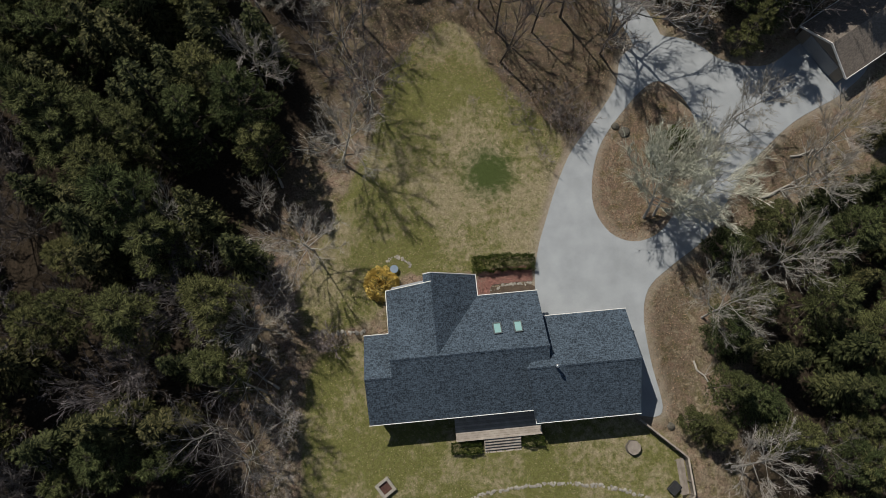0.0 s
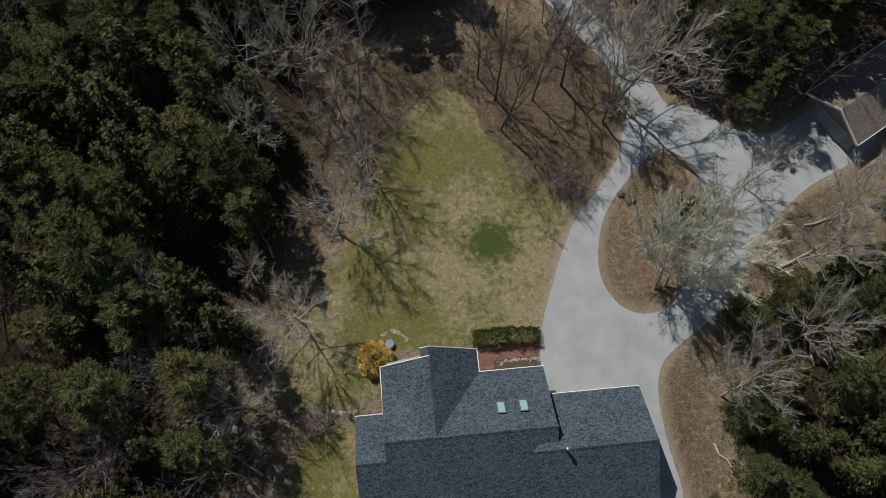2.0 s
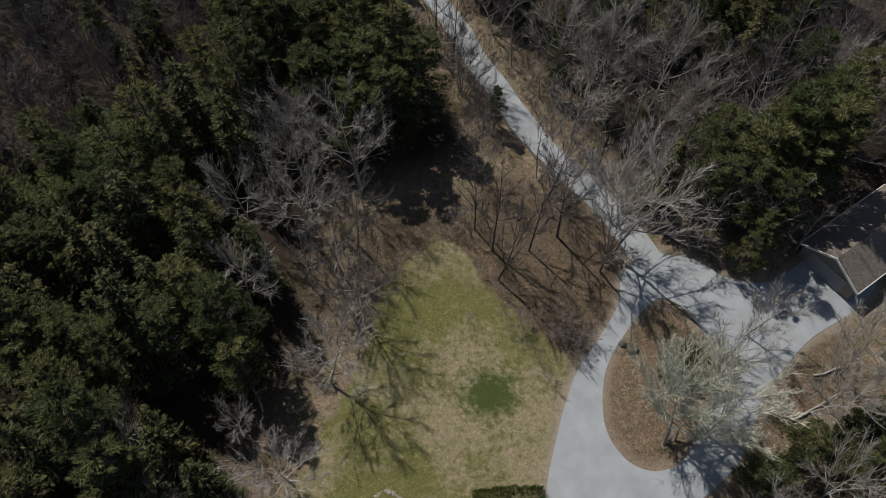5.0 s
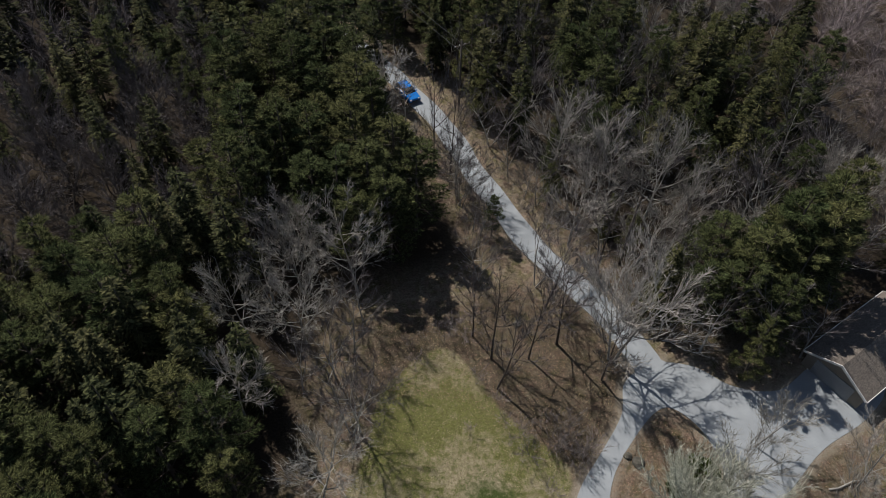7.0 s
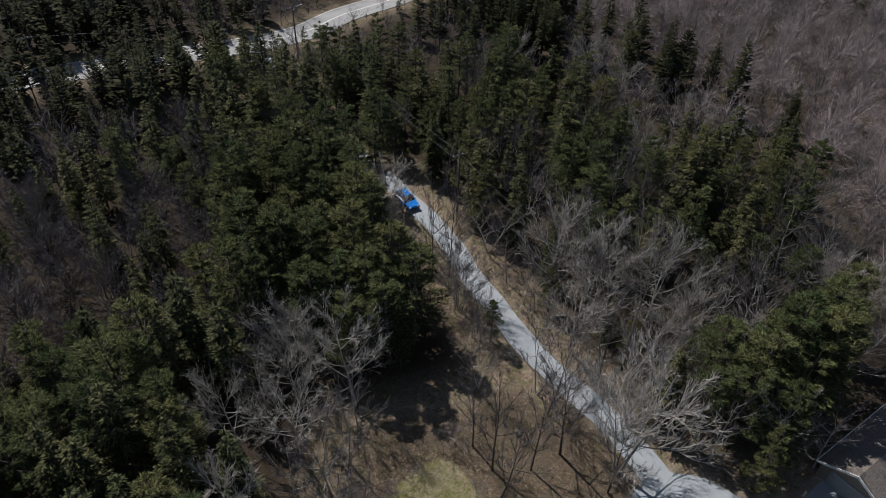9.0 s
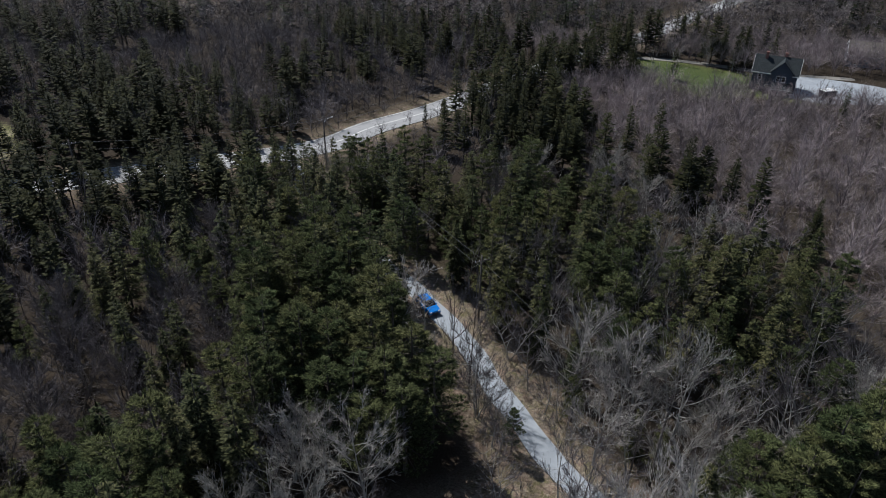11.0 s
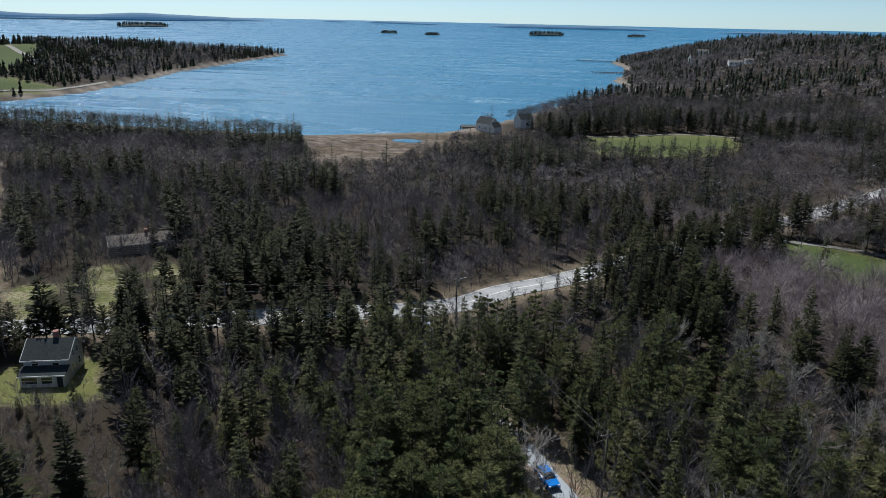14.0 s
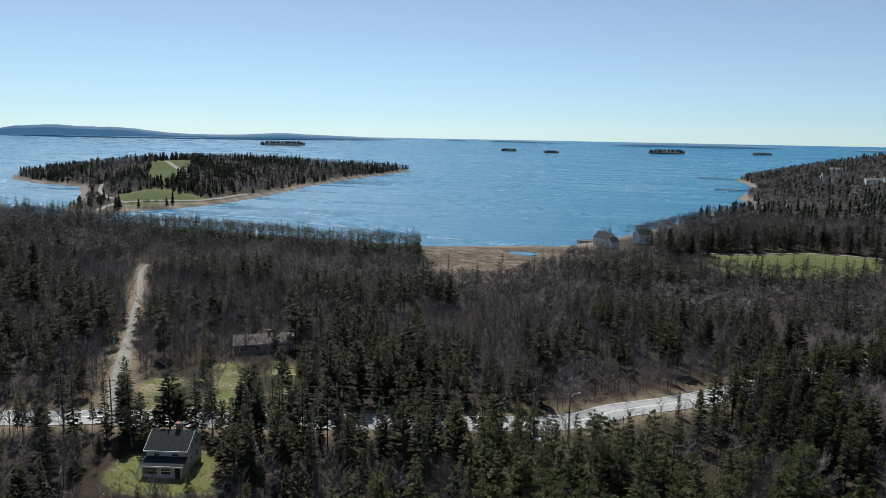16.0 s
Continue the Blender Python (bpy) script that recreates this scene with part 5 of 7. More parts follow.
def fire_pit():
    root = base("fire_pit", pose(-4.05, -6.3, ground_z(-4, -6.3), 0, 0, 38), "square pale stone fire pit with rusty ash", "fire pit")
    for i in range(4):
        m = Mesh()
        m.box(-0.68, -0.68, -0.05, 0.5, -0.42, 0.36)
        ob = part("side", m, M_STONE, root, bevel=0.02)
        ob.matrix_local = pose(0, 0, 0, 0, 0, 90 * i)
    m = Mesh()
    m.box(-0.42, -0.42, 0, 0.42, 0.42, 0.14)
    part("ash", m, M_ASH, root, "rusty brown ash bed")
    m = Mesh()
    for i in range(7):
        m.box(-0.4, -0.39 + i * 0.125, 0.22, 0.4, -0.37 + i * 0.125, 0.24)
    part("grate", m, M_ASH, root)


fire_pit()


def stump():
    root = base("tree_stump", pose(17.45, -3.0, ground_z(17.4, -3)), "broad grey sawn tree stump in the lawn", "stump")
    rng = random.Random(8)
    m = Mesh()
    n = 18
    rad = [0.62 * (1 + rng.uniform(-0.06, 0.06)) for _ in range(n)]
    ring = lambda k, z: [(math.cos(6.283 * i / n) * r * k, math.sin(6.283 * i / n) * r * k, z) for i, r in enumerate(rad)]
    m.add(ring(1.12, -0.05) + ring(1.0, 0.15) + ring(0.98, 0.42), [(j * n + i, j * n + (i + 1) % n, (j + 1) * n + (i + 1) % n, (j + 1) * n + i) for j in range(2) for i in range(n)])
    part("bark", m, M_BARK, root)
    c = Mesh()
    c.add(ring(0.97, 0.424) + [(0, 0, 0.43)], [(i, (i + 1) % n, n) for i in range(n)])
    part("cut_face", c, M_FENCE, root, "weathered grey cut face")


stump()


def fence():
    root = tagged(new("fence"), "silvered wooden board fence with a top rail beside the lawn", "fence")
    pts = [(17.9, -0.55), (21.9, -3.75), (22.25, -6.9), (20.9, -8.2)]
    for (x0, y0), (x1, y1) in zip(pts, pts[1:]):
        L = math.hypot(x1 - x0, y1 - y0)
        d = Vector((x1 - x0, y1 - y0, 0)) / L
        a = math.degrees(math.atan2(d.y, d.x))
        n = int(L / 0.16)
        for i in range(n):
            m = Mesh()
            m.box(-0.07, -0.012, 0.06, 0.07, 0.012, 1.15)
            ob = part("board", m, M_FENCE, root)
            p = Vector((x0, y0, 0)) + d * (i + 0.5) * L / n
            ob.matrix_local = pose(p.x, p.y, 0, 0, 0, a)
        for j in range(int(L / 2) + 1):
            m = Mesh()
            m.box(-0.05, -0.05, -0.1, 0.05, 0.05, 1.25)
            ob = part("post", m, M_FENCE, root)
            p = Vector((x0, y0, 0)) + d * min(L, j * 2.0)
            ob.matrix_local = pose(p.x + 0.07 * d.y, p.y - 0.07 * d.x, 0, 0, 0, a)
        part("top_rail", bar((x0, y0, 1.22), (x1, y1, 1.22), 0.15, 0.045), M_DECK, root)


fence()


def low_benches():
    """Two tiers of plank staging inside the fence corner."""
    root = base("plank_steps", pose(21.95, -5.35, 0, 0, 0, 96), "weathered grey plank staging along the fence", "staging")
    for i in range(3):
        m = Mesh()
        m.box(-1.5, 0.06 + 0.26 * i, 0.3 + 0.16 * i, 1.5, 0.28 + 0.26 * i, 0.34 + 0.16 * i)
        part("plank", m, M_FENCE, root)
    for u in (-1.35, 1.35):
        m = Mesh()
        m.box(u - 0.05, 0.08, -0.05, u + 0.05, 0.8, 0.3)
        part("leg", m, M_FENCE, root)


low_benches()


def compost_bin():
    root = base("compost_bin", pose(20.75, -6.35, 0, 0, 0, 45), "black plastic box beside the fence", "box")
    m = Mesh()
    m.box(-0.5, -0.38, 0, 0.5, 0.38, 0.6)
    part("body", m, M_BLACK, root, bevel=0.03)
    m = Mesh()
    m.box(-0.53, -0.41, 0.6, 0.53, 0.41, 0.66)
    part("lid", m, M_BLACK, root, bevel=0.02)


compost_bin()


def rain_barrel():
    root = base("blue_tub", pose(-3.6, 12.75, 0), "faded blue round tub beside the flower bed", "tub")
    m = Mesh()
    m.tube([(0, 0, 0), (0, 0, 0.3), (0, 0, 0.55), (0, 0, 0.6)], [0.26, 0.33, 0.36, 0.38], 14, True)
    part("body", m, M_BLUE_TUB, root, smooth=False)


rain_barrel()


# ---------------------------------------------------------------- other houses


def gable_house(name, m, w, d, hw, pitch, siding, roofing, label, windows=(), chimney=(), eave=0.35, sill=0.0):
    """A house with its ridge along x: walls, two roof planes, windows (side, along, height, width, high) and chimneys (x, y)."""
    root = base(name, m, label, "house")
    zr = hw + pitch * d / 2
    th = 0.18
    for y, n in ((-d / 2, -1), (d / 2, 1)):
        q = Mesh()
        q.box(-w / 2, min(y, y - 0.2 * n), -1.0, w / 2, max(y, y - 0.2 * n), hw)
        part("wall", q, siding, root)
    for x, n in ((-w / 2, -1), (w / 2, 1)):
        q = Mesh()
        a, c = x, x - 0.2 * n
        q.add([(xx, yy, zz) for xx in (a, c) for yy, zz in ((-d / 2 + 0.2, -1), (d / 2 - 0.2, -1), (d / 2 - 0.2, hw + 0.2 * pitch - 0.02), (0, zr - 0.02), (-d / 2 + 0.2, hw + 0.2 * pitch - 0.02))],
              [(0, 1, 2, 3, 4), (9, 8, 7, 6, 5)] + [(i, (i + 1) % 5, (i + 1) % 5 + 5, i + 5) for i in range(5)])
        part("wall", q, siding, root)
    for n in (-1, 1):
        q = slab([(-w / 2 - eave, 0, zr + th), (w / 2 + eave, 0, zr + th), (w / 2 + eave, n * (d / 2 + eave), hw - eave * pitch + th), (-w / 2 - eave, n * (d / 2 + eave), hw - eave * pitch + th)], th)
        part("roof", q, roofing, root)
        part("trim_board", bar((-w / 2 - eave, n * (d / 2 + eave + 0.03), hw - eave * pitch + th), (w / 2 + eave, n * (d / 2 + eave + 0.03), hw - eave * pitch + th), 0.06, 0.22), M_TRIM, root)
        for x in (-w / 2 - eave - 0.03, w / 2 + eave + 0.03):
            part("trim_board", bar((x, 0, zr + th), (x, n * (d / 2 + eave), hw - eave * pitch + th), 0.06, 0.24), M_TRIM, root)
    for side, along, z, ww, hh in windows:
        x, y, nx, ny = {"s": (along, -d / 2, 0, -1), "n": (along, d / 2, 0, 1), "e": (w / 2, along, 1, 0), "w": (-w / 2, along, -1, 0)}[side]
        window_in(root, x, y, z, ww, hh, nx, ny)
    for x, y in chimney:
        q = Mesh()
        q.box(x - 0.35, y - 0.35, zr - 1.2, x + 0.35, y + 0.35, zr + 1.0)
        q.box(x - 0.42, y - 0.42, zr + 1.0, x + 0.42, y + 0.42, zr + 1.15)
        part("chimney", q, M_BRICK, root)
    return root


def cottage():
    z = ground_z(-84, 88)
    m = pose(-84.3, 88.6, z, 0, 0, 20)
    root = gable_house("cottage", m, 6.6, 6.6, 3.9, 0.62, M_SIDING_PALE, M_SHINGLE_BLACK, "white storey-and-a-half cottage with a dark roof and glazed porch",
                       [("s", -1.6, 3.3, 1.0, 0.9), ("s", 1.5, 3.3, 1.0, 0.9), ("e", -1.4, 1.5, 0.9, 1.2), ("e", 1.4, 1.5, 0.9, 1.2), ("e", -0.9, 3.8, 0.8, 0.9), ("e", 0.9, 3.8, 0.8, 0.9)], [(0.6, 0.6)])
    q = slab([(-3.6, -3.32, 2.85), (3.6, -3.32, 2.85), (3.6, -5.6, 2.1), (-3.6, -5.6, 2.1)], 0.15)
    part("porch_roof", q, M_SHINGLE_BLACK, root)
    part("trim_board", bar((-3.6, -5.63, 2.11), (3.6, -5.63, 2.11), 0.06, 0.2), M_TRIM, root)
    q = Mesh()
    q.box(-3.35, -5.35, -1.0, 3.35, -3.35, 1.95)
    part("porch_wall", q, M_SIDING_PALE, root)
    for x, w in ((-1.9, 2.3), (0.7, 1.6)):
        window_in(root, x, -5.35, 1.2, w, 1.1, 0, -1)
    door = Mesh()
    door.box(2.2, -5.41, -0.05, 3.05, -5.35, 1.9)
    part("door", door, M_SHINGLE_BLACK, root, "dark porch door")


cottage()


def bungalow():
    z = ground_z(-114, 154)
    gable_house("bungalow", pose(-114.9, 155.4, z, 0, 0, 39), 15.0, 7.5, 2.7, 0.4, M_SIDING_TAN, M_SHINGLE_TAUPE, "long low bungalow with a worn grey roof among trees",
                [("s", -5.5, 1.5, 1.6, 1.1), ("s", -1.5, 1.5, 1.2, 1.1), ("s", 3.0, 1.5, 1.6, 1.1), ("s", 6.5, 1.5, 1.0, 1.1)], [(1.5, 0)])


bungalow()


def blue_house():
    z = ground_z(88, 196)
    m = pose(85.5, 190.0, z, 0, 0, -24)
    root = gable_house("blue_house", m, 11.0, 8.0, 5.4, 0.85, M_SIDING_BLUE, M_SHINGLE_BLACK, "dark slate-blue two-storey house with white windows",
                       [("w", -1.6, 4.0, 0.9, 1.4), ("w", 1.6, 4.0, 0.9, 1.4), ("w", -1.6, 1.5, 0.9, 1.4), ("w", 1.6, 1.5, 0.9, 1.4), ("s", -3.6, 4.0, 0.8, 1.3), ("s", -1.4, 1.5, 0.8, 1.3), ("s", -3.6, 1.5, 0.8, 1.3),
                        ("e", 0, 4.0, 1.6, 1.4), ("e", 0, 6.6, 0.8, 1.0)], [(-3.0, -0.6), (1.6, 0.4)])
    # cross gable over the front and a low annex
    zr = 5.4 + 0.85 * 4
    for n in (-1, 1):
        part("roof", slab([(1.6, -5.1, zr + 0.05), (1.6, 0.0, zr + 0.05), (1.6 + n * 2.9, -2.9, 5.9), (1.6 + n * 2.9, -5.1, 5.9)], 0.16), M_SHINGLE_BLACK, root)
    q = Mesh()
    q.add([(-1.0, -4.7, -1), (4.2, -4.7, -1), (4.2, -4.7, 5.9), (1.6, -4.7, zr - 0.15), (-1.0, -4.7, 5.9), (-1.0, -4.0, -1), (4.2, -4.0, -1), (4.2, -4.0, 5.9), (1.6, -4.0, zr - 0.15), (-1.0, -4.0, 5.9)],
          [(0, 1, 2, 3, 4), (9, 8, 7, 6, 5), (0, 5, 6, 1), (1, 6, 7, 2), (2, 7, 8, 3), (3, 8, 9, 4), (4, 9, 5, 0)])
    part("wall", q, M_SIDING_BLUE, root)
    for x in (0.9, 2.3):
        window_in(root, x, -4.7, 4.2, 0.8, 1.4, 0, -1)
    q = Mesh()
    q.box(0.0, -8.2, -1, 4.6, -4.75, 2.5)
    part("annex_wall", q, M_SIDING_BLUE, root)
    part("annex_roof", slab([(-0.3, -4.72, 3.3), (4.9, -4.72, 3.3), (4.9, -8.5, 2.55), (-0.3, -8.5, 2.55)], 0.15), M_SHINGLE_BLACK, root)
    part("trim_board", bar((-0.3, -8.53, 2.55), (4.9, -8.53, 2.55), 0.06, 0.2), M_TRIM, root)
    for x in (0.8, 2.2, 3.6):
        window_in(root, x, -8.2, 1.4, 0.8, 1.2, 0, -1)


blue_house()


def cargo_trailer():
    x, y = 96.5, 181.5
    root = base("cargo_trailer", pose(x, y, ground_z(x, y) + 0.1, 0, 0, 20), "dark box trailer with a white roof on the forecourt", "trailer")
    m = Mesh()
    m.box(-1.9, -1.0, 0.45, 1.9, 1.0, 2.2)
    part("body", m, M_BLACK, root, bevel=0.05)
    m = Mesh()
    m.box(-1.95, -1.05, 2.2, 1.95, 1.05, 2.28)
    part("roof", m, M_TRIM, root, "white trailer roof", bevel=0.03)
    for s in (-1, 1):
        t = Mesh()
        t.tube([(0, s * 0.98, 0.33), (0, s * 1.0, 0.33), (0, s * 1.16, 0.33), (0, s * 1.18, 0.33)], [0.28, 0.33, 0.33, 0.28], 12, True)
        part("wheel", t, M_TYRE, root)
    part("drawbar", bar((1.9, 0, 0.5), (3.0, 0, 0.5), 0.1, 0.08), M_STEEL, root)
    m = Mesh()
    m.tube([(2.9, 0, 0.0), (2.9, 0, 0.45)], [0.05, 0.05], 6, True)
    part("jockey_leg", m, M_STEEL, root)


cargo_trailer()
gable_house("grey_blue_house", pose(124, 219, ground_z(124, 219), 0, 0, -20), 10.0, 8.0, 3.6, 0.8, M_SIDING_SLATE, M_SHINGLE_TAUPE, "grey-blue gabled house with white trim beyond the lawn",
            [("w", -1.5, 1.5, 0.9, 1.2), ("w", 1.5, 1.5, 0.9, 1.2), ("w", 0, 4.4, 0.9, 1.1), ("s", -2.5, 1.5, 1.2, 1.2), ("s", 2.0, 1.5, 1.2, 1.2)])
sheet("forecourt", lambda P: sd_poly(P, smoothline([(91, 190), (86, 183), (93, 177), (112, 178), (118, 192), (104, 202), (97, 203)], 4)), 85, 170, 130, 210, 1.0, M_ASPHALT, 0.1, "pale paved forecourt beside the blue house", "driveway", 0.2)
sheet("lane", lambda P: sd_line(P, smoothline([(44, 222), (56, 221), (70, 217), (92, 206), (112, 202)], 4, False), 3.5), 40, 195, 116, 228, 1.0, M_DIRT, 0.1, "pale gravel lane to the blue house", "lane", 0.2)
sheet("pond", lambda P: sd_poly(P, POND), -122, 388, -98, 405, 1.0, M_SEA, 0.12, "small blue tidal pond in the marsh", "pond", 0.2)


def neighbour():
    m = pose(42.7, 37.35, 0, 0, 0, 34)
    root = gable_house("neighbour_house", m, 12.0, 6.0, 2.4, 0.5, M_SIDING_TAN, M_SHINGLE_TAUPE, "low house with a taupe shingle roof beside the drive", [("s", -3, 1.5, 1.2, 1.1), ("s", 2, 1.5, 1.2, 1.1)])
    q = Mesh()
    q.box(-6.06, -2.0, 0.05, -6.0, 2.0, 2.2)
    part("garage_door", q, M_SIDING_GREY, root, "pale grey garage door")


neighbour()


def shore_houses():
    z = ground_z(-72, 450)
    gable_house("shore_house", pose(-72, 452, z + 0.8, 0, 0, -40), 13.0, 8.0, 4.2, 0.95, M_SIDING_PALE, M_SHINGLE_BLACK, "white gabled house with a dark roof on the shore", [("s", -3, 1.6, 1.2, 1.3), ("s", 3, 1.6, 1.2, 1.3)], [(0, 0.4)])
    gable_house("shore_annex", pose(-66.0, 444, z + 0.8, 0, 0, 50), 6.0, 6.0, 3.2, 0.9, M_SIDING_PALE, M_SHINGLE_BLACK, "small white gabled annex on the shore", [("w", 0, 1.5, 1.0, 1.1)])
    z = ground_z(-48, 488)
    gable_house("shore_barn", pose(-51, 472, z + 0.8, 0, 0, 40), 10.0, 8.0, 5.0, 0.8, M_SIDING_PALE, M_SHINGLE_BLACK, "white gabled barn with a dark roof by the bay", [("s", 0, 2.0, 1.6, 1.6)])
    z = ground_z(-40, 560)
    gable_house("shore_house", pose(-14, 585, ground_z(-14, 585), 0, 0, 30), 14.0, 9.0, 4.0, 0.6, M_SIDING_GREY, M_SHINGLE_BLACK, "grey gabled house with a dark roof among shore trees", [("s", -3, 2.0, 1.6, 1.6), ("s", 3, 2.0, 1.6, 1.6)])


shore_houses()


def plant(kinds, x, y, h, turn, lean=0.0, wide=1.0):
    root, h0 = kinds
    s = h / h0
    ob = copy_thing(root, pose(x, y, ground_z(x, y) - 0.05, lean, 0, turn))
    ob.scale = (s * wide, s * wide, s)
    return ob


def in_view(P, margin=0.0):
    """The stretch of land that the flight looks over."""
    a = np.degrees(np.arctan2(P[:, 0], P[:, 1]))
    r = np.hypot(P[:, 0], P[:, 1])
    return ((a > -62 - margin) & (a < 46 + margin) & (P[:, 1] > 25)) | (r < 50)


# single trees: x, y, height, width factor
PLACED_BARE = [(-8.6, 23.1, 8.5, 1.2), (-11.0, 14.5, 8.0, 1.2), (-15.5, 18.5, 6.0, 0.8), (29.6, 12.4, 9.5, 0.9),
               (33.0, 20.5, 9.0, 1.0), (36.5, 24.0, 9.0, 0.9), (-12.8, -0.6, 5.5, 1.0), (-12.5, -5.4, 5.0, 1.0), (-7.1, 44.3, 10.5, 1.1), (-17.3, 39.0, 9.5, 1.0), (-11.8, 38.6, 10.0, 1.1), (26.0, 24.0, 7.5, 1.1), (29.0, 27.8, 7.0, 1.0), (24.5, 55.5, 11.0, 1.1), (18.5, 56.5, 11.0, 1.0)]
PLACED_DARK = [(12.6, 38.6, 12.5, 1.0), (6.5, 33.6, 12.0, 0.8), (6.1, 36.9, 12.0, 0.8), (9.7, 36.9, 11.0, 0.8), (12.0, 43.2, 11.0, 0.8), (0.6, 64.0, 15.0, 0.5), (2.6, 63.4, 15.0, 0.5), (16.4, 34.6, 11.0, 0.8), (4.4, 39.5, 10.0, 0.8), (17.8, 47.5, 11.0, 0.9)]
PLACED_JUNCTION = [(-15.5, 92.5, 11.0, 1.1), (-18.5, 95.5, 12.5, 1.1), (-20.5, 100.0, 12.0, 1.2), (-22.5, 104.0, 13.0, 1.1), (-24.0, 108.5, 12.0, 1.2), (-26.0, 112.5, 11.0, 1.1), (-19.0, 104.5, 12.0, 1.1), (-29.5, 118.0, 10.0, 1.1), (-30.5, 122.5, 9.0, 1.1), (-34.0, 124.0, 9.0, 1.1), (-12.5, 90.0, 10.0, 1.0)]
PLACED_YARD = [(-95.8, 110, 10.0, 1.1), (-113, 118, 8.0, 1.0), (-95, 127, 6.0, 0.9), (-101, 120, 5.0, 0.9), (-116, 141, 8.0, 1.0), (-108, 136, 7.0, 1.0), (-100, 138, 6.0, 1.0), (-88, 100, 7.0, 1.0), (-95.8, 90.5, 6.0, 1.0), (-92.5, 95.0, 6.0, 1.0), (-98.5, 97.0, 6.5, 1.0), (-84.0, 98.0, 6.0, 1.0), (-90, 122, 7.0, 1.0), (-104, 113, 7.0, 1.0), (-100, 131, 7.0, 1.1), (-112, 131, 8.0, 1.1), (-106, 145, 7.0, 1.0), (66, 214, 8.0, 1.1), (80, 206, 8.0, 1.0), (58, 210, 7.0, 1.0), (74, 210, 9.0, 1.0)]
PLACED_YARD_SPRUCE = [(-81, 112, 9.5, 1.2), (-88, 134, 9.0, 1.3), (-96, 152, 8.0, 1.2), (-120, 140, 9.0, 1.2), (-80, 76, 3.0, 1.2), (-79.5, 79.0, 2.6, 1.2), (-76.5, 98.5, 9.0, 1.2), (-73.0, 92.0, 8.0, 1.1), (-70.0, 87.0, 9.5, 1.2), (-97.0, 84.5, 4.5, 1.2), (-96.0, 79.0, 8.0, 1.3), (-72, 90, 10.0, 1.0), (-75, 96, 10.0, 1.0), (-97, 112, 7.0, 1.2), (-110, 126, 8.0, 1.2), (76, 184, 4.5, 1.1), (60, 196, 9.0, 1.1), (-104, 88, 3.5, 1.2)]
PLACED_LEANING = [(19.7, 17.8, 10.0, 1.25, 16, 50), (20.6, 18.0, 9.0, 1.1, 24, 75), (23.3, 18.6, 9.0, 1.25, 16, 25), (17.9, 36.6, 13.0, 1.15, 12, 35), (17.4, 36.9, 12.0, 0.9, 10, 95), (24.4, 8.4, 8.5, 1.15, 10, 20), (26.0, -4.6, 8.0, 1.2, 10, 10)]
PLACED_PINE = [(-4.0, 49.8, 13.5, 1.3), (-1.4, 53.6, 13.5, 1.2), (-7.2, 48.0, 12.0, 1.2), (-6.2, 52.6, 14.5, 1.3), (-3.6, 56.8, 14.5, 1.25), (-9.4, 51.4, 14.0, 1.2), (-7.5, 57.5, 16.0, 1.2), (-6.2, 62.5, 15.0, 1.0), (-22.4, 13.4, 12.5, 1.35), (-20.6, 24.3, 12.5, 1.2), (-30.9, 21.8, 12.5, 1.2), (-24.9, 7.3, 12.0, 1.2), (-17.6, 8.6, 12.5, 1.1), (-17.0, 3.6, 12.0, 1.1), (24.6, 2.2, 8.5, 1.0)]
PLACED_TALL_PINE = [(21.9, -0.6, 6.0, 1.0), (29.3, -2.1, 8.5, 1.2), (32.8, 9.2, 9.5, 1.3), (28.4, 14.9, 7.5, 1.1), (31.0, 42.2, 13.5, 1.5), (34.0, 40.8, 12.5, 1.4), (27.8, 44.5, 12.0, 1.4), (29.0, 39.8, 11.5, 1.3), (36.8, 43.4, 15.5, 1.4), (34.2, 45.0, 15.5, 1.4), (38.8, 46.6, 15.5, 1.4), (33.4, 45.6, 13.0, 1.3), (25.8, 40.6, 10.0, 1.2), (-8.6, 69.7, 15.5, 1.1), (-12.0, 61.0, 14.0, 1.1), (-17.0, 75.8, 16.0, 1.2)]
PLACED_LOW_PINE = [(26.2, 14.2, 6.5, 1.6), (25.2, 7.0, 6.5, 1.5), (29.6, 16.6, 7.0, 1.5), (23.9, -1.6, 5.5, 1.5), (28.2, 9.4, 7.0, 1.4), (32.2, 14.6, 7.5, 1.4)]
PLACED_SPRUCE = [(-21.1, -1.2, 11.0, 1.2), (-29.7, -2.9, 11.5, 1.2), (-26.5, 31.0, 13.0, 1.2), (-16.0, 12.8, 12.0, 1.0), (30.0, 4.4, 8.0, 1.2), (26.5, 5.5, 7.5, 1.1), (34.0, 2.0, 9.0, 1.2), (-22.8, 73.1, 14.5, 1.2), (-9.0, 77.0, 14.0, 1.0)]


# stands: the pines beside the lane, the mixed conifers across it, the ground near the house
SIGHT = np.array([(-5.5, 66), (3, 60), (9, 62), (3, 78), (-2, 87), (-8, 88)], float)
PINE_STAND = np.array([(-27, 78), (-21, 88), (-13, 84), (-7, 76), (-4, 67), (-4.5, 56), (-11, 47.5), (-20, 50), (-26, 62)], float)
EAST_STAND = np.array([(7, 72), (14, 64), (22, 61), (36, 60), (53, 70), (53, 87), (36, 90), (25, 98), (21, 117), (-10, 117), (-4, 98), (2, 86)], float)
NEAR_ZONE = np.array([(-51, -21), (53, -21), (53, 92), (40, 94), (26, 117), (-28, 117), (-40, 92), (-51, 74)], float)


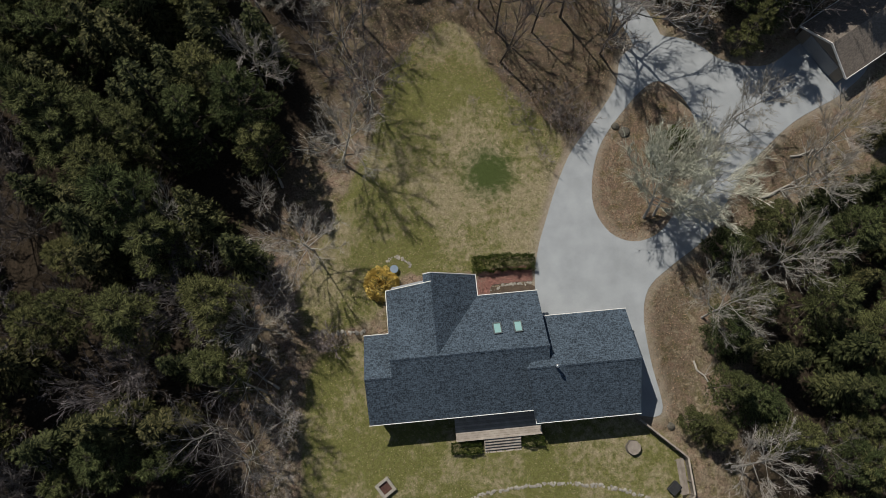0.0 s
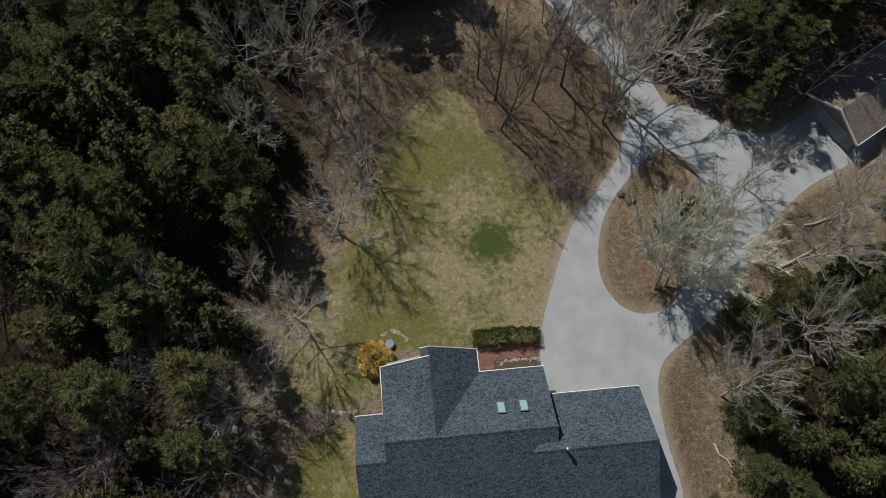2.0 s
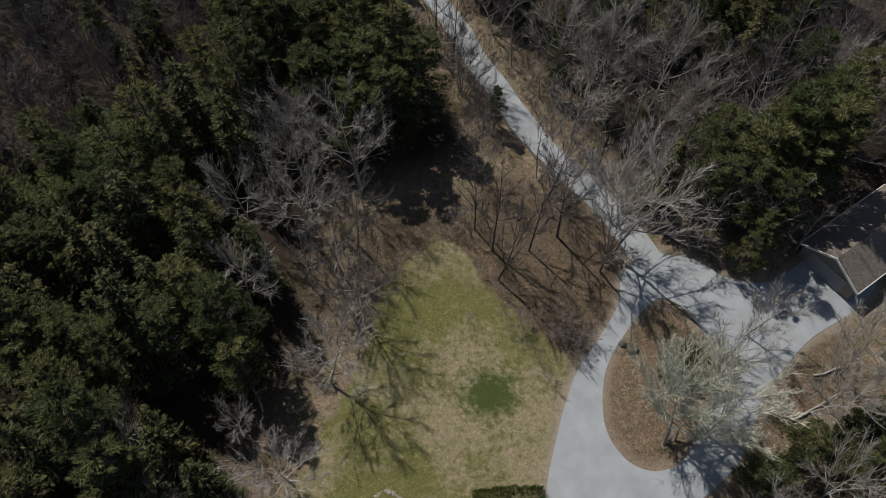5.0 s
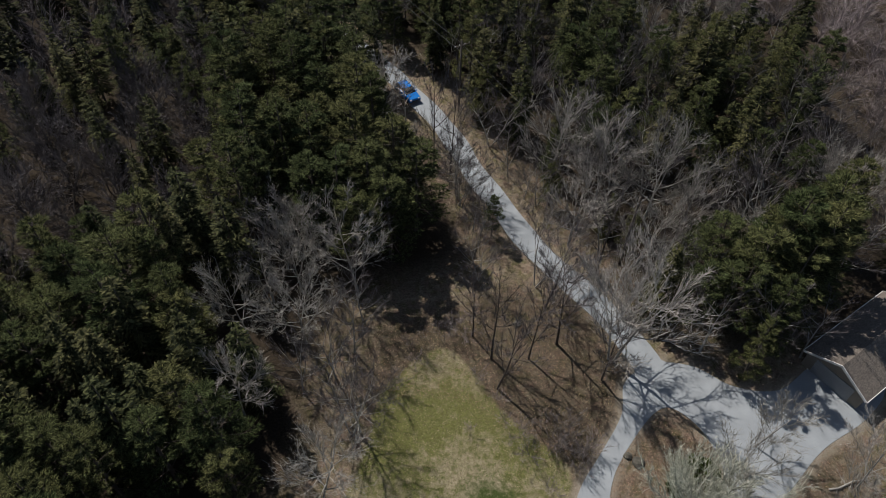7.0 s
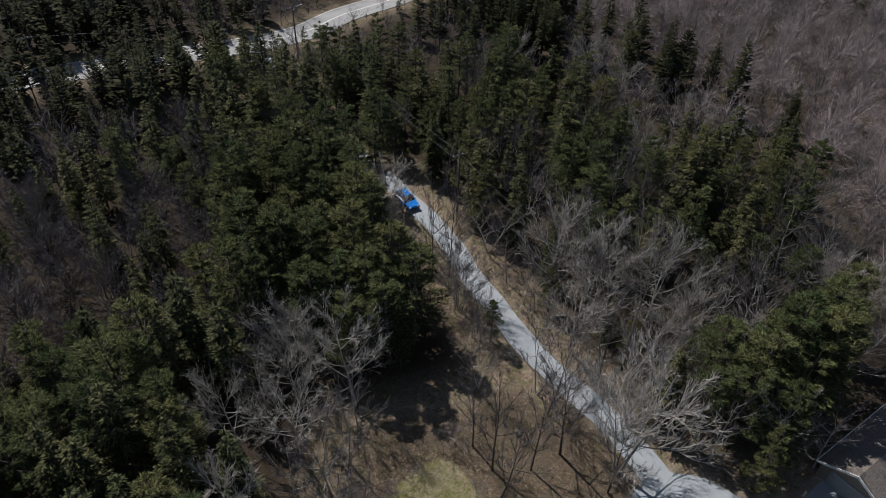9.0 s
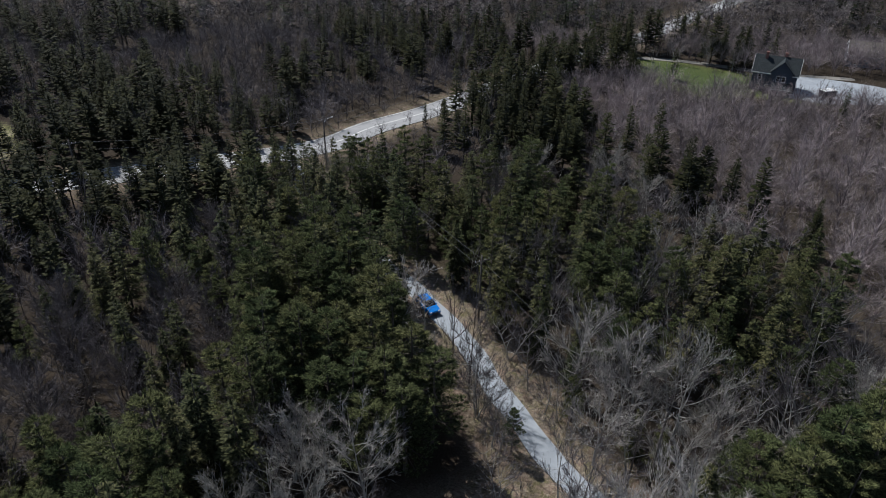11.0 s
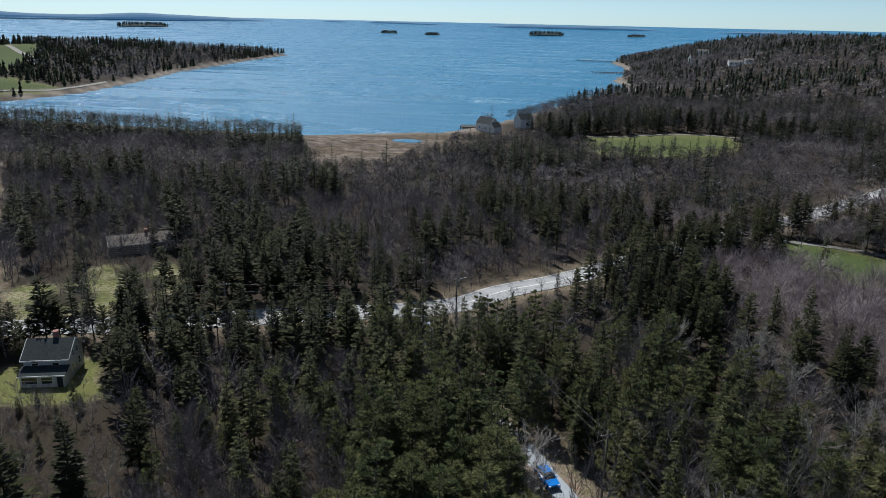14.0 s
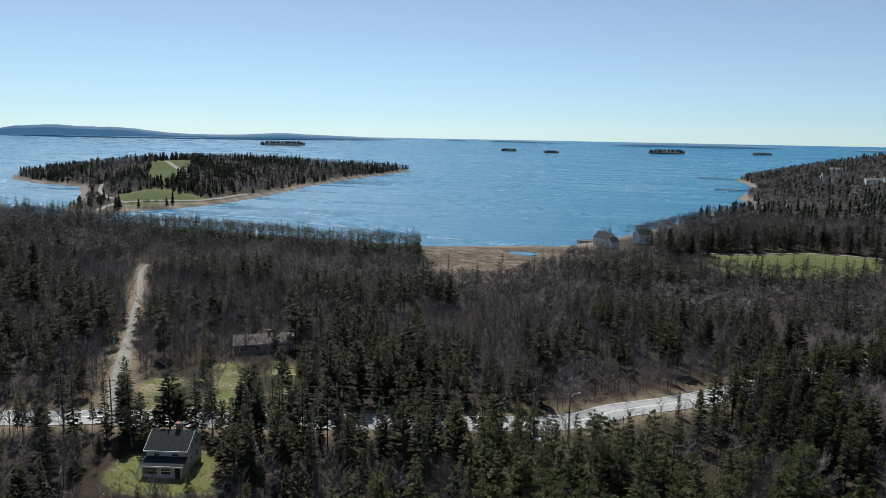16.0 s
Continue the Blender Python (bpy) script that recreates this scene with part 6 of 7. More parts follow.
def stand(x, y, w, in_pines, in_east):
    """The wood at a place: share of conifers, share of pines among them, heights of conifers, heights of bare trees."""
    if in_pines:
        return 0.97, 0.92, (12.5, 16.5), (7, 10)
    if in_east:
        return 0.82 + 0.3 * w, 0.62, (8.5, 13.5), (7, 10.5)
    if x > 21 and y > 84:
        return 0.1, 0.5, (6, 9), (6.5, 9.5)
    if 11 < x < 36 and 45 < y < 62:
        return 0.3, 0.6, (5, 9.5), (8, 11)
    if x > 18 and y > 58:
        return 0.3 + 0.5 * w, 0.5, (6.5, 11), (6.5, 10)
    if -29 < x < -18 and 31 < y < 47 or -38 < x < -28 and 24 < y < 47:
        return 0.92, 0.75, (10.5, 15), (7, 10)
    if -32 < x < -15 and 15 < y < 40:
        return 0.9, 0.6, (10.5, 15.5), (7, 10)
    if -19 < x < 2 and 33 < y < 50 or -10 < x < 4 and 24 < y < 40:
        return 0.0, 0.5, (5, 8), (7.5, 10)
    if x < -24 and 46 < y < 76:
        return 0.34 + 0.7 * w, 0.35, (6.5, 11), (5.5, 8.5)
    if x < 4 and y >= 76:
        return 0.72 + 0.6 * w, 0.5, (8.5, 13.5), (6, 9)
    if 20 < x < 44 and 34 < y < 58:
        return 0.72, 0.8, (6.5, 13), (7, 10)
    if -17 < x < -8 and y < 31:
        return 0.0, 0.5, (6, 9), (6, 9)
    if -6 < x < 9 and 42 < y < 66:
        return 0.1, 0.5, (5, 8), (6, 9)
    if x > 20 and y < 26:
        return 0.8, 0.65, (5.0, 9.0), (6, 9)
    if -42 < x < -29 and 14 < y < 30:
        return 0.3, 0.5, (6.5, 13), (6, 10)
    return 0.66 + 0.9 * w, 0.5, (6.5, 14.5), (6, 10.5)


def near_woods():
    taken = []
    rng = np.random.RandomState(4)
    for sorts, rows in ((GRANDS, PLACED_BARE), (DARKS, PLACED_DARK), (PINES, PLACED_PINE), (PINES, PLACED_TALL_PINE), (PINES, PLACED_LOW_PINE), (SPRUCES, PLACED_SPRUCE), (SPRUCES, PLACED_JUNCTION), (BARES, PLACED_YARD), (SPRUCES, PLACED_YARD_SPRUCE)):
        for i, (x, y, h, w) in enumerate(rows):
            taken.append((x, y))
            plant(sorts[i % len(sorts)], x, y, h, rng.uniform(0, 360), wide=w)
    for i, (x, y, h, w, lean, to) in enumerate(PLACED_LEANING):
        taken.append((x, y))
        plant(LICHENS[i % 3] if 19 < x < 24 else GRANDS[i % 4], x, y, h, to + 90, lean, w)
    T = np.array(taken)
    P, rng = scatter(-50, -20, 52, 118, 3.8, 5)
    keep = (clear_of(P) > 0.7) & in_view(P) & (sd_poly(P, NEAR_ZONE) < 0)
    keep &= sd_poly(P, SIGHT) > 0
    keep &= ~((P[:, 0] > -14) & (P[:, 0] < -7) & (P[:, 1] > 6) & (P[:, 1] < 31))
    keep &= ~((P[:, 0] > -5) & (P[:, 0] < 4.5) & (P[:, 1] > 38) & (P[:, 1] < 53))
    keep &= (seg_dist(P, LANE, False) > 3.0) | (P[:, 1] < 38)
    keep &= np.min(np.hypot(P[:, None, 0] - T[None, :, 0], P[:, None, 1] - T[None, :, 1]), axis=1) > 2.3
    P = P[keep]
    kind = rng.uniform(0, 1, len(P))
    n3 = np.array([noise.noise(Vector((x * 0.045, y * 0.045, 3.0))) for x, y in P])
    pines, east = sd_poly(P, PINE_STAND) < -1.5, sd_poly(P, EAST_STAND) < 0
    for (x, y), k, w, a, b in zip(P, kind, n3, pines, east):
        con, pine, top, low = stand(x, y, w, a, b)
        if k < con:
            sort = PINES if rng.uniform() < pine else SPRUCES
            plant(sort[rng.randint(len(sort))], x, y, rng.uniform(*top), rng.uniform(0, 360), wide=rng.uniform(0.85, 1.25) * (1.5 if x > 20 and y < 26 else 1.0))
        else:
            sort = BROWNS if x < -22 else GRANDS if rng.uniform() < 0.25 else BARES
            plant(sort[rng.randint(len(sort))], x, y, rng.uniform(*low), rng.uniform(0, 360), wide=rng.uniform(0.85, 1.2))


near_woods()


def shrubs():
    rng = np.random.RandomState(14)
    lines = (([(5.5, 33), (7.5, 30.5), (10.5, 28.8), (13.3, 27.0), (14.6, 28.2)], 34, 1.3), ([(-6.5, 29.5), (-4.5, 34), (-1, 38.5), (4, 39.5)], 22, 1.1), ([(-10.5, 6.1), (-8.5, 6.0), (-6.6, 6.2)], 7, 0.4),
             ([(22, 14.5), (24.5, 17), (30, 23)], 12, 0.8), ([(-13, 12), (-13.5, 4), (-12.5, -8)], 16, 0.9), ([(22.5, 38), (19, 45.5), (14, 54.0), (9, 63), (4, 74)], 34, 1.0), ([(14.5, 42.5), (9, 51), (4.5, 59), (1, 67)], 26, 1.2))
    for line, n, wide in lines:
        c = smoothline(line, 6, False)
        for i in range(n):
            p = c[rng.randint(len(c))] + rng.normal(0, wide, 2)
            if sd_drive(p[None])[0] > 0.3:
                plant(SHRUBS[rng.randint(3)], p[0], p[1], rng.uniform(0.9, 2.6), rng.uniform(0, 360), wide=rng.uniform(0.9, 1.4))


shrubs()


def roadside():
    """Bare trees close along the lane, and low scrub before the cottage."""
    rng = np.random.RandomState(24)
    way = np.gradient(LANE, axis=0)
    way /= np.hypot(way[:, 0], way[:, 1])[:, None]
    for i in range(12, len(LANE)):
        x, y = LANE[i] + np.array([-way[i, 1], way[i, 0]]) * rng.uniform(2.9, 4.6) * (1 if rng.uniform() < 0.7 else -1)
        if 43 < y < 74 and rng.uniform() < 0.5 and sd_drive(np.array([[x, y]]))[0] > 0.8:
            plant(BARES[rng.randint(len(BARES))], x, y, rng.uniform(5.5, 10), rng.uniform(0, 360), wide=rng.uniform(0.8, 1.1))
    Q, _ = scatter(-92, 50, -52, 86, 3.4, 25)
    for x, y in Q[sd_poly(Q, COTTAGE_FRONT) < -0.5]:
        if np.hypot(x + 84.7, y - 88.9) > 9.5:
            sort, h = ((BARES, 4.5), (SHRUBS, 3.0), (BARES, 3.5), (SPRUCES, 3.6), (GRANDS, 4.0))[rng.randint(5)]
            plant(sort[rng.randint(3)], x, y, h * rng.uniform(0.7, 1.25), rng.uniform(0, 360), wide=rng.uniform(0.9, 1.3))


roadside()


def mid_woods():
    mid_con = merged(bough_tree, [((71 + i, 11.5, 1.45 + 0.35 * (i % 3)), {"boughs": 110 + 10 * (i % 3), "sprays": 2, "fat": 1.3, "low": 0.08 + 0.1 * (i % 4), "ragged": 0.35 + 0.12 * (i % 3), "taper": (0.85, 0.7, 0.5)[i % 3], "droop": (0.3, 0.2, 0.05)[i % 3]}) for i in range(9)])
    mid_bare = merged(twig_dome, [((81 + i, 8.5, 3.0 + 0.3 * (i % 2)), {"rods": 36, "width": 0.034, "tips": 4}) for i in range(6)])
    bud_bare = merged(twig_dome, [((181 + i, 8.5, 3.2 + 0.3 * (i % 2)), {"rods": 60, "width": 0.03, "tips": 4}) for i in range(5)])
    far_con = merged(bough_tree, [((91 + i, 10.0, 1.4 + 0.35 * (i % 3)), {"boughs": 52, "low": 0.06, "taper": 0.8 - 0.15 * (i % 2), "fat": 2.4}) for i in range(6)])
    far_bare = merged(haze_tree, [((95 + i, 8.0, 2.7 + 0.3 * (i % 2)), {"twigs": 92, "length": 1.3, "width": 0.085}) for i in range(6)])
    P, rng = scatter(-330, 25, 210, 240, 3.6, 6)
    keep = (clear_of(P) > 0.8) & in_view(P) & (sd_poly(P, SIGHT) > 0) & (sd_poly(P, NEAR_ZONE) > 1.5)
    P = P[keep]
    n3 = np.array([noise.noise(Vector((x * 0.022, y * 0.022, 9.0))) for x, y in P])
    near_road = P[:, 1] - P[:, 0] * 0.75 < 165
    con = np.where(near_road, 0.34, 0.2) + 0.9 * n3
    con = np.where(P[:, 0] > 25, con - np.where(P[:, 1] < 105, 0.22, 0.42), con)
    con = np.where((P[:, 0] < -118) | ((P[:, 0] < -88) & ~near_road), 0.24 + 0.6 * n3, con)
    con = np.where((P[:, 0] < -30) & (sd_line(P, HIGHWAY, 8) < 45) & near_road & (P[:, 0] > -112), np.where(P[:, 0] < -58, 0.3, 0.4) + 0.6 * n3, con)
    c = rng.uniform(0, 1, len(P)) < con
    s = rng.uniform(0.5, 1.25, len(P))
    dh = sd_line(P, HIGHWAY, 8)
    gap = (dh < 17) & (P[:, 0] > -36) & (P[:, 0] < 0) & (P[:, 1] - P[:, 0] < 168)
    c |= (dh < 12) & (P[:, 0] > -104) & (P[:, 0] < -34) & (rng.uniform(0, 1, len(P)) < 0.4)
    s = np.where(gap, s * 0.55, s)
    south = P[:, 1] < np.interp(P[:, 0], HIGHWAY[:, 0], HIGHWAY[:, 1])
    screen = (dh < 16) & south & (P[:, 0] > 3) & (P[:, 0] < 104)
    c |= screen & (rng.uniform(0, 1, len(P)) < 0.5)
    s = np.where(screen, rng.uniform(0.9, 1.25, len(P)), s)
    s = np.where((dh < 24) & near_road & (P[:, 0] < -90) & (P[:, 1] < 150 + 0.5 * P[:, 0]), s * (0.3 + 0.7 * dh / 24), s)
    woods("conifer_woods", mid_con, P[c], s[c], M_WOODS, "dark spruce and pine woods seen from above", 1)
    red = ~c & (P[:, 0] > 20 + 25 * n3)
    woods("bare_woods", mid_bare, P[~c & ~red], s[~c & ~red], M_TWIG, "leafless grey-brown deciduous woods seen from above", 2)
    woods("budding_woods", bud_bare, P[red], s[red], M_TWIG_RED, "leafless woods with reddish budding twigs", 7)
    Q, rng = scatter(-5, 380, 110, 470, 15, 17)
    Q = Q[sd_poly(Q, FIELD) < -3]
    Q = Q[rng.uniform(0, 1, len(Q)) < np.where(Q[:, 1] - 0.3 * Q[:, 0] < 402, 0.9, 0.12)]
    woods("field_trees", mid_bare, Q, rng.uniform(0.5, 1.0, len(Q)), M_TWIG, "scattered leafless trees in the field", 27)
    edge = np.vstack([FARM_LANE + np.array([3.0, 10.0]), FARM_LANE + np.array([0.0, 18.0]), smoothline([(-38, 445), (-30, 425), (-20, 405), (-14, 440)], 6, False), smoothline([(80, 455), (92, 440), (96, 420)], 5, False)])
    edge = np.vstack([edge, edge[::2]])
    Q = edge + rng.normal(0, 3.5, edge.shape)
    woods("field_conifers", mid_con, Q, rng.uniform(0.9, 1.5, len(Q)), M_WOODS, "dark conifers standing along the field", 28)
    P, rng = scatter(-640, 240, 420, 640, 5.0, 7)
    keep = (clear_of(P) > 1.0) & in_view(P) & (sd_line(P, FARM_LANE, 3) > 2)
    P = P[keep]
    n3 = np.array([noise.noise(Vector((x * 0.016, y * 0.016, 5.0))) for x, y in P])
    coast = -sd_poly(P, MAINLAND)
    con = np.where(P[:, 0] < -90, 0.26, 0.17) + 0.9 * n3 + np.where((coast < 70) & (P[:, 0] < -130), 0.25 + 0.8 * n3, 0)
    c = rng.uniform(0, 1, len(P)) < con
    s = np.where(c, rng.uniform(0.6, 1.5, len(P)), rng.uniform(0.75, 1.3, len(P)))
    woods("far_conifer_woods", far_con, P[c], s[c], M_WOODS, "distant dark spruce woods near the shore", 3)
    screen = (sd_line(P, HIGHWAY, 8) < 20) & (P[:, 1] < np.interp(P[:, 0], HIGHWAY[:, 0], HIGHWAY[:, 1])) & (P[:, 0] < 128)
    c |= screen & (rng.uniform(0, 1, len(P)) < 0.3)
    s = np.where(screen, rng.uniform(1.15, 1.5, len(P)), s)
    red = ~c & (rng.uniform(0, 1, len(P)) < np.clip(0.3 - 1.2 * n3, 0.08, 0.8))
    woods("far_bare_woods", far_bare, P[~c & ~red], s[~c & ~red], M_TWIG, "distant leafless grey woods near the shore", 4)
    woods("far_budding_woods", far_bare, P[red], s[red], M_TWIG_RED, "distant leafless woods with reddish budding twigs", 41)
    tiny_con = merged(cone_tree, [((101 + i, 10.5, 1.9 + 0.3 * (i % 3)), {"tiers": 3, "points": 5}) for i in range(6)])
    tiny_bare = merged(haze_tree, [((105 + i, 8.5, 3.9), {"twigs": 26, "length": 2.6, "width": 0.32}) for i in range(4)])
    P, rng = scatter(-1050, 400, 600, 1650, 7.4, 8)
    cape = -sd_poly(P, CAPE) > 9
    cape &= (sd_poly(P, CAPE_FIELD) > -3) & (sd_poly(P, CAPE_MEADOW) > -10) & (sd_line(P, CAPE_ROAD, 8) > 3) & (sd_line(P, CAPE_LANE, 8) > 3)
    hill = (-sd_poly(P, MAINLAND) > 8) & (P[:, 1] > 640) & in_view(P, 3)
    hill |= (P[:, 1] > 420) & (P[:, 0] > 400) & (P[:, 1] < 660) & in_view(P, 3)
    for x, y, r in ((108, 985, 13), (146, 878, 16), (141, 1180, 12)):
        hill &= np.hypot(P[:, 0] - x, P[:, 1] - y) > r
    P = P[(cape | hill)]
    n3 = np.array([noise.noise(Vector((x * 0.011, y * 0.011, 2.0))) for x, y in P])
    c = rng.uniform(0, 1, len(P)) < np.where(P[:, 0] < -300, 0.6, 0.36) + 0.9 * n3
    s = rng.uniform(0.55, 1.25, len(P)) ** 1.3
    woods("cape_conifer_woods", tiny_con, P[c], s[c], M_FAR_NEEDLE, "far dark spruce woods across the bay", 5)
    woods("cape_bare_woods", tiny_bare, P[~c], s[~c], M_TWIG_RED, "far reddish-grey leafless woods on the hill", 6)
    return tiny_con


TINY = mid_woods()

for root, _ in SPRUCES + PINES + BARES + GRANDS + DARKS + BROWNS + LICHENS + SHRUBS:
    for o in (root, *root.children_recursive):
        bpy.data.objects.remove(o)

# ---------------------------------------------------------------- car, poles and cables


def rounded_shell(profile, half, inset, n_round=2):
    """A body from a side profile [(x, z)], half as wide as half, its upper edges drawn in."""
    m = Mesh()
    k = len(profile)
    rings = []
    for y, f in ((-half, 0.94), (-half + 0.06, 1.0), (half - 0.06, 1.0), (half, 0.94)):
        rings.append([(x, y * (1 - inset * max(0, z - 0.85)), 0.3 + (z - 0.3) * f) for x, z in profile])
    for r in rings:
        m.v += r
    for j in range(3):
        for i in range(k):
            m.f.append((j * k + i, j * k + (i + 1) % k, (j + 1) * k + (i + 1) % k, (j + 1) * k + i))
    m.f.append(tuple(range(k - 1, -1, -1)))
    m.f.append(tuple(3 * k + i for i in range(k)))
    return m


def parked_car():
    x, y = -3.0, 78.6
    root = base("car", pose(x, y, ground_z(x, y) + 0.05, 0, 0, -58), "bright blue small hatchback car standing on the lane", "car")
    lower = [(-2.0, 0.32), (2.0, 0.32), (2.08, 0.55), (2.0, 0.78), (1.1, 0.98), (0.95, 1.0), (-1.75, 1.02), (-2.02, 0.9), (-2.08, 0.6)]
    part("body", rounded_shell(lower, 0.87, 0.0), M_CAR, root, smooth=False, bevel=0.05)
    cabin = [(1.0, 0.98), (0.35, 1.42), (0.0, 1.48), (-1.2, 1.47), (-1.55, 1.38), (-1.95, 0.98)]
    part("roof", rounded_shell([(0.36, 1.40), (0.0, 1.49), (-1.2, 1.48), (-1.58, 1.38), (-1.5, 1.34), (0.3, 1.36)], 0.80, 0.25), M_CAR, root, bevel=0.03)
    part("cabin_glass", rounded_shell(cabin, 0.81, 0.25), M_GLASS, root, "dark tinted car windows")
    for px in (0.62, -0.42, -1.5):
        for s in (-1, 1):
            part("pillar", bar((px + 0.22 * (px > 0) - 0.2 * (px < -1), s * 0.815, 1.0), (px - 0.3 * (px > 0) + 0.05 * (px < -1), s * 0.70, 1.42), 0.09, 0.05), M_CAR, root)
    for wx in (1.28, -1.28):
        for s in (-1, 1):
            t = Mesh()
            t.tube([(wx, s * 0.70, 0.32), (wx, s * 0.72, 0.32), (wx, s * 0.86, 0.32), (wx, s * 0.89, 0.32)], [0.28, 0.32, 0.32, 0.27], 14, True)
            w = part("wheel", t, M_TYRE, root)
            r = Mesh()
            r.tube([(wx, s * 0.885, 0.32), (wx, s * 0.90, 0.32)], [0.2, 0.17], 10, True)
            part("rim", r, M_STEEL, w)
    for s in (-1, 1):
        q = Mesh()
        q.box(1.86, s * 0.62 - 0.16, 0.64, 2.06, s * 0.62 + 0.16, 0.78)
        part("headlight", q, M_LAMP_CLEAR, root)
        q = Mesh()
        q.box(-2.07, s * 0.70 - 0.1, 0.7, -1.95, s * 0.70 + 0.1, 0.95)
        part("tail_light", q, M_LAMP_RED, root)
        q = Mesh()
        q.box(0.72, s * 0.95 - 0.09, 0.98, 0.86, s * 0.95 + 0.09, 1.1)
        part("mirror", q, M_CAR, root, bevel=0.02)
    q = Mesh()
    q.box(2.0, -0.45, 0.42, 2.1, 0.45, 0.58)
    part("grille", q, M_BLACK, root)


parked_car()


def utility_pole(x, y, h, turn, lamp=False):
    z = ground_z(x, y)
    root = base("utility_pole", pose(x, y, z, 0, 0, turn), "weathered wooden utility pole with crossarm beside the road", "utility pole", "utility poles")
    m = Mesh()
    m.tube([(0, 0, -0.3), (0, 0, h)], [0.16, 0.11], 8, True)
    part("pole", m, M_POLE, root, smooth=True)
    m = Mesh()
    m.box(-1.1, -0.19, h - 0.75, 1.1, -0.09, h - 0.62)
    part("crossarm", m, M_POLE, root)
    for u in (-1.0, -0.4, 0.4, 1.0):
        m = Mesh()
        m.tube([(u, -0.14, h - 0.62), (u, -0.14, h - 0.52), (u, -0.14, h - 0.45)], [0.05, 0.06, 0.03], 6, True)
        part("insulator", m, M_STEEL, root)
    if lamp:
        m = Mesh()
        m.tube([(0, 0, h - 1.2), (0.9, 0, h - 0.6), (1.7, 0, h - 0.5)], [0.04, 0.04, 0.03], 5)
        part("lamp_arm", m, M_STEEL, root)
        m = Mesh()
        m.box(1.6, -0.12, h - 0.56, 2.1, 0.12, h - 0.44)
        part("lamp_head", m, M_STEEL, root, bevel=0.03)
    return Vector((x, y, z + h - 0.45))


def cable(a, b, sag, rad=0.02):
    m = Mesh()
    pts = [a.lerp(b, i / 14) - Vector((0, 0, sag * 4 * (i / 14) * (1 - i / 14))) for i in range(15)]
    m.tube(pts, [rad] * 15, 4)
    tagged(part("cable", m, M_CABLE), "thin overhead cable sagging between utility poles", "cable", "overhead cables")


POLES = [utility_pole(-25.0, 127.0, 10.5, 40, True), utility_pole(3.9, 76.6, 10.0, 30), utility_pole(20.6, 49.0, 10.0, 40), utility_pole(-105.5, 95.2, 10.0, 25), utility_pole(-66.0, 111.5, 10.0, 25),
         utility_pole(12.5, 181.0, 10.0, 52), utility_pole(113.0, 330.0, 11.0, 52, True), utility_pole(62.0, 243.0, 10.0, 52)]
for i, j in ((0, 1), (1, 2)):
    for off, low in ((0.0, 0.0), (0.4, 1.6)):
        cable(POLES[i] + Vector((off, 0, -low)), POLES[j] + Vector((off, 0, -low)), 1.1)
for i, j in ((3, 4), (4, 0), (0, 5), (5, 7), (7, 6)):
    for off, low in ((0.0, 0.0), (0.0, 1.4)):
        cable(POLES[i] + Vector((off, 0, -low)), POLES[j] + Vector((off, 0, -low)), 0.9, 0.025)


# ---------------------------------------------------------------- the bay: islands, far coast, wharves, hill buildings


def ridge(name, ax, ay, bx, by, z, high, depth, seed, label, kind="", humps=((0.5, 1.0, 0.5),)):
    """A long low hill or island between two points of the far water: an uneven domed ridge."""
    n, k = 90, 8
    d = Vector((bx - ax, by - ay, 0))
    L = d.length
    d.normalize()
    side = Vector((-d.y, d.x, 0))
    m = Mesh()
    for i in range(n + 1):
        u = i / n
        prof = min(1, 7 * u, 7 * (1 - u)) ** 0.6
        hump = sum(hh * math.exp(-((u - c) / w) ** 2) for c, hh, w in humps)
        h = high * prof * (0.18 + 0.82 * hump) * (1 + 0.08 * noise.noise(Vector((u * 40, seed, 0))) + 0.10 * noise.noise(Vector((u * 9, seed, 3))))
        c = Vector((ax, ay, z)) + d * (u * L)
        for j in range(k + 1):
            a = math.pi * j / k
            m.v.append(tuple(c + side * (math.cos(a) * depth * prof) + Vector((0, 0, math.sin(a) * h - 1))))
    for i in range(n):
        for j in range(k):
            q = i * (k + 1) + j
            m.f.append((q, q + 1, q + k + 2, q + k + 1))
    ob = part(name, m, M_HAZED_BACKDROP if kind else M_FAR)
    tagged(ob, label, "island" if not kind else "coast", kind=kind)
    return ob


COAST_HUMPS = ((0.10, 0.82, 0.13), (0.0, 0.7, 0.08), (0.27, 0.42, 0.09), (0.36, 0.2, 0.12), (0.66, 0.35, 0.12), (0.85, 0.15, 0.2))
# far shores, coloured and made to glow as if seen through haze
ridge("backdrop_coast", -3500, 2480, -1868, 4049, 32.5, 64, 60, 1, "far wooded coast across the bay, tinted with painted blue haze", "structure", COAST_HUMPS)
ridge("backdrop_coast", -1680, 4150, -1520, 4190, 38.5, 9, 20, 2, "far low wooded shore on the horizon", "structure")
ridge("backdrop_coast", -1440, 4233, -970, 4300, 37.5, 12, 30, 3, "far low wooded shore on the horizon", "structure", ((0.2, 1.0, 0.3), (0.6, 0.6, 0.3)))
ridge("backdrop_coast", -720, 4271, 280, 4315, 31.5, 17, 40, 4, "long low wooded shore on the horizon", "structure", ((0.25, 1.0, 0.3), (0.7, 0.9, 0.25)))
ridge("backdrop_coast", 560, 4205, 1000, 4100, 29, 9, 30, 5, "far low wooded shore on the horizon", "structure")


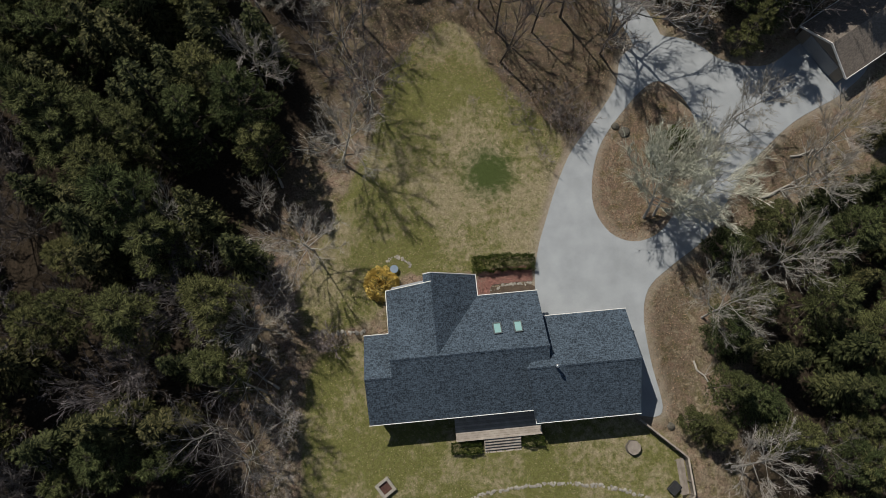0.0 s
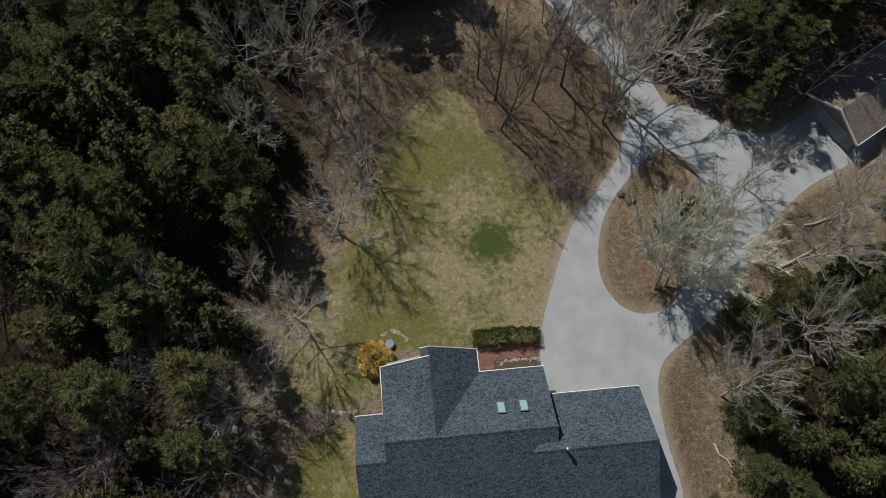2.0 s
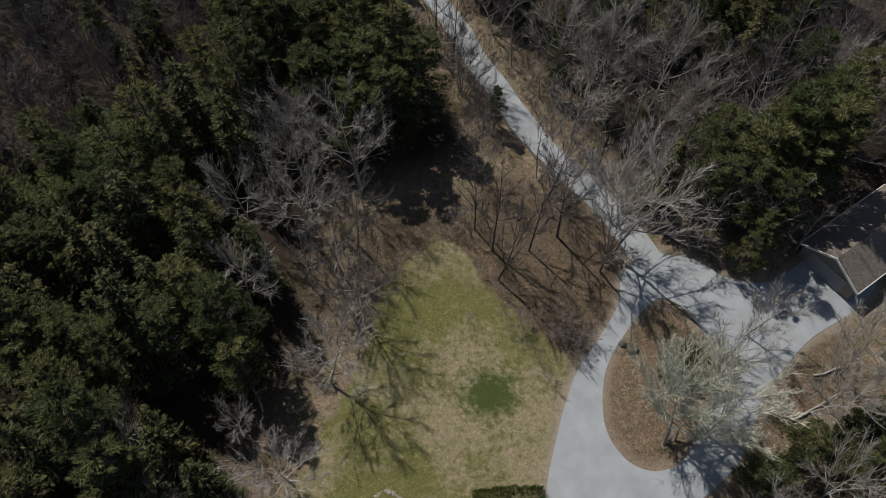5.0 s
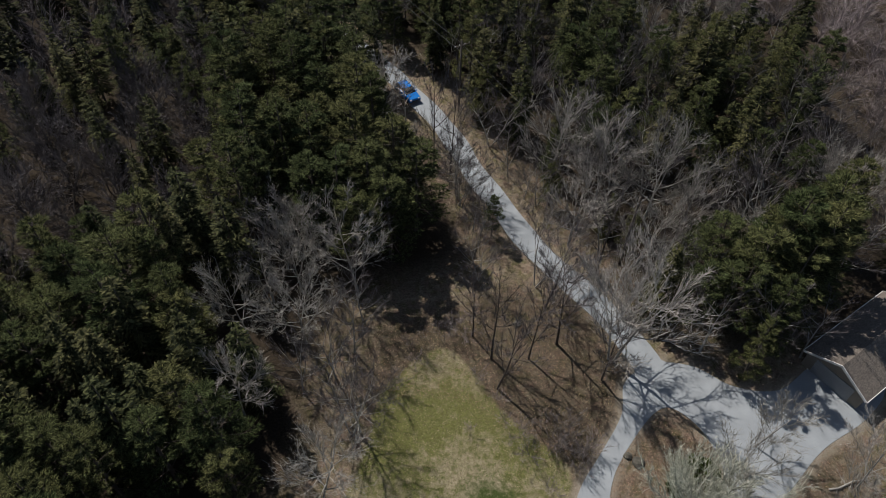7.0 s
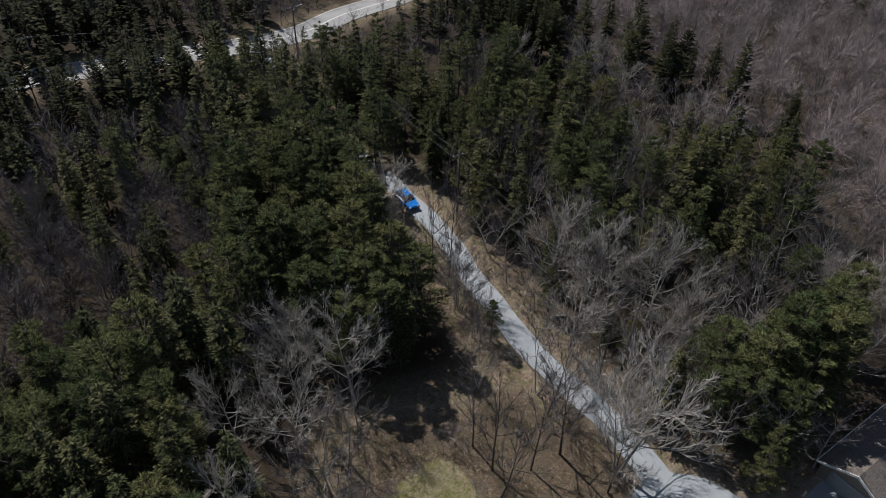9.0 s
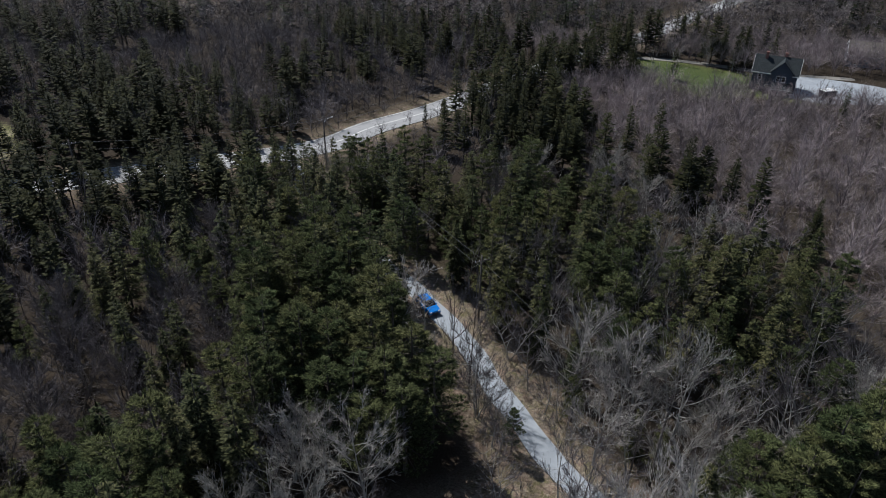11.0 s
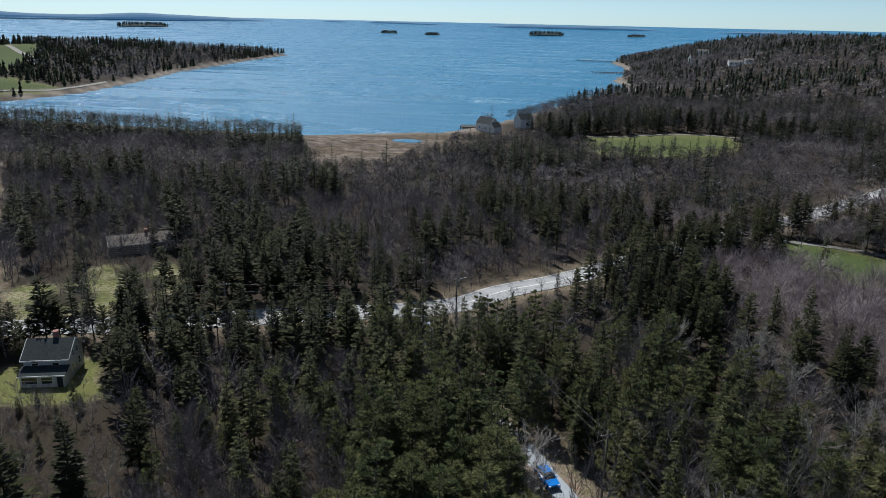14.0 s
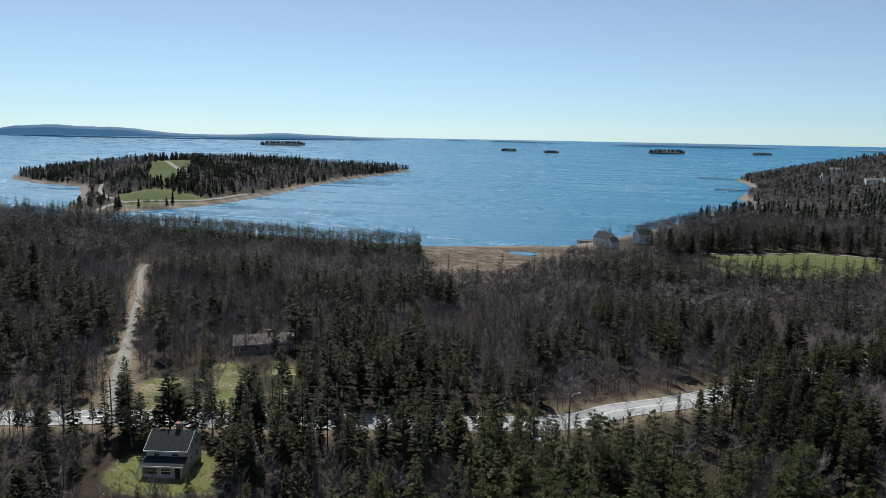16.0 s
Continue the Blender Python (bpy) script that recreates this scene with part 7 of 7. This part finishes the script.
def wooded_island(ax, ay, bx, by, z, high, depth, seed):
    ob = ridge("island", ax, ay, bx, by, z, high * 0.6, depth, seed, "small dark wooded island in the open bay")
    rng = np.random.RandomState(seed)
    vs, ts, n = [], [], 0
    for _ in range(130):
        u, w = rng.uniform(0.05, 0.95), rng.uniform(-0.6, 0.6)
        x, y = ax + (bx - ax) * u + w * depth * -(by - ay) / math.hypot(bx - ax, by - ay), ay + (by - ay) * u + w * depth * (bx - ax) / math.hypot(bx - ax, by - ay)
        v, t = TINY[rng.randint(len(TINY))]
        s = high / 12 * rng.uniform(0.55, 0.95)
        vs.append(np.column_stack([v[:, 0] * s * 1.3 + x, v[:, 1] * s * 1.3 + y, v[:, 2] * s + z - 0.5 + high * 0.35 * min(1, 6 * u, 6 * (1 - u))]))
        ts.append(t + n)
        n += len(v)
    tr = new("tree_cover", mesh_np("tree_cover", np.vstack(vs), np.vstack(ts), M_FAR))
    tr.parent = ob
    tagged(tr, kind="stuff")


for k, row in enumerate(((-2162, 2928, -2002, 3100, 4.2, 21, 40), (-1045, 3309, -972, 3338, -1.6, 13, 20), (-820, 3255, -762, 3304, -4.3, 12, 16), (-382, 3525, -219, 3601, 1.4, 21, 36), (76, 3630, 159, 3675, 4.0, 12, 22))):
    wooded_island(*row, 20 + k)


def wharf(ax, ay, bx, by):
    root = tagged(new("wharf"), "dark timber wharf on piles reaching into the bay", "wharf")
    z = SEA + 1.8
    part("deck", bar((ax, ay, z), (bx, by, z), 7, 0.7), M_POLE, root)
    for i in range(9):
        u = i / 8
        for o in (-3, 3):
            m = Mesh()
            x, y = ax + (bx - ax) * u, ay + (by - ay) * u + o
            m.tube([(x, y, SEA - 2), (x, y, z + 0.8)], [0.3, 0.3], 5, True)
            part("pile", m, M_POLE, root)


wharf(-60, 1462, 6, 1444)
wharf(-22, 1104, 24, 1108)
wharf(-92, 468, -76, 474)


def hill_buildings():
    root = gable_house("church", pose(108, 993, ground_z(108, 993) + 0.5, 0, 0, 10), 11, 7, 4, 1.0, M_SIDING_WHITE, M_SHINGLE_TAUPE, "small white church with a pointed steeple on the hill", [("s", -2, 2, 1.2, 2), ("s", 2, 2, 1.2, 2)])
    m = Mesh()
    m.box(-8.2, -1.4, -1, -5.5, 1.4, 7)
    part("tower", m, M_SIDING_WHITE, root)
    m = Mesh()
    m.add([(-8.4, -1.6, 7), (-5.3, -1.6, 7), (-5.3, 1.6, 7), (-8.4, 1.6, 7), (-6.85, 0, 13)], [(0, 1, 4), (1, 2, 4), (2, 3, 4), (3, 0, 4), (3, 2, 1, 0)])
    part("steeple", m, M_SIDING_WHITE, root)
    gable_house("hall", pose(141, 1191, ground_z(141, 1191) + 0.5, 0, 0, 5), 20, 9, 8, 0.3, M_SIDING_WHITE, M_SHINGLE_TAUPE, "long white hall on the wooded hill", [("s", x, 5, 2, 2) for x in (-7, 0, 7)])
    gable_house("farmhouse", pose(140, 888, ground_z(140, 888) + 0.5, 0, 0, 8), 15, 8, 4, 0.5, M_SIDING_WHITE, M_SHINGLE_TAUPE, "pale house on the wooded hill", [("s", x, 2, 2, 1.6) for x in (-5, 0, 5)])
    gable_house("farm_shed", pose(155, 892, ground_z(155, 892) + 0.5, 0, 0, 8), 9, 6, 3, 0.5, M_SIDING_PALE, M_SHINGLE_TAUPE, "pale shed on the wooded hill", [("s", 0, 1.5, 2, 1.6)])


hill_buildings()


# ---------------------------------------------------------------- logs, boulders, garden bed


def fallen_log(x0, y0, x1, y1, rad, seed):
    rng = random.Random(seed)
    root = tagged(new("fallen_log"), "pale weathered fallen tree trunk on leaf litter", "log", "fallen logs")
    a, b = Vector((x0, y0, ground_z(x0, y0) + rad)), Vector((x1, y1, ground_z(x1, y1) + rad * 0.9 + 0.25))
    pts = [a.lerp(b, i / 6) + Vector((rng.uniform(-0.12, 0.12), rng.uniform(-0.12, 0.12), 0)) for i in range(7)]
    m = Mesh()
    m.tube(pts, [rad * (1 - i / 8) for i in range(7)], 7, True)
    part("trunk", m, M_LIMB, root, smooth=True)
    for i in range(6):
        p = pts[2 + i % 5]
        d = Vector((rng.uniform(-1, 1), rng.uniform(-1, 1), rng.uniform(0.1, 0.6)))
        q = Mesh()
        q.tube([p, p + d * rng.uniform(0.4, 0.9), p + d * rng.uniform(1.0, 1.5) + Vector((0, 0, 0.2))], [rad * 0.35, rad * 0.22, 0.01], 4)
        part("branch_stub", q, M_LIMB, root)


for k, row in enumerate(((30.8, 19.6, 36.6, 22.6, 0.14), (34.2, 23.8, 38.5, 25.2, 0.11), (23.2, 4.4, 25.8, 0.6, 0.1), (-13.5, 2.0, -17.5, 4.6, 0.12), (25.2, 12.6, 28.4, 15.0, 0.1), (-14.2, 20.5, -16.6, 25.0, 0.13))):
    fallen_log(*row, k)


M_BOULDER = surface("mossy_boulder", (0.035, 0.033, 0.027), (0.15, 0.14, 0.115), 3, 25, 0.95, 0.6)


def boulder(x, y, size, seed):
    rng = random.Random(seed)
    bm = bmesh.new()
    bmesh.ops.create_icosphere(bm, subdivisions=2, radius=size)
    for v in bm.verts:
        v.co *= 1 + 0.25 * noise.noise(v.co * (1.6 / size) + Vector((seed, 0, 0)))
        v.co.z *= 0.6
    me = bpy.data.meshes.new("boulder")
    bm.to_mesh(me)
    bm.free()
    me.materials.append(M_BOULDER)
    ob = new("boulder", me)
    ob.matrix_world = pose(x, y, ground_z(x, y) + size * 0.2, 0, 0, rng.uniform(0, 360))
    tagged(ob, "grey mossy boulder half sunk in leaf litter", "boulder", "boulders")


for k, row in enumerate(((18.3, 26.3, 0.55), (17.5, 26.9, 0.4), (27.2, 1.6, 0.5), (27.6, 0.7, 0.35), (20.9, -1.2, 0.35), (8.9, 40.9, 0.4), (19.9, 41.5, 0.4))):
    boulder(*row, k)
sheet("garden_bed", lambda P: sd_poly(P, smoothline([(4.5, 10.4), (4.9, 11.1), (6.6, 11.25), (9.0, 11.4), (9.1, 10.7), (6.5, 10.4)], 4)), 3, 9, 11, 13, 0.25, M_SOIL, 0.05, "dark soil planting bed beside the brick path", "flower bed", 0.06)


# ---------------------------------------------------------------- ground litter


def strewn(name, zones, n, size, material, label, seed, upright=0.3, tall=1.0):
    """Thousands of small blades or leaves over stretches of the plan."""
    rng = np.random.RandomState(seed)
    pts = []
    for poly, share, avoid in zones:
        poly = np.asarray(poly)
        lo, hi = poly.min(0), poly.max(0)
        P = rng.uniform(lo, hi, (int(n * share * 2.2), 2))
        P = P[inside(P, poly)]
        if avoid:
            P = P[(sd_drive(P) > 0.1) & (np.hypot(P[:, 0] - 5.2, P[:, 1] - 22.2) > 2.7)]
        pts.append(P[:int(n * share)])
    P = np.vstack(pts)
    k = len(P)
    z = height(P)
    a = rng.uniform(0, 6.283, k)
    s = size * rng.uniform(0.5, 1.4, k)
    up = np.abs(rng.normal(0, upright, k)) * s * tall
    c, d = np.cos(a) * s, np.sin(a) * s
    v = np.empty((k, 4, 3))
    v[:, 0] = np.column_stack([P[:, 0] - c, P[:, 1] - d, z + 0.015])
    v[:, 1] = np.column_stack([P[:, 0] + d * 0.5, P[:, 1] - c * 0.5, z + 0.02 + up * 0.5])
    v[:, 2] = np.column_stack([P[:, 0] + c, P[:, 1] + d, z + 0.02 + up])
    v[:, 3] = np.column_stack([P[:, 0] - d * 0.5, P[:, 1] + c * 0.5, z + 0.03])
    q = np.arange(k)[:, None] * 4
    tris = np.concatenate([q + np.array([[0, 1, 2]]), q + np.array([[0, 2, 3]])])
    tagged(new(name, mesh_np(name, v.reshape(-1, 3), tris, material)), label, "litter", kind="stuff")


M_LEAF = leafy("dry_fallen_leaves", (0.06, 0.034, 0.021), (0.46, 0.32, 0.22), 0.95, 0.01)
M_STRAW = leafy("dry_grass_blades", (0.11, 0.092, 0.048), (0.42, 0.365, 0.225), 0.9, 0.01)
M_GRASS = leafy("green_grass_blades", (0.05, 0.07, 0.016), (0.16, 0.18, 0.055), 0.9, 0.01)
LANE_SIDE = np.vstack([LANE[8:70] + np.array([4.5, 0.5]), LANE[8:70][::-1] + np.array([-4.0, -0.5])])
strewn("fallen_leaves", ((ISLAND, 0.3, False), (VERGE, 0.3, True), (BROW, 0.25, True), (LANE_SIDE, 0.15, True)), 34000, 0.05, M_LEAF, "dry brown fallen leaves strewn over the ground", 1)
strewn("dry_grass", ((LAWN_NORTH, 0.5, True), (LAWN_SOUTH, 0.35, True), (VERGE, 0.15, True)), 36000, 0.05, M_STRAW, "dry straw-coloured grass tufts in the lawns", 2)
strewn("green_grass", ((LAWN_NORTH, 0.5, True), (LAWN_SOUTH, 0.5, True)), 26000, 0.05, M_GRASS, "short green grass tufts in the lawns", 3)
brick_path()


def road_line(off, w, label):
    c = HIGHWAY[6:]
    n = np.gradient(c, axis=0)
    n = np.column_stack([-n[:, 1], n[:, 0]]) / np.hypot(n[:, 0], n[:, 1])[:, None]
    a, b = c + n * (off - w / 2), c + n * (off + w / 2)
    za = height(c) + 0.135
    m = Mesh()
    k = len(c)
    m.add([(*p, z) for p, z in zip(a, za)] + [(*p, z) for p, z in zip(b, za)], [(i, i + 1, k + i + 1, k + i) for i in range(k - 1)])
    tagged(part("road_marking", m, M_PAINT), label, "road marking", kind="structure")


road_line(0.0, 0.25, "worn painted centre line on the road")
road_line(3.5, 0.18, "worn painted edge line on the road")
road_line(-3.5, 0.18, "worn painted edge line on the road")
